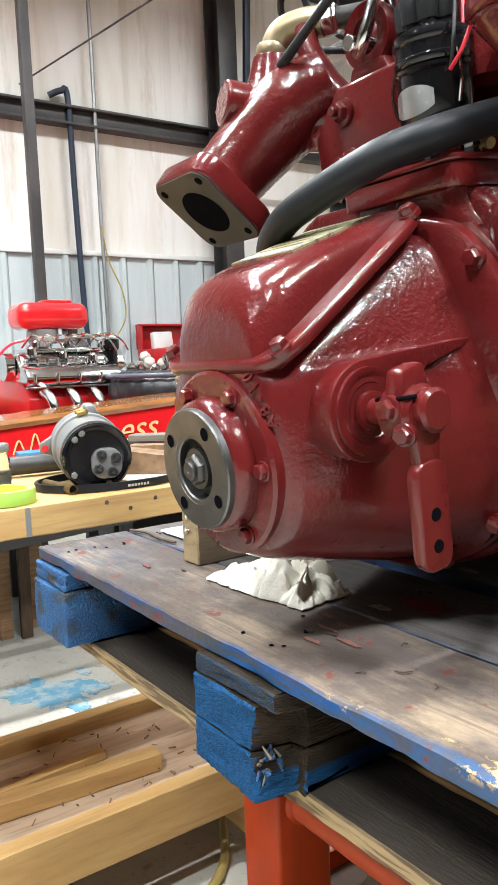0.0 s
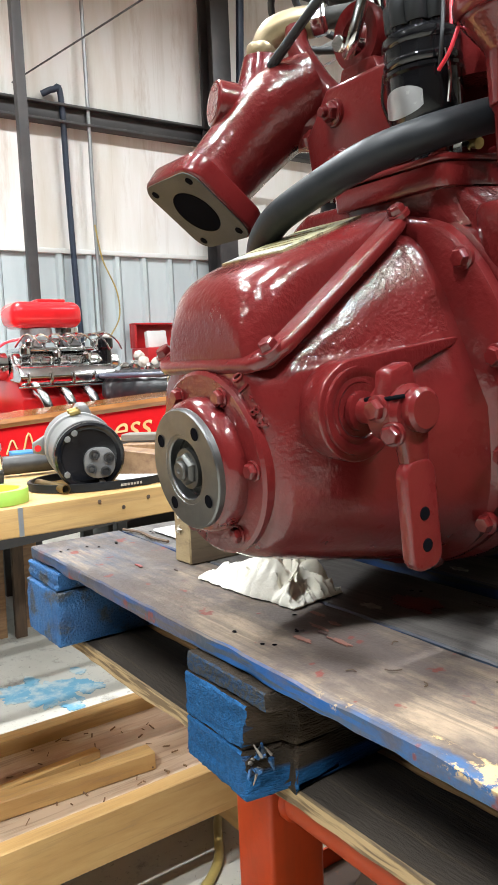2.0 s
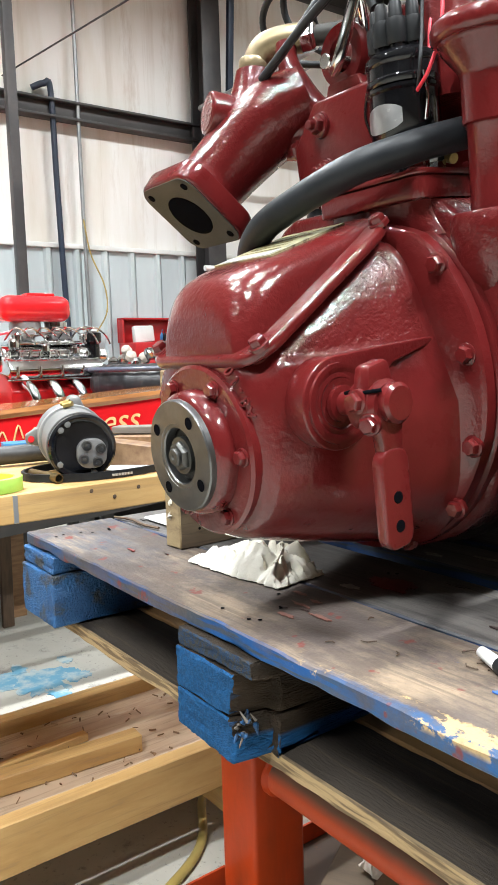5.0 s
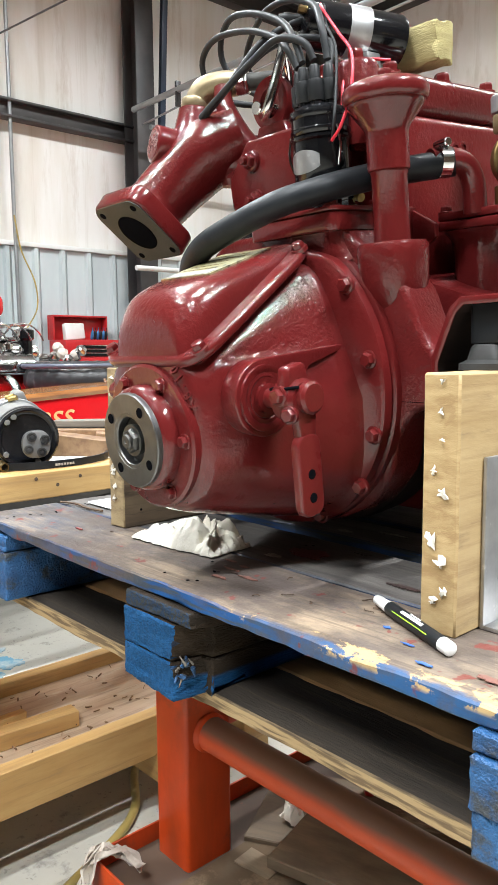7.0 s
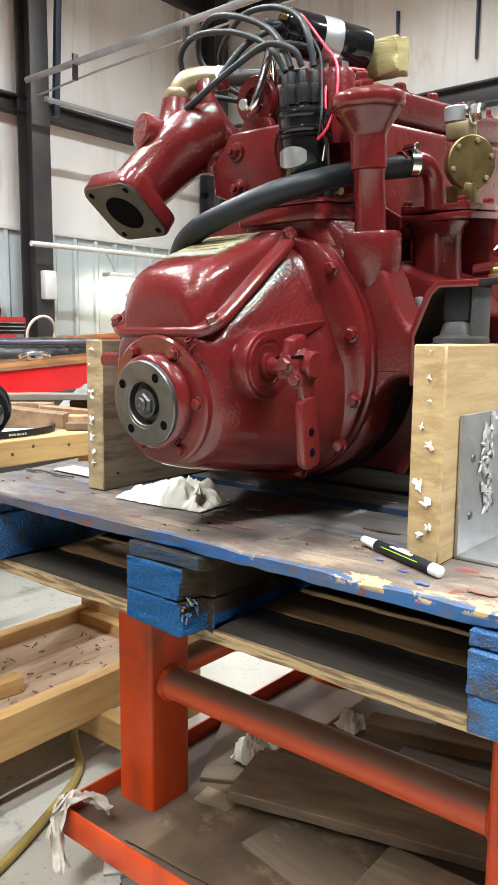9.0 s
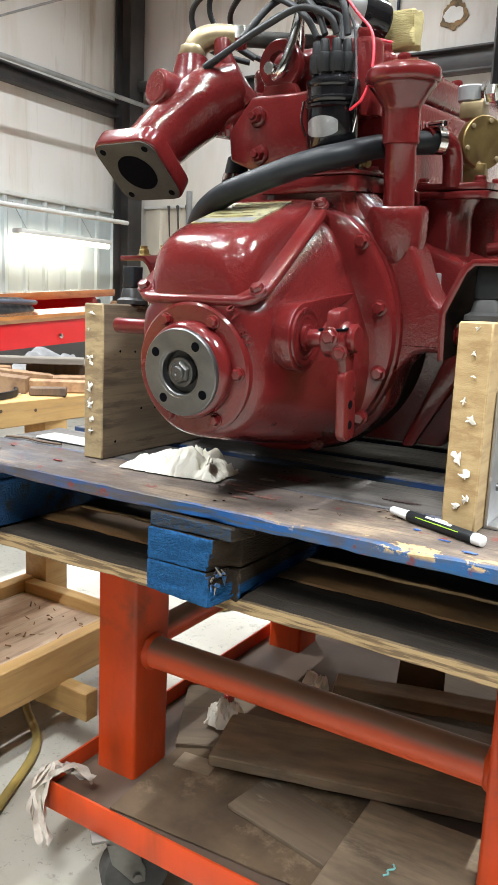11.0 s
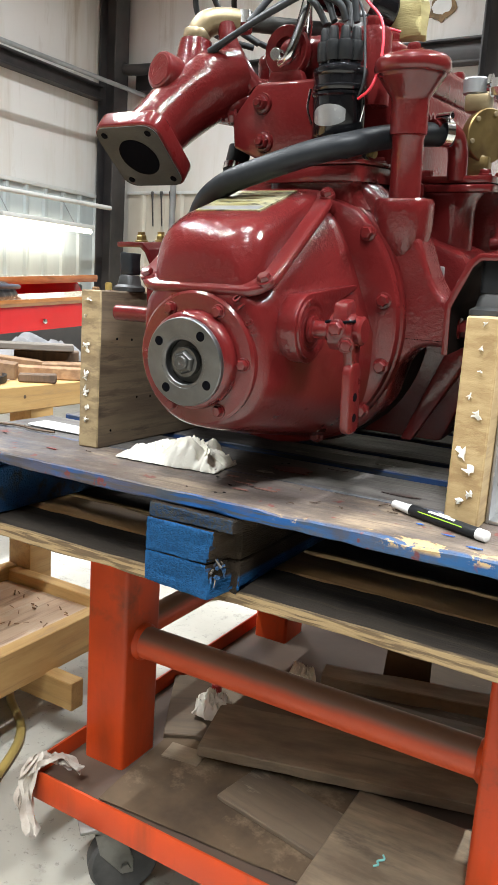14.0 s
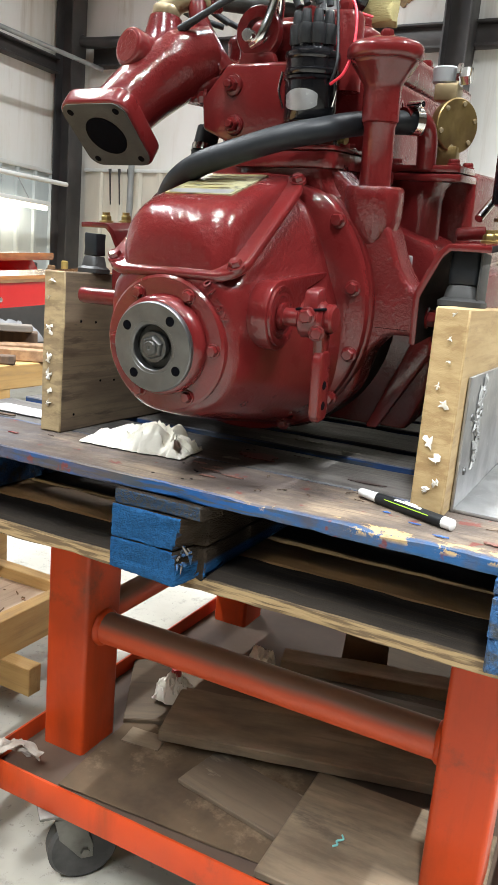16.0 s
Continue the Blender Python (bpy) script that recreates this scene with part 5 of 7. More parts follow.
lead("grey_wire", [(0.030, 0.320, 0.472), (0.061, 0.285, 0.438), (0.086, 0.270, 0.405), (0.097, 0.255, 0.363), (0.104, 0.240, 0.323), (0.095, 0.245, 0.302)], 0.0017, WIRE_GREY)
lead("red_wire", [(0.111, 0.335, 0.392), (0.092, 0.307, 0.393), (0.086, 0.283, 0.373), (0.096, 0.262, 0.334)], 0.0017, WIRE_RED)
# coil on the head
C0, C1 = Vector((-0.016, 0.322, 0.468)), Vector((0.054, 0.440, 0.442))
coil = part("ignition_coil", lathe([(0.010, 0.0), (0.020, 0.002), (0.0285, 0.006), (0.0285, 0.012), (0.0300, 0.014), (0.0300, 0.130), (0.027, 0.136)], along(C0, C1), 36), BLACK_PLASTIC, eng, "gloss black ignition coil")
part("coil_band", lathe([(0.0308, 0.060), (0.0312, 0.061), (0.0312, 0.087), (0.0308, 0.088)], along(C0, C1), 36), ALU, coil)
part("coil_tower", lathe([(0.010, 0.004), (0.0095, -0.016), (0.006, -0.026)], along(C0, C1), 18), BLACK_MATTE, coil)
part("coil_terminal", hexbolt(C0 + Vector((0.018, -0.004, 0.008)), C0 - C1, 0.005, 0.010), BRASS, coil)
part("coil_bracket", box((0.005, 0.372, 0.385), (0.05, 0.398, 0.425), 0.003), ALU, coil)
part("fibre_block", roughen(cut(box((0.034, 0.448, 0.410), (0.098, 0.486, 0.460), 0.003), 3), 0.006, 90), FRICTION, coil, "worn yellow fibre block")
# lifting eye with shackle
part("lifting_eye", lathe([(0.017, -0.007), (0.030, -0.007), (0.032, -0.004), (0.032, 0.004), (0.030, 0.007), (0.017, 0.007), (0.015, 0.0), (0.017, -0.007)], Matrix.Translation((-0.016, 0.268, 0.368)) @ AX, 32, caps=False), RED, eng)
part("eye_stalk", prism([(-0.046, 0.325), (0.014, 0.325), (0.006, 0.345), (-0.038, 0.345)], 0.260, 0.276, "xz", 0.003), RED, eng)
part("shackle", tube([(-0.018, 0.252, 0.352), (-0.004, 0.245, 0.357), (0.004, 0.248, 0.375), (0.010, 0.255, 0.400), (0.014, 0.262, 0.425)], 0.0062, 12), CHROME, eng, "bright plated lifting shackle")
part("shackle", tube([(-0.026, 0.285, 0.352), (-0.008, 0.288, 0.366), (0.008, 0.275, 0.395), (0.014, 0.262, 0.425)], 0.0062, 12), CHROME, eng)
part("shackle_pin", rod((-0.022, 0.243, 0.362), (-0.022, 0.292, 0.362), 0.008, segs=14, bevel=0.001), CHROME, eng)
# front end of the manifold: cover plate with bolts, strut, pipe stubs
def manifold_end():
    out = [(-0.053, 0.331), (-0.091, 0.290), (-0.089, 0.252), (-0.052, 0.236), (0.034, 0.236), (0.034, 0.331)]
    return prism(out, 0.250, 0.30, "xz", 0.005, 3)


part("manifold_end", manifold_end(), RED, eng)
part("manifold", box((-0.105, 0.295, 0.250), (0.02, 0.80, 0.330), 0.012, 3), RED_MID, eng)
for u, w in ((-0.043, 0.305), (-0.040, 0.257)):
    part("stud_boss", lathe([(0.014, 0.0), (0.013, 0.003)], Matrix.Translation((u, 0.250, w)) @ pose(0, 0, 0, 90), 20), RED, eng)
    part("stud_nut", hexbolt((u, 0.2475, w), (0, -1, 0), 0.0095, 0.010), RED, eng)
    part("stud", rod((u, 0.238, w), (u, 0.231, w), 0.005, segs=12, bevel=0.001), RED, eng)
for v, w in ((0.262, 0.292), (0.276, 0.292)):
    part("joint_bolt", hexbolt((-0.092, v, w), (-1, -0.4, 0), 0.0090, 0.010), RED, eng)
    part("joint_bolt", hexbolt((-0.104, v + 0.004, w), (-1, -0.4, 0), 0.0062, 0.008, False), RED, eng)
part("strut_pipe", tube([(-0.115, 0.275, 0.410), (-0.108, 0.270, 0.388), (-0.085, 0.272, 0.350), (-0.068, 0.276, 0.328)], 0.0125, 16), RED, eng)
part("head_front", box((-0.062, 0.290, 0.325), (0.090, 0.350, 0.392), 0.014, 3), RED_MID, eng)
part("head_front_boss", lathe([(0.026, 0.30), (0.026, 0.385), (0.022, 0.392)], pose(0.085, 0.305, 0), 28), RED_MID, eng)
part("front_stud", hexbolt((0.085, 0.305, 0.392), (0, 0, 1), 0.010, 0.014), RED, eng)
part("front_stud", hexbolt((0.030, 0.318, 0.392), (0, 0, 1), 0.010, 0.014), RED, eng)
# water-cooled exhaust elbow
n_ex = Vector((0, 0.606, 0.795))
EXC = Vector((-0.184, 0.139, 0.416))
EXM = INV @ (Matrix.Translation(EXC) @ Matrix(((1, 0, 0), (0, 0.795, 0.606), (0, -0.606, 0.795))).to_4x4())
elbow = part("exhaust_elbow", tube([L(EXC + n_ex * 0.016), L(EXC + n_ex * 0.050 + Vector((0.006, 0, 0))), L((-0.160, 0.195, 0.488)), L((-0.132, 0.222, 0.520)), L((-0.100, 0.252, 0.540))], 0.044, 32, radii=[0.98, 0.92, 0.98, 1.05, 0.95]), RED_MID, eng)
part("elbow_branch", tube([L((-0.125, 0.232, 0.510)), L((-0.095, 0.262, 0.508)), L((-0.06, 0.290, 0.505))], 0.034, 28), RED, elbow)
part("elbow_neck", tube([L((-0.150, 0.205, 0.515)), L((-0.152, 0.211, 0.548)), L((-0.152, 0.213, 0.578))], 0.026, 24, radii=[1.35, 1.08, 0.84]), RED_MID, elbow)
PORT, PDIR = Vector((-0.172, 0.158, 0.530)), Vector((-0.25, -0.96, 0.12)).normalized()
part("side_port", lathe([(0.025, -0.06), (0.0248, -0.012), (0.0248, -0.003), (0.0238, -0.0008), (0.0225, 0.0)], along(L(PORT), L(PORT + PDIR)), 32), RED, elbow)
part("port_plug", lathe([(0.0200, 0.0), (0.0195, 0.0008)], along(L(PORT), L(PORT + PDIR)), 32), RED_MID, elbow)
part("elbow_flange", prism(rounded(0.106, 0.106, 0.020, 5), 0.0, 0.027, "xy", 0.004, 3), RED, elbow, m=EXM)
part("elbow_face", prism(rounded(0.100, 0.100, 0.018, 5), -0.0012, 0.0, "xy"), DARK_IRON, elbow, "bare machined iron face", m=EXM)
part("elbow_bore", lathe([(0.0295, -0.0018), (0.0295, -0.0012)], None, 36), BORE, elbow, m=EXM)
for a, b in ((-1, -1), (1, -1), (1, 1), (-1, 1)):
    part("flange_hole", lathe([(0.0046, -0.0020), (0.0046, -0.0012)], Matrix.Translation((a * 0.036, b * 0.038, 0)), 16), BORE, elbow, m=EXM)
for p in ((-0.118, 0.222, 0.553), (-0.085, 0.236, 0.470)):
    part("elbow_bolt", hexbolt(L(p), (-0.3, -1, 0.2), 0.0092, 0.010), RED, elbow)
part("brass_elbow", tube([L((-0.152, 0.213, 0.570)), L((-0.150, 0.215, 0.588)), L((-0.141, 0.221, 0.602)), L((-0.124, 0.232, 0.608)), L((-0.104, 0.246, 0.608))], 0.0162, 24, radii=[1.0, 1.0, 1.08, 1.0, 1.0]), BRASS_PALE, elbow, "pale brass pipe elbow")
part("brass_collar", lathe([(0.0175, 0.0), (0.0185, 0.002), (0.0185, 0.010), (0.0175, 0.012)], along(L((-0.152, 0.213, 0.580)), L((-0.151, 0.214, 0.60))), 24), BRASS_PALE, elbow)
part("pipe_nut", hexbolt(L((-0.104, 0.246, 0.608)), (0.8, 0.55, 0.02), 0.018, 0.016, False), CHROME, elbow)
part("header_pipe", rod(L((-0.094, 0.253, 0.608)), L((0.0, 0.32, 0.608)), 0.011, segs=18), DARK_IRON, elbow)
# hoses
hose = part("coolant_hose", tube([L(p) for p in HOSE_RUN], 0.0148, 24), RUBBER, eng, "thick black rubber coolant hose")
part("hose_clamp", lathe([(0.0160, -0.006), (0.0173, -0.006), (0.0173, 0.006), (0.0160, 0.006)], along(L((0.180, 0.300, 0.4625)), L((0.187, 0.310, 0.463))), 30, caps=False), CHROME, eng, "bright worm-drive hose clamp")
part("clamp_screw", rod((0.170, 0.332, 0.286), (0.192, 0.323, 0.286), 0.0048, segs=10, bevel=0.001), CHROME, eng)
part("return_pipe", tube([(0.166, 0.325, 0.270), (0.177, 0.348, 0.271), (0.184, 0.367, 0.264), (0.187, 0.377, 0.245), (0.187, 0.380, 0.212)], 0.0135, 18), RED, eng)
part("lower_hose", tube([L((-0.125, 0.300, 0.455)), L((-0.128, 0.285, 0.400)), L((-0.130, 0.262, 0.345)), L((-0.132, 0.235, 0.290))], 0.017, 18), RUBBER, eng, "black rubber lower hose")
part("hose_band", lathe([(0.0175, -0.005), (0.0182, -0.005), (0.0182, 0.005), (0.0175, 0.005)], along(L((-0.127, 0.292, 0.425)), L((-0.128, 0.285, 0.400))), 24, caps=False), CHROME, eng)
# raw-water pump and brass fittings on the side
pump = part("water_pump", lathe([(0.052, -0.05), (0.054, -0.008), (0.060, -0.004), (0.062, 0.0), (0.062, 0.006), (0.056, 0.010), (0.030, 0.012), (0.028, 0.020), (0.010, 0.022)], along((0.150, 0.470, 0.135), (0.215, 0.415, 0.135)), 40), RED_MID, eng)
pm = along((0.150, 0.470, 0.135), (0.215, 0.415, 0.135))
for k in range(6):
    a = radians(60 * k + 20)
    part("pump_bolt", hexbolt(pm @ Vector((0.050 * math.cos(a), 0.050 * math.sin(a), 0.006)), pm.to_3x3() @ Vector((0, 0, 1)), 0.0070, 0.007), RED, pump)
part("pump_flange", prism(rounded(0.105, 0.115, 0.012, 3, 0.185, 0.428), 0.196, 0.206, "xy", 0.002), RED, eng)
part("pump_flange", prism(rounded(0.100, 0.110, 0.012, 3, 0.185, 0.428), 0.2075, 0.217, "xy", 0.002), RED, eng)
# Added block that closes the bright see-through gap below the bracket.
part("side_pod", box((0.110, 0.476, 0.06), (0.236, 0.90, 0.215), 0.014, 3), RED_MID, eng)
part("pump_body", loft([[(x, y, w) for x, y in rounded(a, c, 0.46 * min(a, c), 8, 0.172, 0.418)] for w, a, c in ((-0.02, 0.050, 0.052), (0.06, 0.060, 0.058), (0.12, 0.066, 0.064), (0.17, 0.066, 0.064), (0.186, 0.072, 0.070), (0.1955, 0.086, 0.088))]), RED_MID, eng)
for u, v in ((0.145, 0.384), (0.224, 0.384), (0.224, 0.470)):
    part("pump_bolt", hexbolt((u, v, 0.2172), (0, 0, 1), 0.0075, 0.008), RED, eng)
BD = Vector((0.80, -0.60, 0.0))
bc = Vector((0.205, 0.458, 0.274))
disc = part("brass_cover", lathe([(0.034, -0.016), (0.036, -0.003), (0.0365, 0.0), (0.035, 0.0015), (0.002, 0.0018)], along(bc, bc + BD), 44), BRASS, eng, "aged round brass pump cover")
bmx = along(bc, bc + BD)
for k in range(6):
    a = radians(60 * k + 15)
    part("cover_screw", lathe([(0.0036, 0.0014), (0.0032, 0.0036), (0.001, 0.0042)], bmx @ Matrix.Translation((0.030 * math.cos(a), 0.030 * math.sin(a), 0)), 12), BRASS_PALE, disc)
part("brass_stem", prism(rounded(0.040, 0.030, 0.006, 3, 0.190, 0.462), 0.2175, 0.246, "xy", 0.002), BRASS, disc)
part("brass_fitting", box((0.168, 0.452, 0.306), (0.202, 0.486, 0.330), 0.004), BRASS_PALE, disc)
part("brass_fitting", rod((0.178, 0.468, 0.330), (0.178, 0.468, 0.352), 0.017, segs=20, bevel=0.002), GALV, disc)
part("fitting_nut", hexbolt((0.200, 0.470, 0.340), (1, 0, 0), 0.013, 0.016), CHROME, disc)
part("drain_cock", rod((0.178, 0.335, 0.080), (0.196, 0.318, 0.080), 0.006, segs=12, bevel=0.001), GALV, eng)
part("drain_handle", box((0.190, 0.314, 0.082), (0.198, 0.324, 0.100), 0.002), GALV, eng)
# Added block that hides the lit inner face of the bearer.
part("mount_rail", box((0.237, 0.386, -0.06), (0.278, 0.92, 0.070), 0.004), RED_MID, eng)
part("pan_gusset", prism([(0.214, 0.002), (0.232, 0.002), (0.236, -0.03), (0.168, -0.146), (0.150, -0.146)], 0.322, 0.346, "xz", 0.005), RED, eng)
part("pump_lever", rod((0.235, 0.395, 0.128), (0.275, 0.40, 0.132), 0.009, segs=14, bevel=0.002), RED, eng)
part("pump_link", rod((0.262, 0.40, 0.150), (0.285, 0.46, 0.20), 0.006, segs=12), CHROME, eng)
filt = part("oil_filter", lathe([(0.018, 0.165), (0.028, 0.170), (0.028, 0.395), (0.024, 0.402)], pose(0.304, 0.405, 0), 28), BLACK_PLASTIC, eng, "tall black cylinder with brass cap")
part("filter_cap", lathe([(0.027, 0.4025), (0.027, 0.425), (0.018, 0.435)], pose(0.304, 0.405, 0), 24), BRASS, filt)
part("filter_band", lathe([(0.0288, 0.38), (0.0292, 0.38), (0.0292, 0.392), (0.0288, 0.392)], pose(0.304, 0.405, 0), 28, caps=False), ALU, filt)
part("filter_foot", hexbolt((0.304, 0.405, 0.150), (0, 0, 1), 0.018, 0.016), BRASS, filt)
# mount brackets: pad, slanting web, flat top
for s, v0, v1, nuts in ((-1, 0.270, 0.378, (0.300, 0.352)), (1, 0.215, 0.385, (0.335, 0.368))):
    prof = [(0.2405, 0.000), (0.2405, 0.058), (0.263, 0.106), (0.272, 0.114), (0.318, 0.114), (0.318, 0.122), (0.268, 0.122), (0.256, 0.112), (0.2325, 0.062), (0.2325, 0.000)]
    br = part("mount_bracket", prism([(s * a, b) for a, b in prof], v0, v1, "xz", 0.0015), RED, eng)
    # The web's inner faces are blackened to stand for shade behind it.
    br.data.materials.append(SHADE_GREASE)
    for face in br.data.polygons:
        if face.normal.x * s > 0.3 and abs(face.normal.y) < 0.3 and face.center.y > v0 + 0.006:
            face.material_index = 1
    part("bracket_bolt", hexbolt((s * 0.2410, v0 + 0.047, 0.028), (s, 0, 0), 0.011, 0.012), RED, br)
    for v in nuts:
        part("mount_nut", hexbolt((s * 0.292, v, 0.1225), (0, 0, 1), 0.0088, 0.010), ZINC, br, "yellow zinc-plated nut")
        part("mount_stud", rod((s * 0.292, v, 0.130), (s * 0.292, v, 0.137), 0.006, segs=12), ZINC, br)

# ---- engine bearers and mounts ----
def glue_lump(seed, w, h):
    """A torn scab of dried glue, stuck to a face that looks along -y."""
    rng = random.Random(seed)
    n = 13
    out = []
    for i in range(n):
        a = 2 * math.pi * i / n
        k = rng.uniform(0.2, 1.0) ** 1.5
        out.append((w * k * math.cos(a), h * k * math.sin(a)))
    bm = prism(out, -rng.uniform(0.0015, 0.003), 0.0, "xz")
    c = [v for v in bm.verts if v.co.y < 0]
    for v in c:
        v.co.x *= 0.7
        v.co.z *= 0.7
        v.co.y *= rng.uniform(0.4, 1.5)
    return bm


def bearer(x0, y0, label, mat, lumps):
    t = thing("engine_bearer", pose(x0, y0, 0.0), label, "timber", "engine bearers")
    plk = part("plank", board((0, 0.0, 0.0), (0.038, 0.95, 0.236), seed=x0 * 9, wear=0.0012, cuts=(4, 24, 12)), mat, t)
    for k in range(14 if x0 < 0 else 0):
        part("nail_hole", lathe([(0.0022, 0.0), (0.0018, 0.0008)], Matrix.Translation((0.0378, 0.03 + (k * 0.0613) % 0.21, 0.025 + (k * 0.0471) % 0.19)) @ pose(0, 0, 0, 0, 90), 8), BORE, t)
    plk.data.materials.append(PINE_END if x0 > 0 else PINE_END_DARK)
    for face in plk.data.polygons:
        if face.normal.y < -0.7:
            face.material_index = 1
    for k, (dx, z, w, h) in enumerate(lumps):
        part("glue_lump", glue_lump(k + int(x0 * 100), w * 0.85, h * 0.8), GLUE, t, "torn white glue scab", m=Matrix.Translation((dx, -0.0015, z)))
    return t


bearer(-0.294, 0.15, "upright oil-stained plank under the engine mount", BEARER_DARK,
       [(0.016, 0.222, 0.010, 0.007), (0.012, 0.198, 0.008, 0.006), (0.014, 0.155, 0.012, 0.008), (0.016, 0.148, 0.006, 0.008), (0.014, 0.108, 0.009, 0.018), (0.014, 0.085, 0.011, 0.014), (0.016, 0.06, 0.008, 0.012), (0.016, 0.044, 0.008, 0.008)])
bearer(0.281, 0.128, "upright pale pine plank under the engine mount", PINE_WORN,
       [(0.022, 0.229, 0.010, 0.006), (0.020, 0.202, 0.004, 0.008), (0.022, 0.178, 0.006, 0.003), (0.014, 0.150, 0.008, 0.010), (0.024, 0.130, 0.014, 0.008), (0.012, 0.086, 0.010, 0.015), (0.023, 0.066, 0.012, 0.012), (0.026, 0.040, 0.007, 0.009), (0.015, 0.030, 0.008, 0.007)])
for x, y, k in ((-0.270, 0.232, 0.72), (0.286, 0.236, 1.0)):
    mt = thing("engine_mount", pose(x, y, 0.2365), "black rubber block in a pressed steel cup on the plank", "engine mount", "engine mounts")
    part("base", loft([[(a, b, z) for a, b in rounded(w * k, l * k, r * k, 4)] for z, w, l, r in ((0.0, 0.052, 0.056, 0.010), (0.006, 0.052, 0.056, 0.010), (0.008, 0.046, 0.050, 0.010), (0.010, 0.041, 0.044, 0.010), (0.022, 0.037, 0.040, 0.012), (0.025, 0.033, 0.036, 0.012))]), MOUNT_STEEL if x > 0 else RUBBER_MOUNT, mt)
    part("block", roughen(cut(prism(rounded(0.034 * k, 0.036 * k, 0.005, 3), 0.0255, 0.064 if x > 0 else 0.058, "xy", 0.003), 2), 0.0012, 90), RUBBER, mt, "worn black rubber block")
    if x > 0:
        part("side_plate", box((0.0185, -0.020, 0.004), (0.0215, 0.030, 0.064), 0.001), MOUNT_STEEL, mt, "dull grey steel side plate")

# ---- aluminium angle beside the right-hand bearer ----
angle = thing("aluminium_angle", pose(0.3195, 0.166, 0.0), "scuffed aluminium angle bracket against the plank", "bracket")
part("upright", box((0.0005, 0.0, 0.0005), (0.0045, 0.55, 0.160), 0.0008), ALU, angle)
part("foot", box((0.0045, 0.0, 0.0005), (0.11, 0.55, 0.0045), 0.0008), ALU, angle)
for y, z in ((0.03, 0.11), (0.028, 0.045), (0.09, 0.05)):
    part("screw", lathe([(0.0050, 0.0), (0.0045, 0.002), (0.001, 0.003)], Matrix.Translation((0.0045, y, z)) @ pose(0, 0, 0, 0, 90), 14), STEEL, angle)
rng = random.Random(17)
for k in range(16):
    part("glue_lump", glue_lump(40 + k, 0.016, 0.017), GLUE_GREY, angle, "grey torn glue scab", m=Matrix.Translation((0.0058, 0.068 + rng.uniform(-0.016, 0.016), 0.050 + 0.0065 * k)) @ pose(0, 0, 0, 0, 0, 90))

# ---- workbench ----
bench = thing("workbench", pose(0, 0, FLOOR), "pine workbench with thick top and low shelf", "workbench")
BT = 0.030 - FLOOR
BX1, BX0, BY0, BY1 = -0.672, -1.40, -1.2, 0.78
part("benchtop", board((BX0, BY0, BT - 0.052), (BX1, BY1, BT), seed=3, wear=0.0012, cuts=(8, 30, 2)), PINE_Y, bench)
part("edge_strap", box((BX1, 0.072, BT - 0.050), (BX1 + 0.0012, 0.080, BT - 0.002)), GALV, bench, "grey metal strap on the edge")
for k, (y, z) in enumerate(((0.215, 0.012), (0.26, 0.028), (0.31, 0.016), (0.40, 0.022))):
    part("knot", lathe([(0.0038, 0), (0.003, 0.0006)], Matrix.Translation((BX1 + 0.0010, y, BT - z)) @ pose(0, 0, 0, 0, 90), 10), DARK_WOOD, bench)
SZ = -0.57 - FLOOR
part("shelf", box((-1.095, BY0, SZ - 0.045), (-0.76, BY1 - 0.04, SZ - 0.030), 0.002), SHELF_BROWN, bench, "brown dirty shelf board")
part("shelf_lip", board((-0.745, BY0, SZ - 0.100), (-0.707, BY1, SZ), seed=4, wear=0.001, cuts=(2, 24, 4)), PINE_Y, bench)
part("shelf_lip", board((-1.133, BY0, SZ - 0.060), (-1.095, BY1, SZ + 0.005), seed=5, wear=0.001, cuts=(2, 24, 4)), PINE_Y, bench)
part("end_rail", board((-1.094, BY1 - 0.038, SZ - 0.09), (-0.746, BY1, SZ), seed=6, wear=0.001, cuts=(12, 2, 3)), PINE, bench)
part("foot_rail", board((-1.05, 0.50, 0.075), (-0.62, 0.54, 0.145), seed=8, wear=0.001, cuts=(12, 2, 3)), PINE, bench)
for x in (-1.133, -0.80):
    for y in (-1.0, BY1 + 0.001):
        part("leg", box((x, y, 0), (x + 0.085, y + 0.085, BT - 0.053), 0.003), PINE_Y, bench)
rng = random.Random(5)
scrap = None
for k in range(120):
    x, y = rng.uniform(-1.08, -0.78), rng.uniform(-0.3, 0.7)
    a, s = rng.uniform(0, 6), rng.uniform(0.004, 0.018)
    scrap = tube([(x, y, SZ - 0.026), (x + s * math.cos(a), y + s * math.sin(a), SZ - 0.022)], rng.uniform(0.0008, 0.0024), 5, 1, scrap)
solid("wood_scraps", scrap, BROWN_BLOCK, "small wood chips scattered over the shelf", "wood chips", pose(0, 0, FLOOR), kind="stuff")
solid("pine_stick", board((-0.9, -0.021, 0), (0, 0.021, 0.038), seed=9, wear=0.001, cuts=(20, 3, 2)), PINE, "loose pine stick lying on the shelf", "stick", pose(-0.850, 0.375, -0.599, 0, 0, 86))
solid("pine_stick", board((-0.5, -0.012, 0), (0, 0.012, 0.018), seed=10, wear=0.001, cuts=(20, 3, 2)), PINE, "thin loose pine stick on the shelf", "stick", pose(-0.960, 0.30, -0.599, 0, 0, 95))
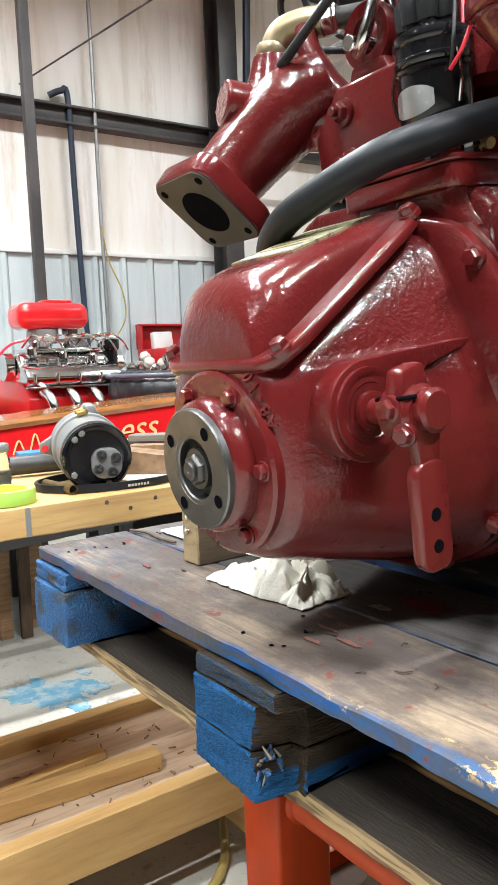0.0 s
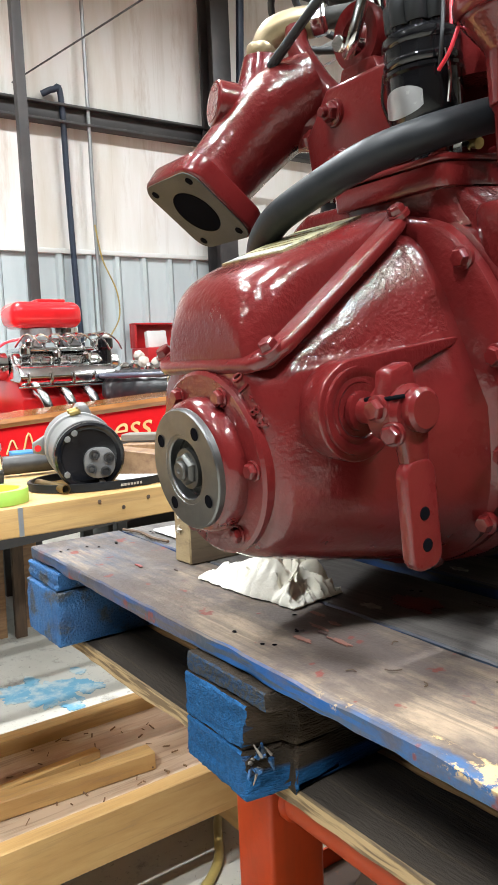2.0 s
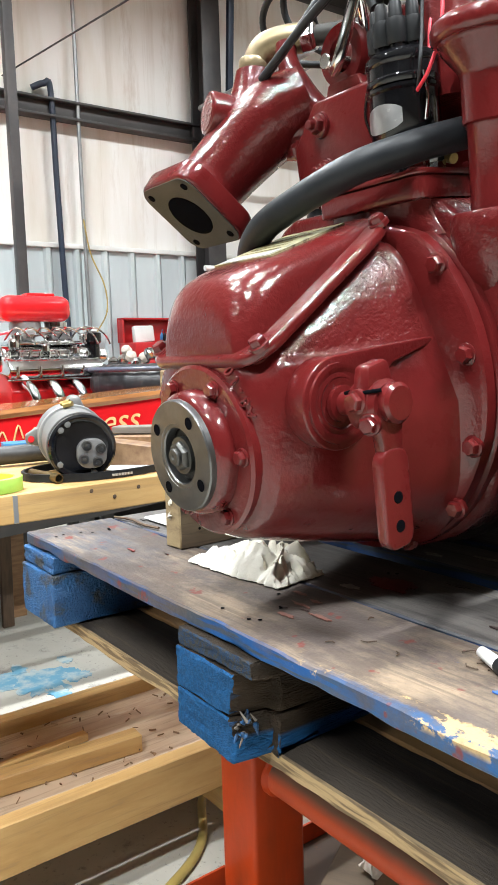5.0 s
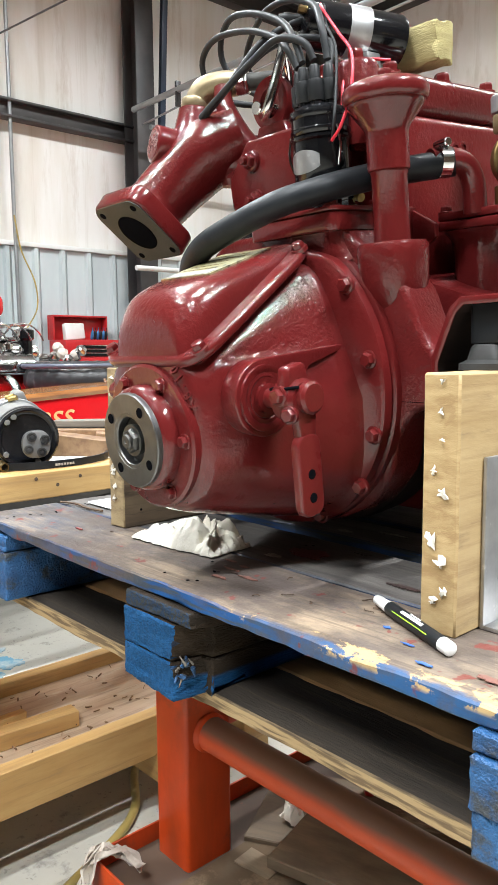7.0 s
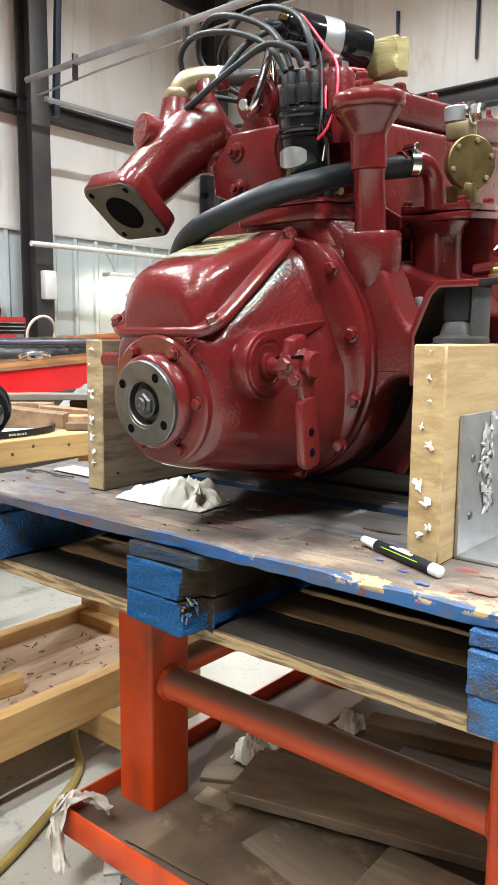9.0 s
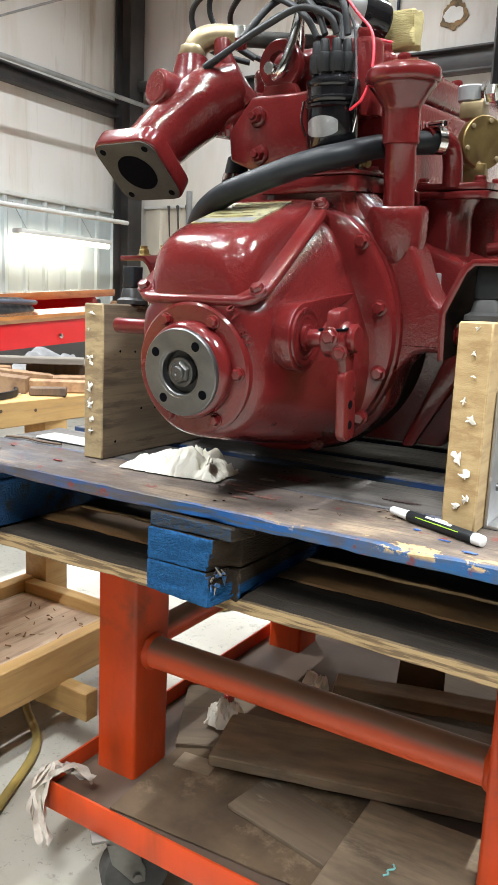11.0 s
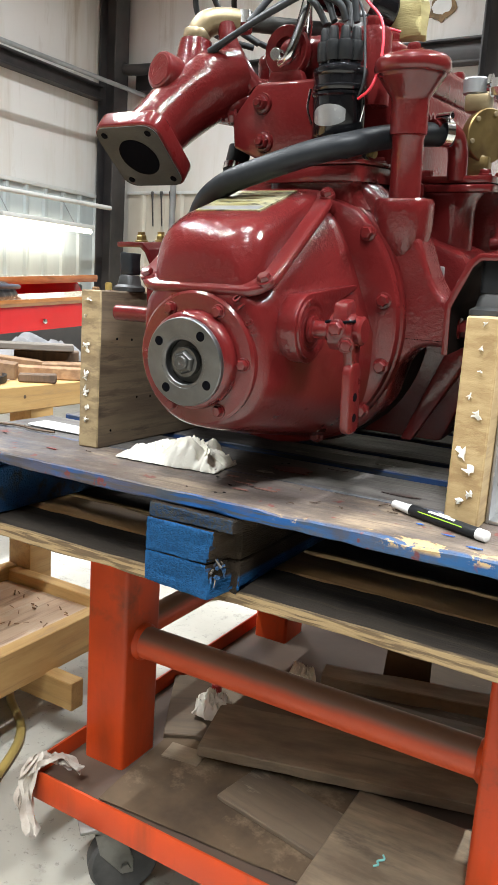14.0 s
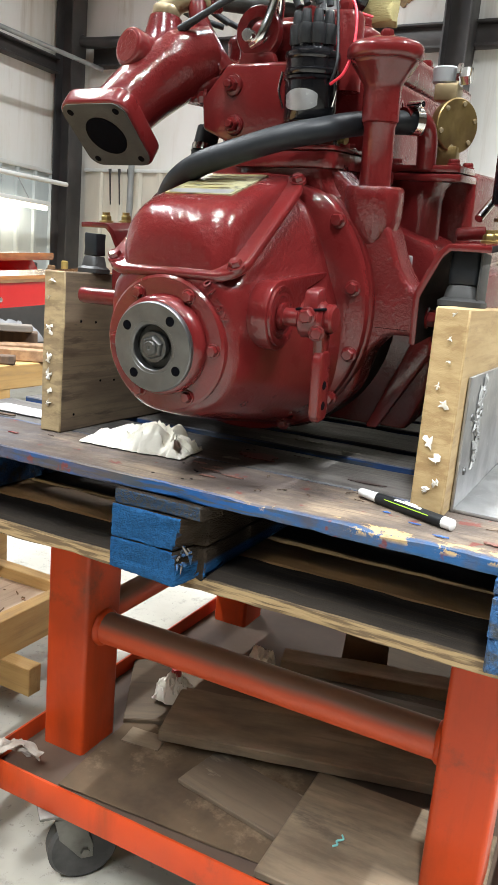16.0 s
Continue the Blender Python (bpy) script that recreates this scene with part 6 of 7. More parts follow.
for k, (x, y, h, w) in enumerate(((-2.46, 0.42, 0.9, 0.07), (-2.44, 0.53, 0.88, 0.05), (-2.40, 0.60, 0.86, 0.045), (-2.50, 0.68, 0.9, 0.06), (-2.50, 0.33, 0.92, 0.06), (-2.42, 0.22, 0.80, 0.07), (-2.44, 0.10, 0.78, 0.08), (-2.46, -0.02, 0.80, 0.07), (-2.40, -0.12, 0.78, 0.06))):
    solid("leaning_board", board((-0.012, -w / 2, 0), (0.012, w / 2, h), seed=k + 30, wear=0.002, cuts=(2, 3, 12)), DARK_WOOD if k % 2 == 0 else BROWN_BLOCK, "rough dark board stood on end behind the bench", "board", pose(x, y, FLOOR + 0.001, 0, 3), group="boards on end")

# ---- things on the bench ----
def starter_motor():
    t = thing("generator", pose(-0.800, 0.262, 0.031) @ Matrix.Scale(1.10, 4), "grey alloy and black marine generator lying on its side", "generator")
    a, b = Vector((-0.097, 0.010, 0.067)), Vector((0.075, -0.035, 0.055))
    m = along(a, b)
    ln = (b - a).length
    part("body", lathe([(0.030, 0.0), (0.046, 0.004), (0.056, 0.012), (0.059, 0.020), (0.059, 0.052), (0.056, 0.054), (0.056, ln - 0.034), (0.058, ln - 0.032), (0.058, ln - 0.020)], m, 44), ALU_DULL, t)
    part("end_cover", lathe([(0.0565, ln - 0.0195), (0.0565, ln - 0.004), (0.053, ln), (0.046, ln - 0.003), (0.044, ln - 0.006), (0.002, ln - 0.006)], m, 44), BLACK_PLASTIC, t, "black end cover")
    part("terminal_block", prism(rounded(0.050, 0.050, 0.020, 5, 0.014, -0.010), ln - 0.006, ln + 0.005, "xy", 0.002), ALU_DULL, t, m=m)
    for i in (-1, 1):
        for j in (-1, 1):
            part("terminal", lathe([(0.0088, 0.0), (0.0088, 0.004), (0.0066, 0.0045), (0.0062, 0.002), (0.0035, 0.002), (0.0032, 0.005), (0.001, 0.0055)], m @ Matrix.Translation((0.014 + i * 0.0115 + j * 0.003, -0.010 + j * 0.0115 - i * 0.003, ln + 0.0045)), 18), STEEL, t)
    for k, ang in enumerate((120, 138, 215, 292)):
        p = m @ Vector((0.047 * math.cos(radians(ang)), 0.047 * math.sin(radians(ang)), ln - 0.006))
        part("screw", hexbolt(p, b - a, 0.006, 0.006, False), ALU_DULL, t)
    part("band", lathe([(0.0598, 0.060), (0.0602, 0.061), (0.0602, 0.074), (0.0598, 0.075)], m, 44), GALV, t)
    for w in (0.05, 0.078):
        p = m @ Vector((-0.015, 0.060, w))
        part("brass_screw", rod(p, p + Vector((0.012, 0.012, 0.004)), 0.005, segs=10), ZINC, t)
    part("ear", prism([(-0.052, 0.02), (-0.078, 0.004), (-0.078, -0.012), (-0.05, -0.02)], 0.016, 0.030, "xy", 0.003), ALU_DULL, t, m=m)
    part("ear", prism([(-0.01, 0.052), (0.004, 0.072), (0.018, 0.072), (0.028, 0.050)], 0.010, 0.050, "xy", 0.003), ALU_DULL, t, m=m)
    part("dust_plug", lathe([(0.006, 0.0), (0.006, 0.002)], m @ Matrix.Translation((-0.069, -0.004, 0.030)), 14), SCOOP_RED, t, "small red plug")


starter_motor()
belt = thing("drive_belt", pose(-0.80, 0.29, 0.0305), "black ribbed drive belt looped on the bench", "belt")
loop = [(0.088 * math.cos(a) * 1.15 + 0.0, 0.150 * math.sin(a), 0.008 + 0.006 * math.sin(2 * a)) for a in np.linspace(0, 2 * math.pi, 25)[:-1]]
bm = bmesh.new()
rings = []
for i, (x, y, z) in enumerate(loop):
    o = Vector((x, y, 0)).normalized()
    rings.append([bm.verts.new(Vector((x, y, 0)) + o * a + Vector((0, 0, b))) for a, b in ((-0.003, 0.001), (0.003, 0.001), (0.003, 0.015), (-0.003, 0.015))])
for i in range(len(rings)):
    a, b = rings[i], rings[(i + 1) % len(rings)]
    for k in range(4):
        bm.faces.new((a[k], a[(k + 1) % 4], b[(k + 1) % 4], b[k]))
part("loop", bm, RUBBER, belt)
for k in range(7):
    part("label_bar", box((0.0, -0.0022, 0.005), (0.0008, 0.0022, 0.0095)), SPOT_PALE, belt, m=Matrix.Translation((0.1035, -0.018 + 0.0062 * k, 0.0)) @ pose(0, 0, 0, 0, 0, 2.5 * k - 7))
tape = thing("masking_tape", pose(-0.735, 0.058, 0.0305), "lime green masking tape roll lying flat", "tape")
part("roll", lathe([(0.040, 0.0), (0.052, 0.0), (0.0525, 0.001), (0.0525, 0.023), (0.052, 0.024), (0.040, 0.024), (0.040, 0.0)], None, 44, caps=False), GREEN, tape)
part("core", lathe([(0.0375, 0.0), (0.0395, 0.0), (0.0395, 0.0235), (0.0375, 0.0235), (0.0375, 0.0)], None, 40, caps=False), YELLOW_CARD, tape, "yellow card core")
jar = thing("glass_jar", pose(-0.811, 0.071, 0.0305), "small clear jar with a grey lid", "jar")
part("glass", lathe([(0.022, 0.0), (0.0245, 0.003), (0.0245, 0.066), (0.021, 0.073), (0.0205, 0.079)], None, 30), GLASS, jar)
part("lid", lathe([(0.0225, 0.0795), (0.0235, 0.081), (0.0235, 0.092), (0.022, 0.094)], None, 30), GALV, jar)
part("contents", lathe([(0.019, 0.004), (0.0215, 0.006), (0.0215, 0.040), (0.017, 0.043)], None, 24), ALU_DULL, jar)
solid("copper_pipe", lathe([(0.0085, 0.0), (0.0085, 0.11), (0.007, 0.11), (0.007, 0.0), (0.0085, 0.0)], along((-0.83, 0.165, 0.0395), (-0.715, 0.176, 0.0395)), 20, caps=False), BRASS, "short cut piece of brown copper pipe", "pipe")
carton = thing("blue_carton", pose(-1.22, 0.30, 0.0305, 0, 0, -10), "slim blue carton with faint lettering", "carton")
part("carton_body", box((-0.03, -0.058, 0.0), (0.03, 0.058, 0.030), 0.0015), BOX_BLUE, carton)
for k in range(4):
    part("print_bar", box((0.0301, -0.037 + 0.017 * k, 0.009), (0.0307, -0.025 + 0.017 * k, 0.021)), SPOT_PALE, carton)
solid("grey_cable_sleeve", tube([(-1.05, 0.12, 0.052), (-1.02, 0.22, 0.055), (-1.03, 0.36, 0.052)], 0.020, 16), RUBBER_MOUNT, "thick grey rubber sleeve on the bench", "sleeve")
solid("white_paper_sheet", prism([(-0.07, -0.06), (0.08, -0.055), (0.075, 0.06), (-0.06, 0.065)], 0, 0.0008, "xy"), TRIM_WHITE, "white paper sheet under the belt", "paper", pose(-0.82, 0.365, 0.0308, 0, 0, 12))
BLOCKS = [((-0.835, 0.415), (0.17, 0.058, 0.052), 40, 0.0305), ((-0.835, 0.520), (0.13, 0.055, 0.048), 58, 0.0305), ((-0.930, 0.470), (0.14, 0.05, 0.050), 46, 0.0305), ((-0.705, 0.468), (0.078, 0.030, 0.018), 41, 0.0305), ((-0.735, 0.540), (0.17, 0.042, 0.026), 38, 0.0305), ((-0.850, 0.640), (0.15, 0.06, 0.050), 42, 0.0305), ((-0.895, 0.545), (0.32, 0.05, 0.016), 44, 0.0835), ((-0.745, 0.620), (0.15, 0.05, 0.030), 52, 0.0305)]
for k, ((x, y), (a, b, c), turn, z) in enumerate(BLOCKS):
    bmb = board((-a / 2, -b / 2, 0), (a / 2, b / 2, c), seed=50 + k, wear=0.0012, cuts=(6, 3, 3))
    if k in (0, 1):
        for v in bmb.verts:
            v.co.z *= 1.0 - 0.35 * (v.co.x / a + 0.5)
    solid("wood_block", bmb, GREY_WOOD if k == 6 else DARK_WOOD if k in (5, 3) else BROWN_BLOCK, "brown hardwood offcut block on the bench", "wood block", pose(x, y, z, 0, 0, turn), group="offcut blocks")
solid("folded_cloth", crumpled(0.24, 0.14, 0.075, 4.4, 30, 2.6), CLOTH, "crumpled pale grey cloth behind the offcuts", "cloth", pose(-0.98, 0.74, 0.0305, 0, 0, 30))

# ---- floor clutter ----
solid("air_hose", tube([(-0.45, -0.35, FLOOR + 0.011), (-0.56, 0.08, FLOOR + 0.011), (-0.64, 0.29, FLOOR + 0.011), (-0.73, 0.45, FLOOR + 0.011), (-0.90, 0.57, FLOOR + 0.011), (-1.10, 0.80, FLOOR + 0.011), (-1.05, 1.05, FLOOR + 0.011), (-0.90, 1.28, FLOOR + 0.011), (-0.60, 1.75, FLOOR + 0.011)], 0.0105, 12), YELLOW_HOSE, "yellow rubber air hose lying on the floor", "hose")
paint = thing("floor_paint_spill", pose(-1.80, 0.50, FLOOR + 0.0005), "dried blue paint spill on the concrete", "paint spill")
for k, (x, y, rx, ry) in enumerate(((0.0, 0.0, 0.16, 0.12), (-0.08, -0.10, 0.10, 0.07), (0.02, 0.12, 0.07, 0.06), (0.12, 0.02, 0.06, 0.05), (-0.12, 0.14, 0.05, 0.03), (-0.14, -0.02, 0.06, 0.04))):
    part("spill", blob(80 + k, rx, ry, 0.0012 + 0.0002 * k, 64, 0.4), PAINT_BLUE_FLOOR, paint, m=Matrix.Translation((x, y, 0)))

# ---- things on the pallet ----


def wadded(w, d, seed):
    """A loosely wadded sheet: long soft folds with sharp crests, some of them leaning over."""
    n, k = 96, 56
    bm = bmesh.new()
    rows = []
    for i in range(n + 1):
        row = []
        for j in range(k + 1):
            a, b = i / n * 2 - 1, j / k * 2 - 1
            q = Vector((a * 1.5 + seed, b * 1.1, seed))
            bend = noise.noise_vector(q * 0.7)
            run = a * 2.3 + 0.8 * b + 1.5 * bend.x
            crest = abs(math.sin(run * 2.6)) ** 1.4
            small = abs(noise.noise(q * 2.6))
            rim = max(0.0, 1 - max(abs(a), abs(b)) ** 5)
            mound = 0.42 + 0.42 * math.exp(-((a - 0.30) / 0.45) ** 2)
            crease = 1 - abs(noise.noise(q * 3.3 + Vector((7, 1, 2)))) * 2
            tiny = 1 - abs(noise.noise(q * 8.0 + Vector((1, 9, 4)))) * 2
            z = 0.002 + 0.85 * rim * mound * (0.022 * crest + 0.010 * small + 0.012 * crease + 0.0035 * tiny + 0.010 * (0.5 + bend.z)) + rim * 0.007 * crease
            lean = 0.009 * math.cos(run * 2.6) * rim
            row.append(bm.verts.new((a * w / 2 * (0.90 + 0.16 * bend.y) + lean + 0.003 * crease, b * d / 2 * (0.86 + 0.24 * bend.x) + 0.008 * bend.z + 0.004 * crease * (1 if j % 2 else 0.8), max(z, 0.0016))))
        rows.append(row)
    for i in range(n):
        for j in range(k):
            bm.faces.new((rows[i][j], rows[i + 1][j], rows[i + 1][j + 1], rows[i][j + 1]))
    back = bmesh.ops.extrude_face_region(bm, geom=bm.faces[:])
    for v in back["geom"]:
        if isinstance(v, bmesh.types.BMVert):
            v.co.z = max(v.co.z - 0.0012, 0.0002)
    return bm


towel = wadded(0.172, 0.094, 3.7)
solid("paper_towel", towel, PAPER, "crumpled white paper towel with yellow stains on the pallet", "paper towel", pose(-0.118, 0.166, 0.001, 0, 0, 4))
PA, PB = Vector((0.214, 0.149, 0.0070)), Vector((0.340, 0.090, 0.0070))
marker = thing("marker_pen", Matrix.Translation(PA), "black marker pen with lime stripe and white caps", "marker")
pen = along((0, 0, 0), PB - PA)
ln = (PB - PA).length
part("barrel", lathe([(0.0066, 0.030), (0.0068, 0.031), (0.0068, ln - 0.014), (0.0065, ln - 0.013)], pen, 24), BLACK_MATTE, marker)
part("tip_cap", lathe([(0.0036, 0.0), (0.0050, 0.002), (0.0058, 0.024), (0.0065, 0.030)], pen, 18), WHITE_PLASTIC, marker, "white ribbed cap")
part("end_cap", lathe([(0.0065, ln - 0.013), (0.0067, ln - 0.012), (0.0064, ln - 0.001), (0.005, ln)], pen, 18), WHITE_PLASTIC, marker)
part("stripe", box((-0.0004, 0.0, 0.045), (0.0004, 0.0005, ln - 0.030), 0), LIME, marker, "lime green stripe", m=pen @ pose(0, 0, 0, 0, 0, 64) @ Matrix.Translation((0, 0.0067, 0)))
part("label_bar", box((-0.0022, 0.0, 0.058), (0.0010, 0.0006, 0.096), 0), WHITE_PLASTIC, marker, m=pen @ pose(0, 0, 0, 0, 0, 20) @ Matrix.Translation((0, 0.0067, 0)))
part("label_bar", box((0.0022, 0.0, 0.070), (0.0032, 0.0006, 0.088), 0), WHITE_PLASTIC, marker, m=pen @ pose(0, 0, 0, 0, 0, 20) @ Matrix.Translation((0, 0.0067, 0)))
solid("pale_strip", board((-0.46, 0.205, 0.0015), (-0.30, 0.250, 0.0055), seed=2, wear=0.0005, cuts=(6, 2, 1)), TRIM_WHITE, "thin pale offcut lying on the pallet", "offcut")
solid("dark_splinter", tube([(-0.50, 0.176, 0.003), (-0.46, 0.184, 0.004), (-0.42, 0.182, 0.003), (-0.38, 0.187, 0.003)], 0.0022, 6), DARK_WOOD, "thin dark wood splinter on the pallet", "splinter")
rng = random.Random(11)
curl_bm = None
for k in range(14):
    x, y = rng.uniform(0.06, 0.40), rng.uniform(0.08, 0.17)
    a = rng.uniform(0, 6)
    s = rng.uniform(0.008, 0.020)
    curl_bm = tube([(x, y, 0.0015), (x + s * 0.5 * math.cos(a), y + s * 0.5 * math.sin(a), 0.002), (x + s * math.cos(a + 0.6), y + s * math.sin(a + 0.6), 0.0015)], 0.0006, 5, 3, curl_bm)
solid("wood_shavings", curl_bm, DARK_WOOD, "fine dark shavings scattered over the deck", "shavings", kind="stuff")
# ---- things in the cart tray ----
TZ = -0.631


def plank(name, lo, hi, mat, label, m, cat="plank", seed=1.0, group=""):
    return solid(name, board(lo, hi, seed=seed, wear=0.0018, cuts=(14, 4, 2)), mat, label, cat, m, group)


plank("cardboard_sheet", (0.0, 0.0, 0), (0.42, 0.24, 0.004), CARD, "brown dusty cardboard sheet lying in the tray", pose(-0.272, 0.195, TZ + 0.001, 0, 0, 4), "cardboard", 2)
plank("plywood_sheet", (0.0, -0.115, 0), (0.21, 0.0, 0.010), DUST_PLY, "dark dusty plywood offcut lying on the cardboard", pose(-0.082, 0.422, TZ + 0.0055, 0, 0, -10), "plywood", 3)
plank("plywood_sheet", (0.0, 0.0, 0), (0.31, 0.275, 0.014), PALE_PLY, "pale dusty plywood sheet lying in the tray", pose(0.113, 0.178, TZ + 0.0163, 0, 0, 1), "plywood", 5)
plank("plywood_sheet", (-0.22, -0.12, 0), (0.22, 0.12, 0.012), DUST_PLY, "dusty plywood offcut lying in the tray", pose(-0.16, 0.62, TZ + 0.001, 0, 0, 30), "plywood", 4)
plank("plywood_sheet", (-0.16, -0.14, 0), (0.16, 0.14, 0.016), DUST_PLY, "dusty plywood offcut lying in the tray", pose(0.20, 0.88, TZ + 0.001, 0, 0, -8), "plywood", 5)
plank("timber_plank", (0.0, 0.0, 0), (0.60, 0.165, 0.021), PALE_PLY, "wide dusty timber plank resting on the plywood", pose(-0.180, 0.360, TZ + 0.0312, 0, 0, 15.8), "timber", 6)
plank("timber_strip", (0.0, 0.0, 0), (0.42, 0.060, 0.028), PALE_PLY, "split weathered timber strip in the tray", pose(-0.085, 0.690, TZ + 0.0535, 0, 0, 15), "timber", 7)
plank("timber_strip", (0.0, 0.0, 0), (0.36, 0.050, 0.022), GREY_WOOD, "weathered timber strip in the tray", pose(0.02, 0.620, TZ + 0.0535, 0, 0, 9), "timber", 8)
plank("plywood_scrap", (0.0, 0.0, 0), (0.075, 0.048, 0.003), PALE_PLY, "small pale plywood scrap on the cardboard", pose(-0.255, 0.352, TZ + 0.0058, 0, 0, 8), "plywood", 9)
solid("cardboard_flap", prism([(-0.055, 0), (0.055, 0), (0.048, 0.12), (-0.05, 0.13)], 0, 0.005, "xz", 0.001), CARD, "upright torn cardboard flap in the tray", "cardboard", pose(0.05, 0.865, TZ + 0.001, 12, 0, 24))
solid("plastic_bag", roughen(crumpled(0.085, 0.07, 0.06, 7.7, 30), 0.004, 40), PAPER, "crumpled clear plastic bag in the tray", "plastic bag", pose(-0.245, 0.515, TZ + 0.014))
solid("paper_towel", crumpled(0.06, 0.05, 0.05, 9.1, 30), PAPER, "small crumpled paper towel in the tray", "paper towel", pose(-0.160, 0.755, TZ + 0.0135))
for k, (x, y) in enumerate(((-0.29, 0.60), (-0.22, 0.68))):
    solid("red_cap", lathe([(0.011, 0.0), (0.012, 0.002), (0.011, 0.020), (0.008, 0.022)], pose(x, y, TZ + 0.0135), 16), TOOL_RED, "small red plastic cap in the tray", "cap")


solid("teal_thread", tube([(0.196, 0.285, TZ + 0.0320), (0.202, 0.291, TZ + 0.0332), (0.198, 0.299, TZ + 0.0322), (0.206, 0.306, TZ + 0.0336), (0.201, 0.316, TZ + 0.0322)], 0.0016, 6), TEAL, "frayed teal thread on the plywood", "thread")
solid("paper_scrap", crumpled(0.07, 0.05, 0.018, 4.4, 18), PAPER, "torn white paper scrap on the floor", "paper", pose(-0.50, 0.42, FLOOR + 0.001, 0, 0, 20))


def hanging_rag():
    """A strip of cloth that lies in the tray, goes over its rail and hangs outside."""
    run = [(0.040, 0.050, -0.012), (0.022, 0.036, 0.004), (0.004, 0.018, 0.011), (-0.008, -0.004, 0.006), (-0.016, -0.014, -0.030), (-0.008, -0.020, -0.068), (0.012, -0.024, -0.098)]
    c = spline(run, 7)
    bm = bmesh.new()
    rows = []
    for i, p in enumerate(c):
        row = []
        for j in range(15):
            s = j / 14 - 0.5
            w = 0.034 + 0.016 * noise.noise(Vector((i * 0.12, 3.0, 0)))
            f = noise.noise_vector(Vector((i * 0.16, j * 0.55, 1.3)))
            row.append(bm.verts.new(p + Vector((w * s, 0.0, 0.0)) + f * 0.012 + Vector((0, -0.007 * math.cos(j * 1.35), 0.006 * math.sin(j * 1.1)))))
        rows.append(row)
    for a, b in zip(rows, rows[1:]):
        for j in range(14):
            bm.faces.new((a[j], a[j + 1], b[j + 1], b[j]))
    g = bmesh.ops.extrude_face_region(bm, geom=bm.faces[:])
    for v in g["geom"]:
        if isinstance(v, bmesh.types.BMVert):
            v.co += Vector((0, 0.0012, 0.0012))
    return bm


solid("shop_rag", hanging_rag(), RAG, "dirty off-white rag draped over the tray rail", "rag", pose(-0.376, 0.157, -0.590))

# ---- boat behind the bench ----
boat = thing("boat", pose(0, 0, FLOOR), "red runabout boat with varnished wood rails and gold script", "boat")


def sheer(y):
    return 0.0385 + 0.063 * y - FLOOR


def hull_x(y):
    return -1.90 - 0.02 * (y - 1.2) ** 2


ys = np.linspace(-2.2, 3.6, 30)


def hull():
    secs = []
    for y in ys:
        t, x = sheer(y), hull_x(y)
        secs.append([(x, y, t), (x + 0.02, y, t - 0.10), (x + 0.01, y, t - 0.25), (x - 0.10, y, t - 0.42), (x - 0.75, y, t - 0.55), (x - 1.40, y, t - 0.42), (x - 1.51, y, t - 0.25), (x - 1.5, y, t), (x - 1.40, y, t - 0.13), (x - 0.10, y, t - 0.13)])
    return loft(secs)


shell = part("hull", hull(), BOAT_RED, boat)
shell.data.materials.append(GIRT)
for face in shell.data.polygons:
    if face.center.z < sheer(face.center.y) - 0.17:
        face.material_index = 1


def strip(x0, x1, z0, z1):
    secs = []
    for y in ys:
        x, t = hull_x(y), sheer(y)
        secs.append([(x + a, y, t + b) for a, b in ((x0, z0), (x1, z0), (x1 + 0.006, (z0 + z1) / 2), (x1, z1), (x0, z1))])
    return loft(secs)


part("gunwale", strip(-0.09, 0.012, 0.001, 0.030), MAHOGANY, boat, "varnished mahogany rail")
part("deck", strip(-0.30, -0.09, 0.004, 0.027), MAHOGANY, boat, "varnished mahogany deck")
part("stripe", strip(0.010, 0.0135, -0.118, -0.098), BLACK_MATTE, boat, "black stripe along the hull")
part("far_gunwale", strip(-1.5, -1.30, 0.001, 0.05), MAHOGANY, boat)


def cockpit():
    secs = []
    for y in np.linspace(0.55, 1.95, 30):
        k = math.sqrt(max(0.0, 1 - ((y - 1.25) / 0.71) ** 2))
        t = sheer(y) + 0.02
        secs.append([(-2.22 - 0.10 * math.cos(a), y, t + 0.002 + 0.115 * k ** 0.5 * max(math.sin(a), 0)) for a in np.linspace(0, math.pi, 12)])
    return loft(secs)


def ribbed_roll(r0, r1, z, n=46):
    run = [(r0 * math.cos(a), r1 * math.sin(a), z) for a in np.linspace(0, 2 * math.pi, n * 4 + 1)]
    return tube(run, 0.085, 12, 1, radii=[1.0, 0.985, 0.93, 0.985] * n + [1.0], smooth=False)


part("seat_roll", ribbed_roll(0.26, 0.35, 0.0, 34), VINYL_BLACK, boat, "black tufted vinyl cockpit roll", m=Matrix.Translation((-2.42, 1.48, sheer(1.4) + 0.022)))
part("coaming", tube([(-2.42 + 0.34 * math.cos(a), 1.48 + 0.43 * math.sin(a), sheer(1.4) + 0.085) for a in np.linspace(0, 2 * math.pi, 33)], 0.011, 10, 2), GREY_BLUE, boat, "blue-grey padded coaming")
part("steering_wheel", tube([(-2.60 + 0.02 * math.sin(a), 1.71 + 0.083 * math.cos(a), 0.25 - FLOOR + 0.085 * math.sin(a)) for a in np.linspace(0, 2 * math.pi, 25)], 0.0075, 10, 2), PEGBOARD, boat, "cream steering wheel")
part("cleat", tube([(-1.93, 1.13, sheer(1.1) + 0.05), (-1.93, 1.17, sheer(1.1) + 0.06), (-1.93, 1.23, sheer(1.1) + 0.06), (-1.93, 1.27, sheer(1.1) + 0.052)], 0.010, 10), CHROME, boat, "chrome deck cleat")
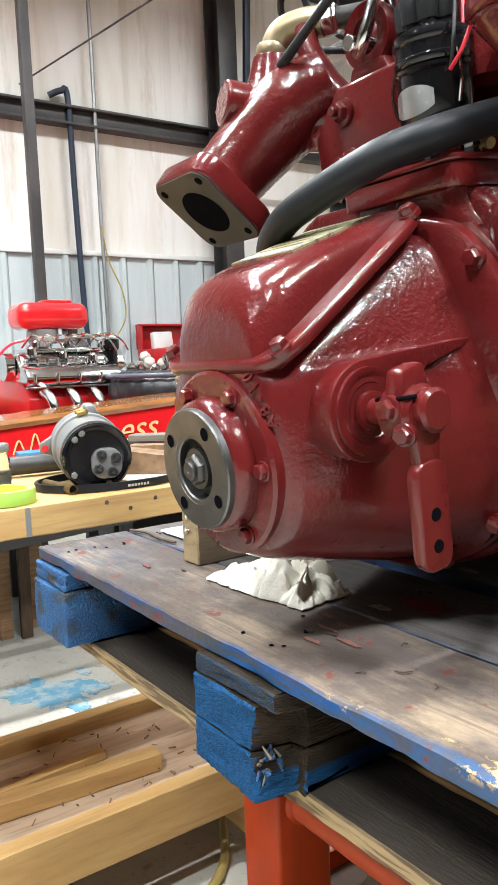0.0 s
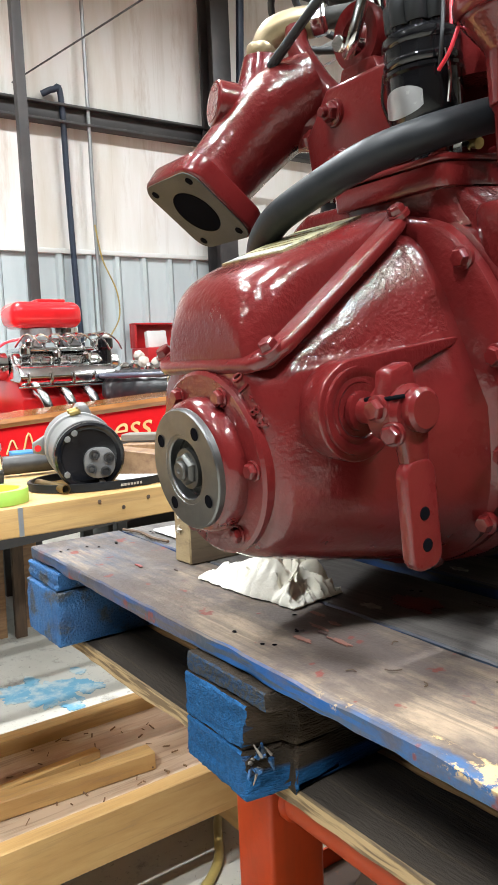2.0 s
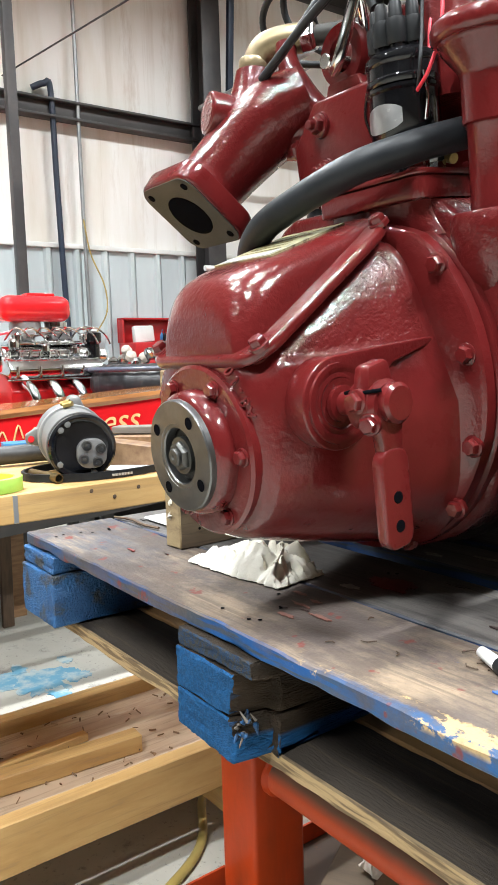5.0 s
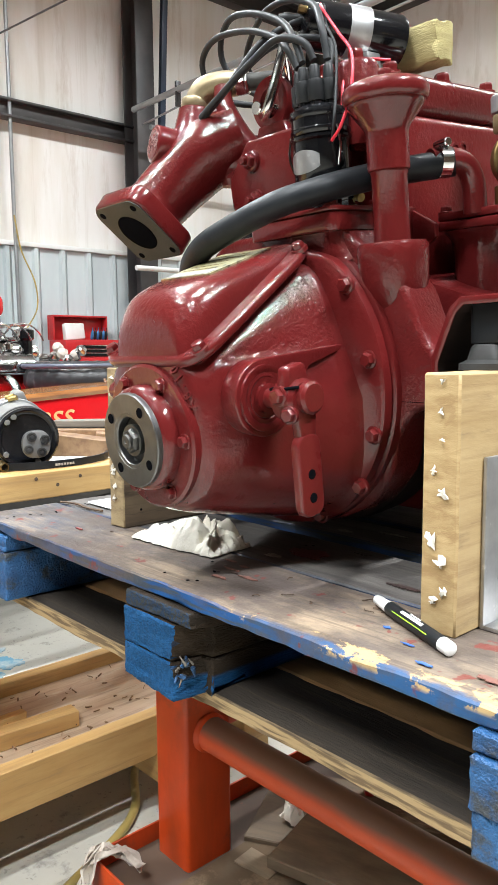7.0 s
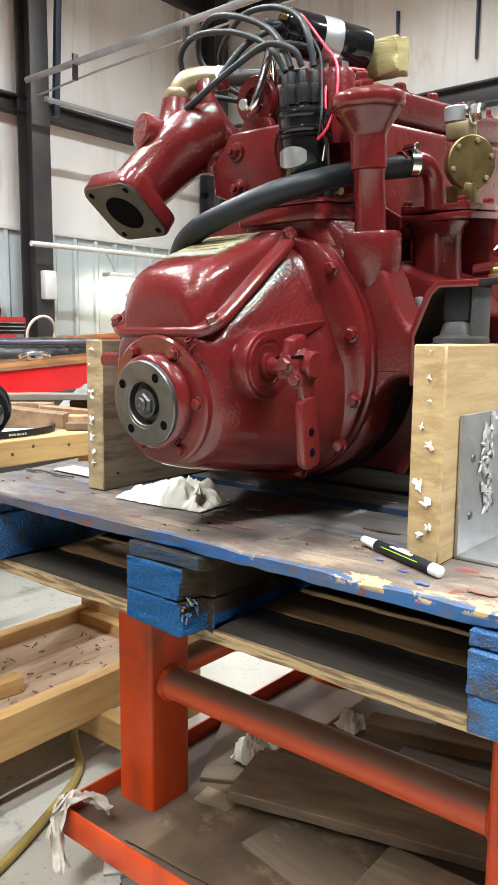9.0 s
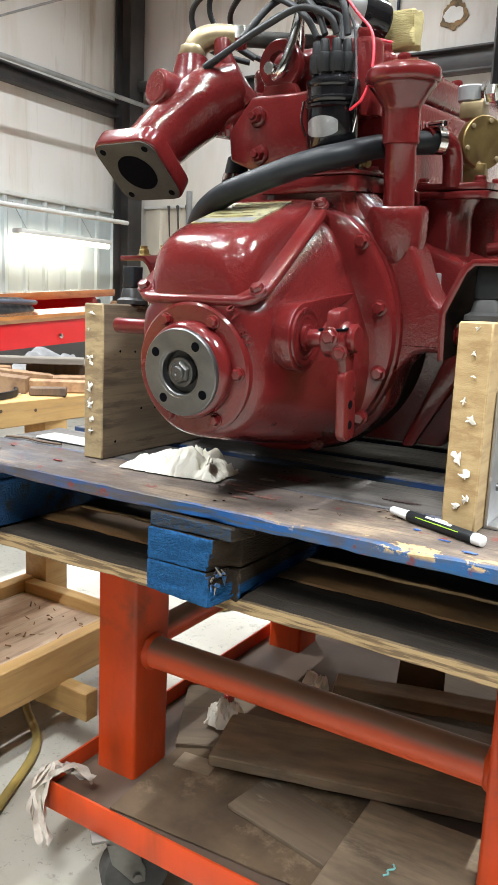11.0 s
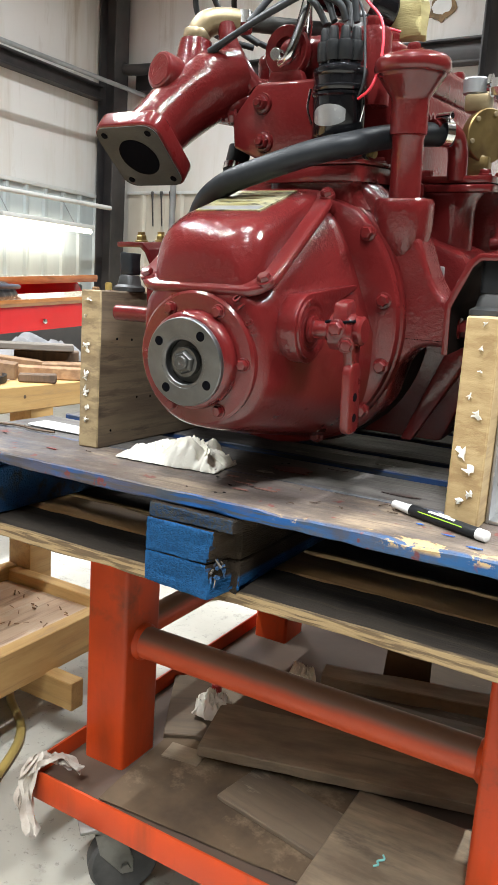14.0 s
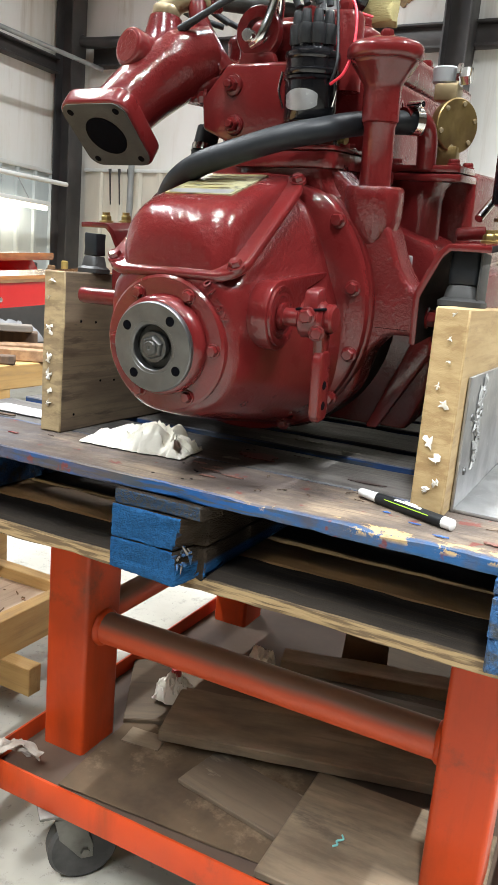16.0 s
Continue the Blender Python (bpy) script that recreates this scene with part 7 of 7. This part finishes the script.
part("cleat_foot", box((-1.945, 1.17, sheer(1.1) + 0.034), (-1.915, 1.23, sheer(1.1) + 0.056), 0.004), CHROME, boat)
part("hull_fitting", lathe([(0.012, 0.0), (0.010, 0.006), (0.003, 0.008)], Matrix.Translation((hull_x(1.66) + 0.020, 1.66, sheer(1.66) - 0.065)) @ pose(0, 0, 0, 0, 90), 16), CHROME, boat)


def script_text(words, size, m, mat, parent, name):
    cu = bpy.data.curves.new("script", "FONT")
    cu.body, cu.size, cu.extrude, cu.shear = words, size, 0.0008, 0.45
    tmp = bpy.data.objects.new("script", cu)
    scene.collection.objects.link(tmp)
    me = bpy.data.meshes.new_from_object(tmp.evaluated_get(bpy.context.evaluated_depsgraph_get()))
    bpy.data.objects.remove(tmp)
    me.materials.clear()
    me.materials.append(mat)
    ob = new(name, me)
    ob.parent = parent
    ob.matrix_local = m
    return ob


# the readable end of the name, then strokes for the part that cannot be read
script_text("ess", 0.125, Matrix.Translation((hull_x(0.9) + 0.024, 0.80, sheer(0.9) - 0.105)) @ Matrix(((0, 0, 1), (1, 0, 0), (0, 1, 0))).to_4x4() @ pose(0, 0, 0, -10) @ pose(0, 0, 0, 0, 0, 3), GOLD, boat, "script_letters")
for k in range(6):
    y = 0.44 + 0.055 * k
    part("script_stroke", tube([(hull_x(y) + 0.016, y, sheer(y) - 0.085), (hull_x(y) + 0.018, y + 0.02, sheer(y) - 0.04 + 0.015 * (k % 2)), (hull_x(y) + 0.018, y + 0.035, sheer(y) - 0.07)], 0.0032, 6, 4), GOLD, boat)

# ---- blown display engine on its stand ----
V8 = pose(-2.80, 0.95, FLOOR)
v8 = thing("display_engine", V8, "chromed supercharged V8 engine with a red scoop", "engine")
Z = lambda z: z - FLOOR


part("scoop", prism(rounded(0.20, 0.325, 0.05, 6, 0.02, -0.035), Z(0.43), Z(0.545), "xy", 0.045, 5), SCOOP_RED, v8, "glossy red air scoop")
part("scoop_cap", box((-0.04, -0.06, Z(0.546)), (0.05, 0.07, Z(0.560)), 0.006), SCOOP_RED, v8)
part("scoop_neck", lathe([(0.066, Z(0.375)), (0.070, Z(0.38)), (0.070, Z(0.425)), (0.066, Z(0.43))], pose(0.03, -0.07, 0), 28), ALU, v8, "brushed carburettor neck")
for dy in (-0.085, 0.075):
    part("carburettor", lathe([(0.055, Z(0.345)), (0.058, Z(0.36)), (0.040, Z(0.375)), (0.040, Z(0.395)), (0.055, Z(0.41)), (0.055, Z(0.43))], pose(0.02, dy, 0), 24), CHROME, v8)
    part("carburettor_bowl", box((0.05, dy - 0.035, Z(0.35)), (0.11, dy + 0.035, Z(0.40)), 0.010), ALU, v8)
part("blower_top", box((-0.09, -0.17, Z(0.325)), (0.11, 0.17, Z(0.345)), 0.008), CHROME, v8)
part("blower_case", prism([(-0.13, Z(0.225)), (0.15, Z(0.225)), (0.13, Z(0.29)), (0.09, Z(0.325)), (-0.07, Z(0.325)), (-0.11, Z(0.29))], -0.21, 0.20, "xz", 0.015, 3), CHROME, v8)
for k in range(9):
    part("blower_rib", box((0.132, -0.19 + 0.045 * k, Z(0.23)), (0.146, -0.182 + 0.045 * k, Z(0.30)), 0.002), CHROME, v8)
part("pulley", lathe([(0.05, -0.02), (0.062, -0.018), (0.062, 0.02), (0.03, 0.022)], Matrix.Translation((0.02, -0.235, Z(0.27))) @ pose(0, 0, 0, 90), 28), CHROME, v8)
part("block", prism([(-0.20, Z(0.03)), (0.20, Z(0.03)), (0.24, Z(0.13)), (0.14, Z(0.225)), (-0.14, Z(0.225)), (-0.24, Z(0.13))], -0.22, 0.24, "xz", 0.01), TOOL_RED, v8, "red painted engine block")
part("valve_cover", prism([(0.10, Z(0.205)), (0.256, Z(0.182)), (0.268, Z(0.226)), (0.222, Z(0.262)), (0.15, Z(0.282))], -0.23, 0.20, "xz", 0.012, 3), CHROME, v8, "polished finned valve cover")
for k in range(5):
    part("cover_fin", box((0.250, -0.205 + 0.098 * k, Z(0.185)), (0.274, -0.193 + 0.098 * k, Z(0.236)), 0.002), CHROME, v8)
part("cover_lip", box((0.246, -0.235, Z(0.173)), (0.278, 0.205, Z(0.182)), 0.002), CHROME, v8)
for k in range(4):
    y = -0.16 + 0.105 * k
    part("header_pipe", tube([(0.20, y, Z(0.158)), (0.27, y, Z(0.154)), (0.32, y + 0.01, Z(0.115)), (0.335, y + 0.03, Z(0.0))], 0.022, 14), CHROME, v8)
for k, (y, z, r) in enumerate(((-0.14, 0.36, 0.02), (-0.16, 0.33, 0.025), (0.16, 0.36, 0.018), (-0.02, 0.31, 0.02), (0.12, 0.30, 0.022))):
    part("chrome_fitting", lathe([(r * 0.5, -r), (r, -r * 0.5), (r, r * 0.5), (r * 0.5, r)], pose(0.13, y, Z(z)), 16), CHROME, v8)
for k in range(7):
    y = -0.19 + 0.06 * k
    part("chrome_line", tube([(0.10, y, Z(0.35)), (0.16, y + 0.03, Z(0.40)), (0.17, y + 0.08, Z(0.37)), (0.14, y + 0.12, Z(0.33))], 0.0045, 8), CHROME, v8)
part("rail", rod((0.12, -0.10, Z(0.365)), (0.12, 0.21, Z(0.405)), 0.008, segs=12), CHROME, v8)
part("hose_loop", tube([(0.20, -0.22, Z(0.20)), (0.26, -0.17, Z(0.19)), (0.28, -0.13, Z(0.10)), (0.24, -0.16, Z(0.03)), (0.18, -0.22, Z(0.02))], 0.009, 10), TRIM_WHITE, v8, "white hose loop")
part("red_line", tube([(0.05, -0.32, Z(0.27)), (0.08, -0.24, Z(0.36)), (0.10, -0.16, Z(0.385))], 0.006, 8), WIRE_RED, v8)
part("magneto", lathe([(0.035, Z(0.25)), (0.035, Z(0.33)), (0.045, Z(0.34)), (0.045, Z(0.38)), (0.02, Z(0.39))], pose(0.04, 0.245, 0), 20), BLACK_PLASTIC, v8)
for sx in (-0.2, 0.2):
    for sy in (-0.2, 0.2):
        part("stand_leg", box((sx - 0.025, sy - 0.025, 0), (sx + 0.025, sy + 0.025, Z(0.032)), 0.003), GIRT, v8)
# pink and silver hardware beyond the display engine
parts_pile = thing("parts_pile", pose(-3.6, 1.75, FLOOR), "pile of chromed parts and pink cloth on a stand", "parts")
part("stand", box((-0.2, -0.3, 0), (0.2, 0.3, 1.02), 0.01), GIRT, parts_pile)
rng = random.Random(21)
for k in range(14):
    x, y, z = rng.uniform(-0.1, 0.18), rng.uniform(-0.28, 0.25), 1.02 + rng.uniform(0.02, 0.14) * (1 - k / 20)
    part("piece", lathe([(0.02, -0.03), (0.035, -0.01), (0.03, 0.02), (0.012, 0.035)], pose(x, y, z, rng.uniform(0, 90), rng.uniform(0, 90), 0), 12), CHROME if k % 3 else RAG, parts_pile)

# ---- red tool chest against the wall ----
chest = thing("tool_chest", pose(-4.60, 2.62, FLOOR), "red metal tool chest with its lid open", "tool chest")
part("cabinet", box((-0.22, -0.245, 0), (0.06, 0.245, Z(0.245)), 0.008), TOOL_RED, chest)
part("body", box((-0.22, -0.245, Z(0.246)), (0.05, 0.335, Z(0.38)), 0.006), TOOL_RED, chest)
part("lid", box((-0.25, -0.242, Z(0.382)), (-0.225, 0.242, Z(0.575)), 0.006), TOOL_RED, chest)
part("lid_rim", box((-0.225, -0.242, Z(0.560)), (-0.15, 0.242, Z(0.575)), 0.003), TOOL_RED, chest)
for s in (-0.242, 0.229):
    part("lid_rim", box((-0.225, s, Z(0.382)), (-0.15, s + 0.013, Z(0.560)), 0.003), TOOL_RED, chest)
for k, z in enumerate((0.255, 0.285, 0.315)):
    dr = part("drawer", box((0.0505, -0.10, Z(z)), (0.062, 0.32, Z(z + 0.026)), 0.002), BLACK_MATTE, chest)
    part("pull", box((0.062, -0.09, Z(z + 0.016)), (0.070, 0.31, Z(z + 0.024)), 0.002), CHROME, dr)
solid("paper_bundle", roughen(box((-0.03, -0.09, 0.0), (0.03, 0.08, 0.13), 0.01), 0.012, 14), TRIM_WHITE, "white paper bundle in the open tool chest", "paper", pose(-4.70, 2.53, 0.3815))
for k in range(6):
    solid("screwdriver", lathe([(0.004, 0.0), (0.012, 0.01), (0.013, 0.05), (0.008, 0.07), (0.003, 0.075), (0.003, 0.10)], pose(-4.66, 2.66 + 0.025 * k, 0.3815, 0, 14, 0), 12), BLACK_MATTE if k % 2 else BOX_BLUE, "dark-handled hand tool in the open tool chest", "hand tool", group="hand tools")

# ---- wall services and fittings ----
solid("conduit", tube([(-4.86, 1.80, 2.20), (-4.83, 1.88, 2.235), (-4.83, 1.93, 2.20), (-4.83, 1.94, 1.6), (-4.83, 1.955, 0.9), (-4.83, 1.975, 0.29)], 0.022, 12, 6), BLUE_STEEL, "dark blue conduit pipe bent over the girt", "conduit", kind="structure")
solid("conduit_grey", tube([(-4.82, 2.125, CEILING), (-4.82, 2.13, 2.4), (-4.82, 2.13, 1.46), (-4.82, 2.14, 0.47)], 0.015, 10, 4), GALV, "thin grey conduit on the wall", "conduit", kind="structure")
solid("outlet_box", box((-4.875, 2.10, 0.40), (-4.80, 2.20, 0.50), 0.006), TRIM_WHITE, "small white outlet box on the wall", "outlet", kind="structure")
solid("extension_cord", tube([(-4.80, 2.12, 1.30), (-4.79, 2.16, 1.05), (-4.79, 2.26, 0.82), (-4.79, 2.27, 0.62), (-4.80, 2.18, 0.46)], 0.006, 8), YELLOW_HOSE, "yellow extension cord hanging on the wall", "cord")
solid("wire_line", tube([(-4.88, 1.60, 2.25), (-3.5, 1.80, 2.25), (-1.0, 2.15, 2.25), (5.5, 3.1, 2.25)], 0.006, 6, 3), GIRT, "thin black wire line across the shop", "wire", kind="structure")
solid("air_pipe", tube([(-4.62, 3.08, 2.20), (-2.4, 3.06, 2.20), (5.5, 3.0, 2.20)], 0.024, 12, 2), GALV, "grey air pipe across the shop from the column", "pipe", kind="structure")
solid("hanger_wire", tube([(-4.55, 3.12, 2.08), (-2.4, 3.06, 2.115), (5.5, 3.0, 2.13)], 0.008, 8, 2), GALV, "thin cable below the air pipe", "cable", kind="structure")
for x in (-4.02, -2.9, -1.7):
    solid("pipe_hanger", box((x - 0.012, 3.055, 2.08), (x + 0.012, 3.095, 2.26), 0.003), GIRT, "small dark pipe hanger", "hanger", group="pipe hangers")
solid("white_rail", rod((-4.5, 2.99, 0.95), (-4.5, 5.10, 0.97), 0.021, segs=14), TRIM_WHITE, "white pipe rail in front of the wall", "pipe", kind="structure")
solid("silver_rail", rod((-4.42, 3.1, 2.03), (-4.42, 5.45, 2.06), 0.020, segs=12), GALV, "galvanised rail along the girt", "pipe", kind="structure")
solid("column_box", box((-4.62, 3.15, 0.53), (-4.55, 3.265, 0.76), 0.01), TRIM_WHITE, "white electrical box on the column", "electrical box", kind="structure")
lamp = thing("bench_lamp", pose(-4.62, 4.40, 0.735), "lit fluorescent shop light above the far bench", "shop light")
part("housing", box((-0.06, -0.56, 0.02), (0.06, 0.56, 0.06), 0.008), TRIM_WHITE, lamp)
part("tube", rod((0.02, -0.54, 0.0), (0.02, 0.54, 0.0), 0.022, segs=12), SHOP_TUBE, lamp)
for s in (-0.4, 0.4):
    part("hanger", rod((-0.05, s, 0.06), (-0.23, s, 0.30), 0.004, segs=6), GALV, lamp)
far_bench = thing("far_bench", pose(-4.55, 4.45, FLOOR), "far workbench under the shop light with small dark clutter", "workbench")
part("top", box((-0.32, -0.9, Z(0.10)), (0.32, 0.8, Z(0.14)), 0.005), PINE_Y, far_bench)
for s in (-0.8, 0.7):
    part("leg", box((-0.05, s, 0), (0.05, s + 0.09, Z(0.099)), 0.004), PINE_Y, far_bench)
rng = random.Random(31)
for k in range(11):
    y = 3.72 + 0.14 * k
    h = rng.uniform(0.04, 0.13)
    solid("bench_tin", lathe([(0.03, 0.0), (0.034, 0.004), (0.034, h), (0.02, h + 0.01)], pose(-4.35 + rng.uniform(-0.1, 0.05), y, 0.141), 14), (GIRT, YELLOW_HOSE, GIRT, BROWN_BLOCK)[k % 4], "small tin on the far bench", "tin", group="tins on the far bench")
# end wall details
solid("end_wall_pipe", tube([(-4.74, 5.50, 2.30), (-4.68, 5.46, 2.34), (-4.60, 5.44, 2.30), (-4.0, 5.44, 2.28)], 0.05, 14, 5), GIRT, "thick dark pipe on the end wall", "pipe", kind="structure")
solid("standpipe", rod((-4.04, 5.47, FLOOR), (-4.04, 5.47, 1.30), 0.03, segs=12), GALV, "grey standpipe against the end wall", "pipe", kind="structure")
for k in range(3):
    x = -4.34 + 0.11 * k
    solid("hung_tool", tube([(x, 5.535, 1.18), (x + 0.02, 5.52, 1.05), (x + 0.03, 5.525, 0.85)], 0.008, 8, 4, radii=[2.0, 1.0, 1.0, 0.8]), GIRT, "dark hand tool hanging on the end wall", "hand tool", group="hung tools")
patch = thing("wall_patch", pose(-1.60, NY - 0.001, 2.56, 90), "ragged round hole patched in the end wall", "patch", kind="structure")
part("torn_rim", blob(71, 0.15, 0.14, 0.012, 40, 0.22), TORN, patch, "torn brown insulation rim")
part("cover", blob(72, 0.10, 0.09, 0.016, 40, 0.18), TRIM_WHITE, patch)
# The first is a hanging rod; the second stands in for a crack.
for x, z0, z1 in ((-2.79, 2.85, 3.03), (-2.065, 2.49, 2.98)):
    solid("hung_rod", rod((x, NY - 0.02, z0), (x, NY - 0.02, z1), 0.011, 0.017, segs=10, bevel=0.002), BLUE_STEEL, "thin dark upright line on the end wall", "rod", group="hung rods")
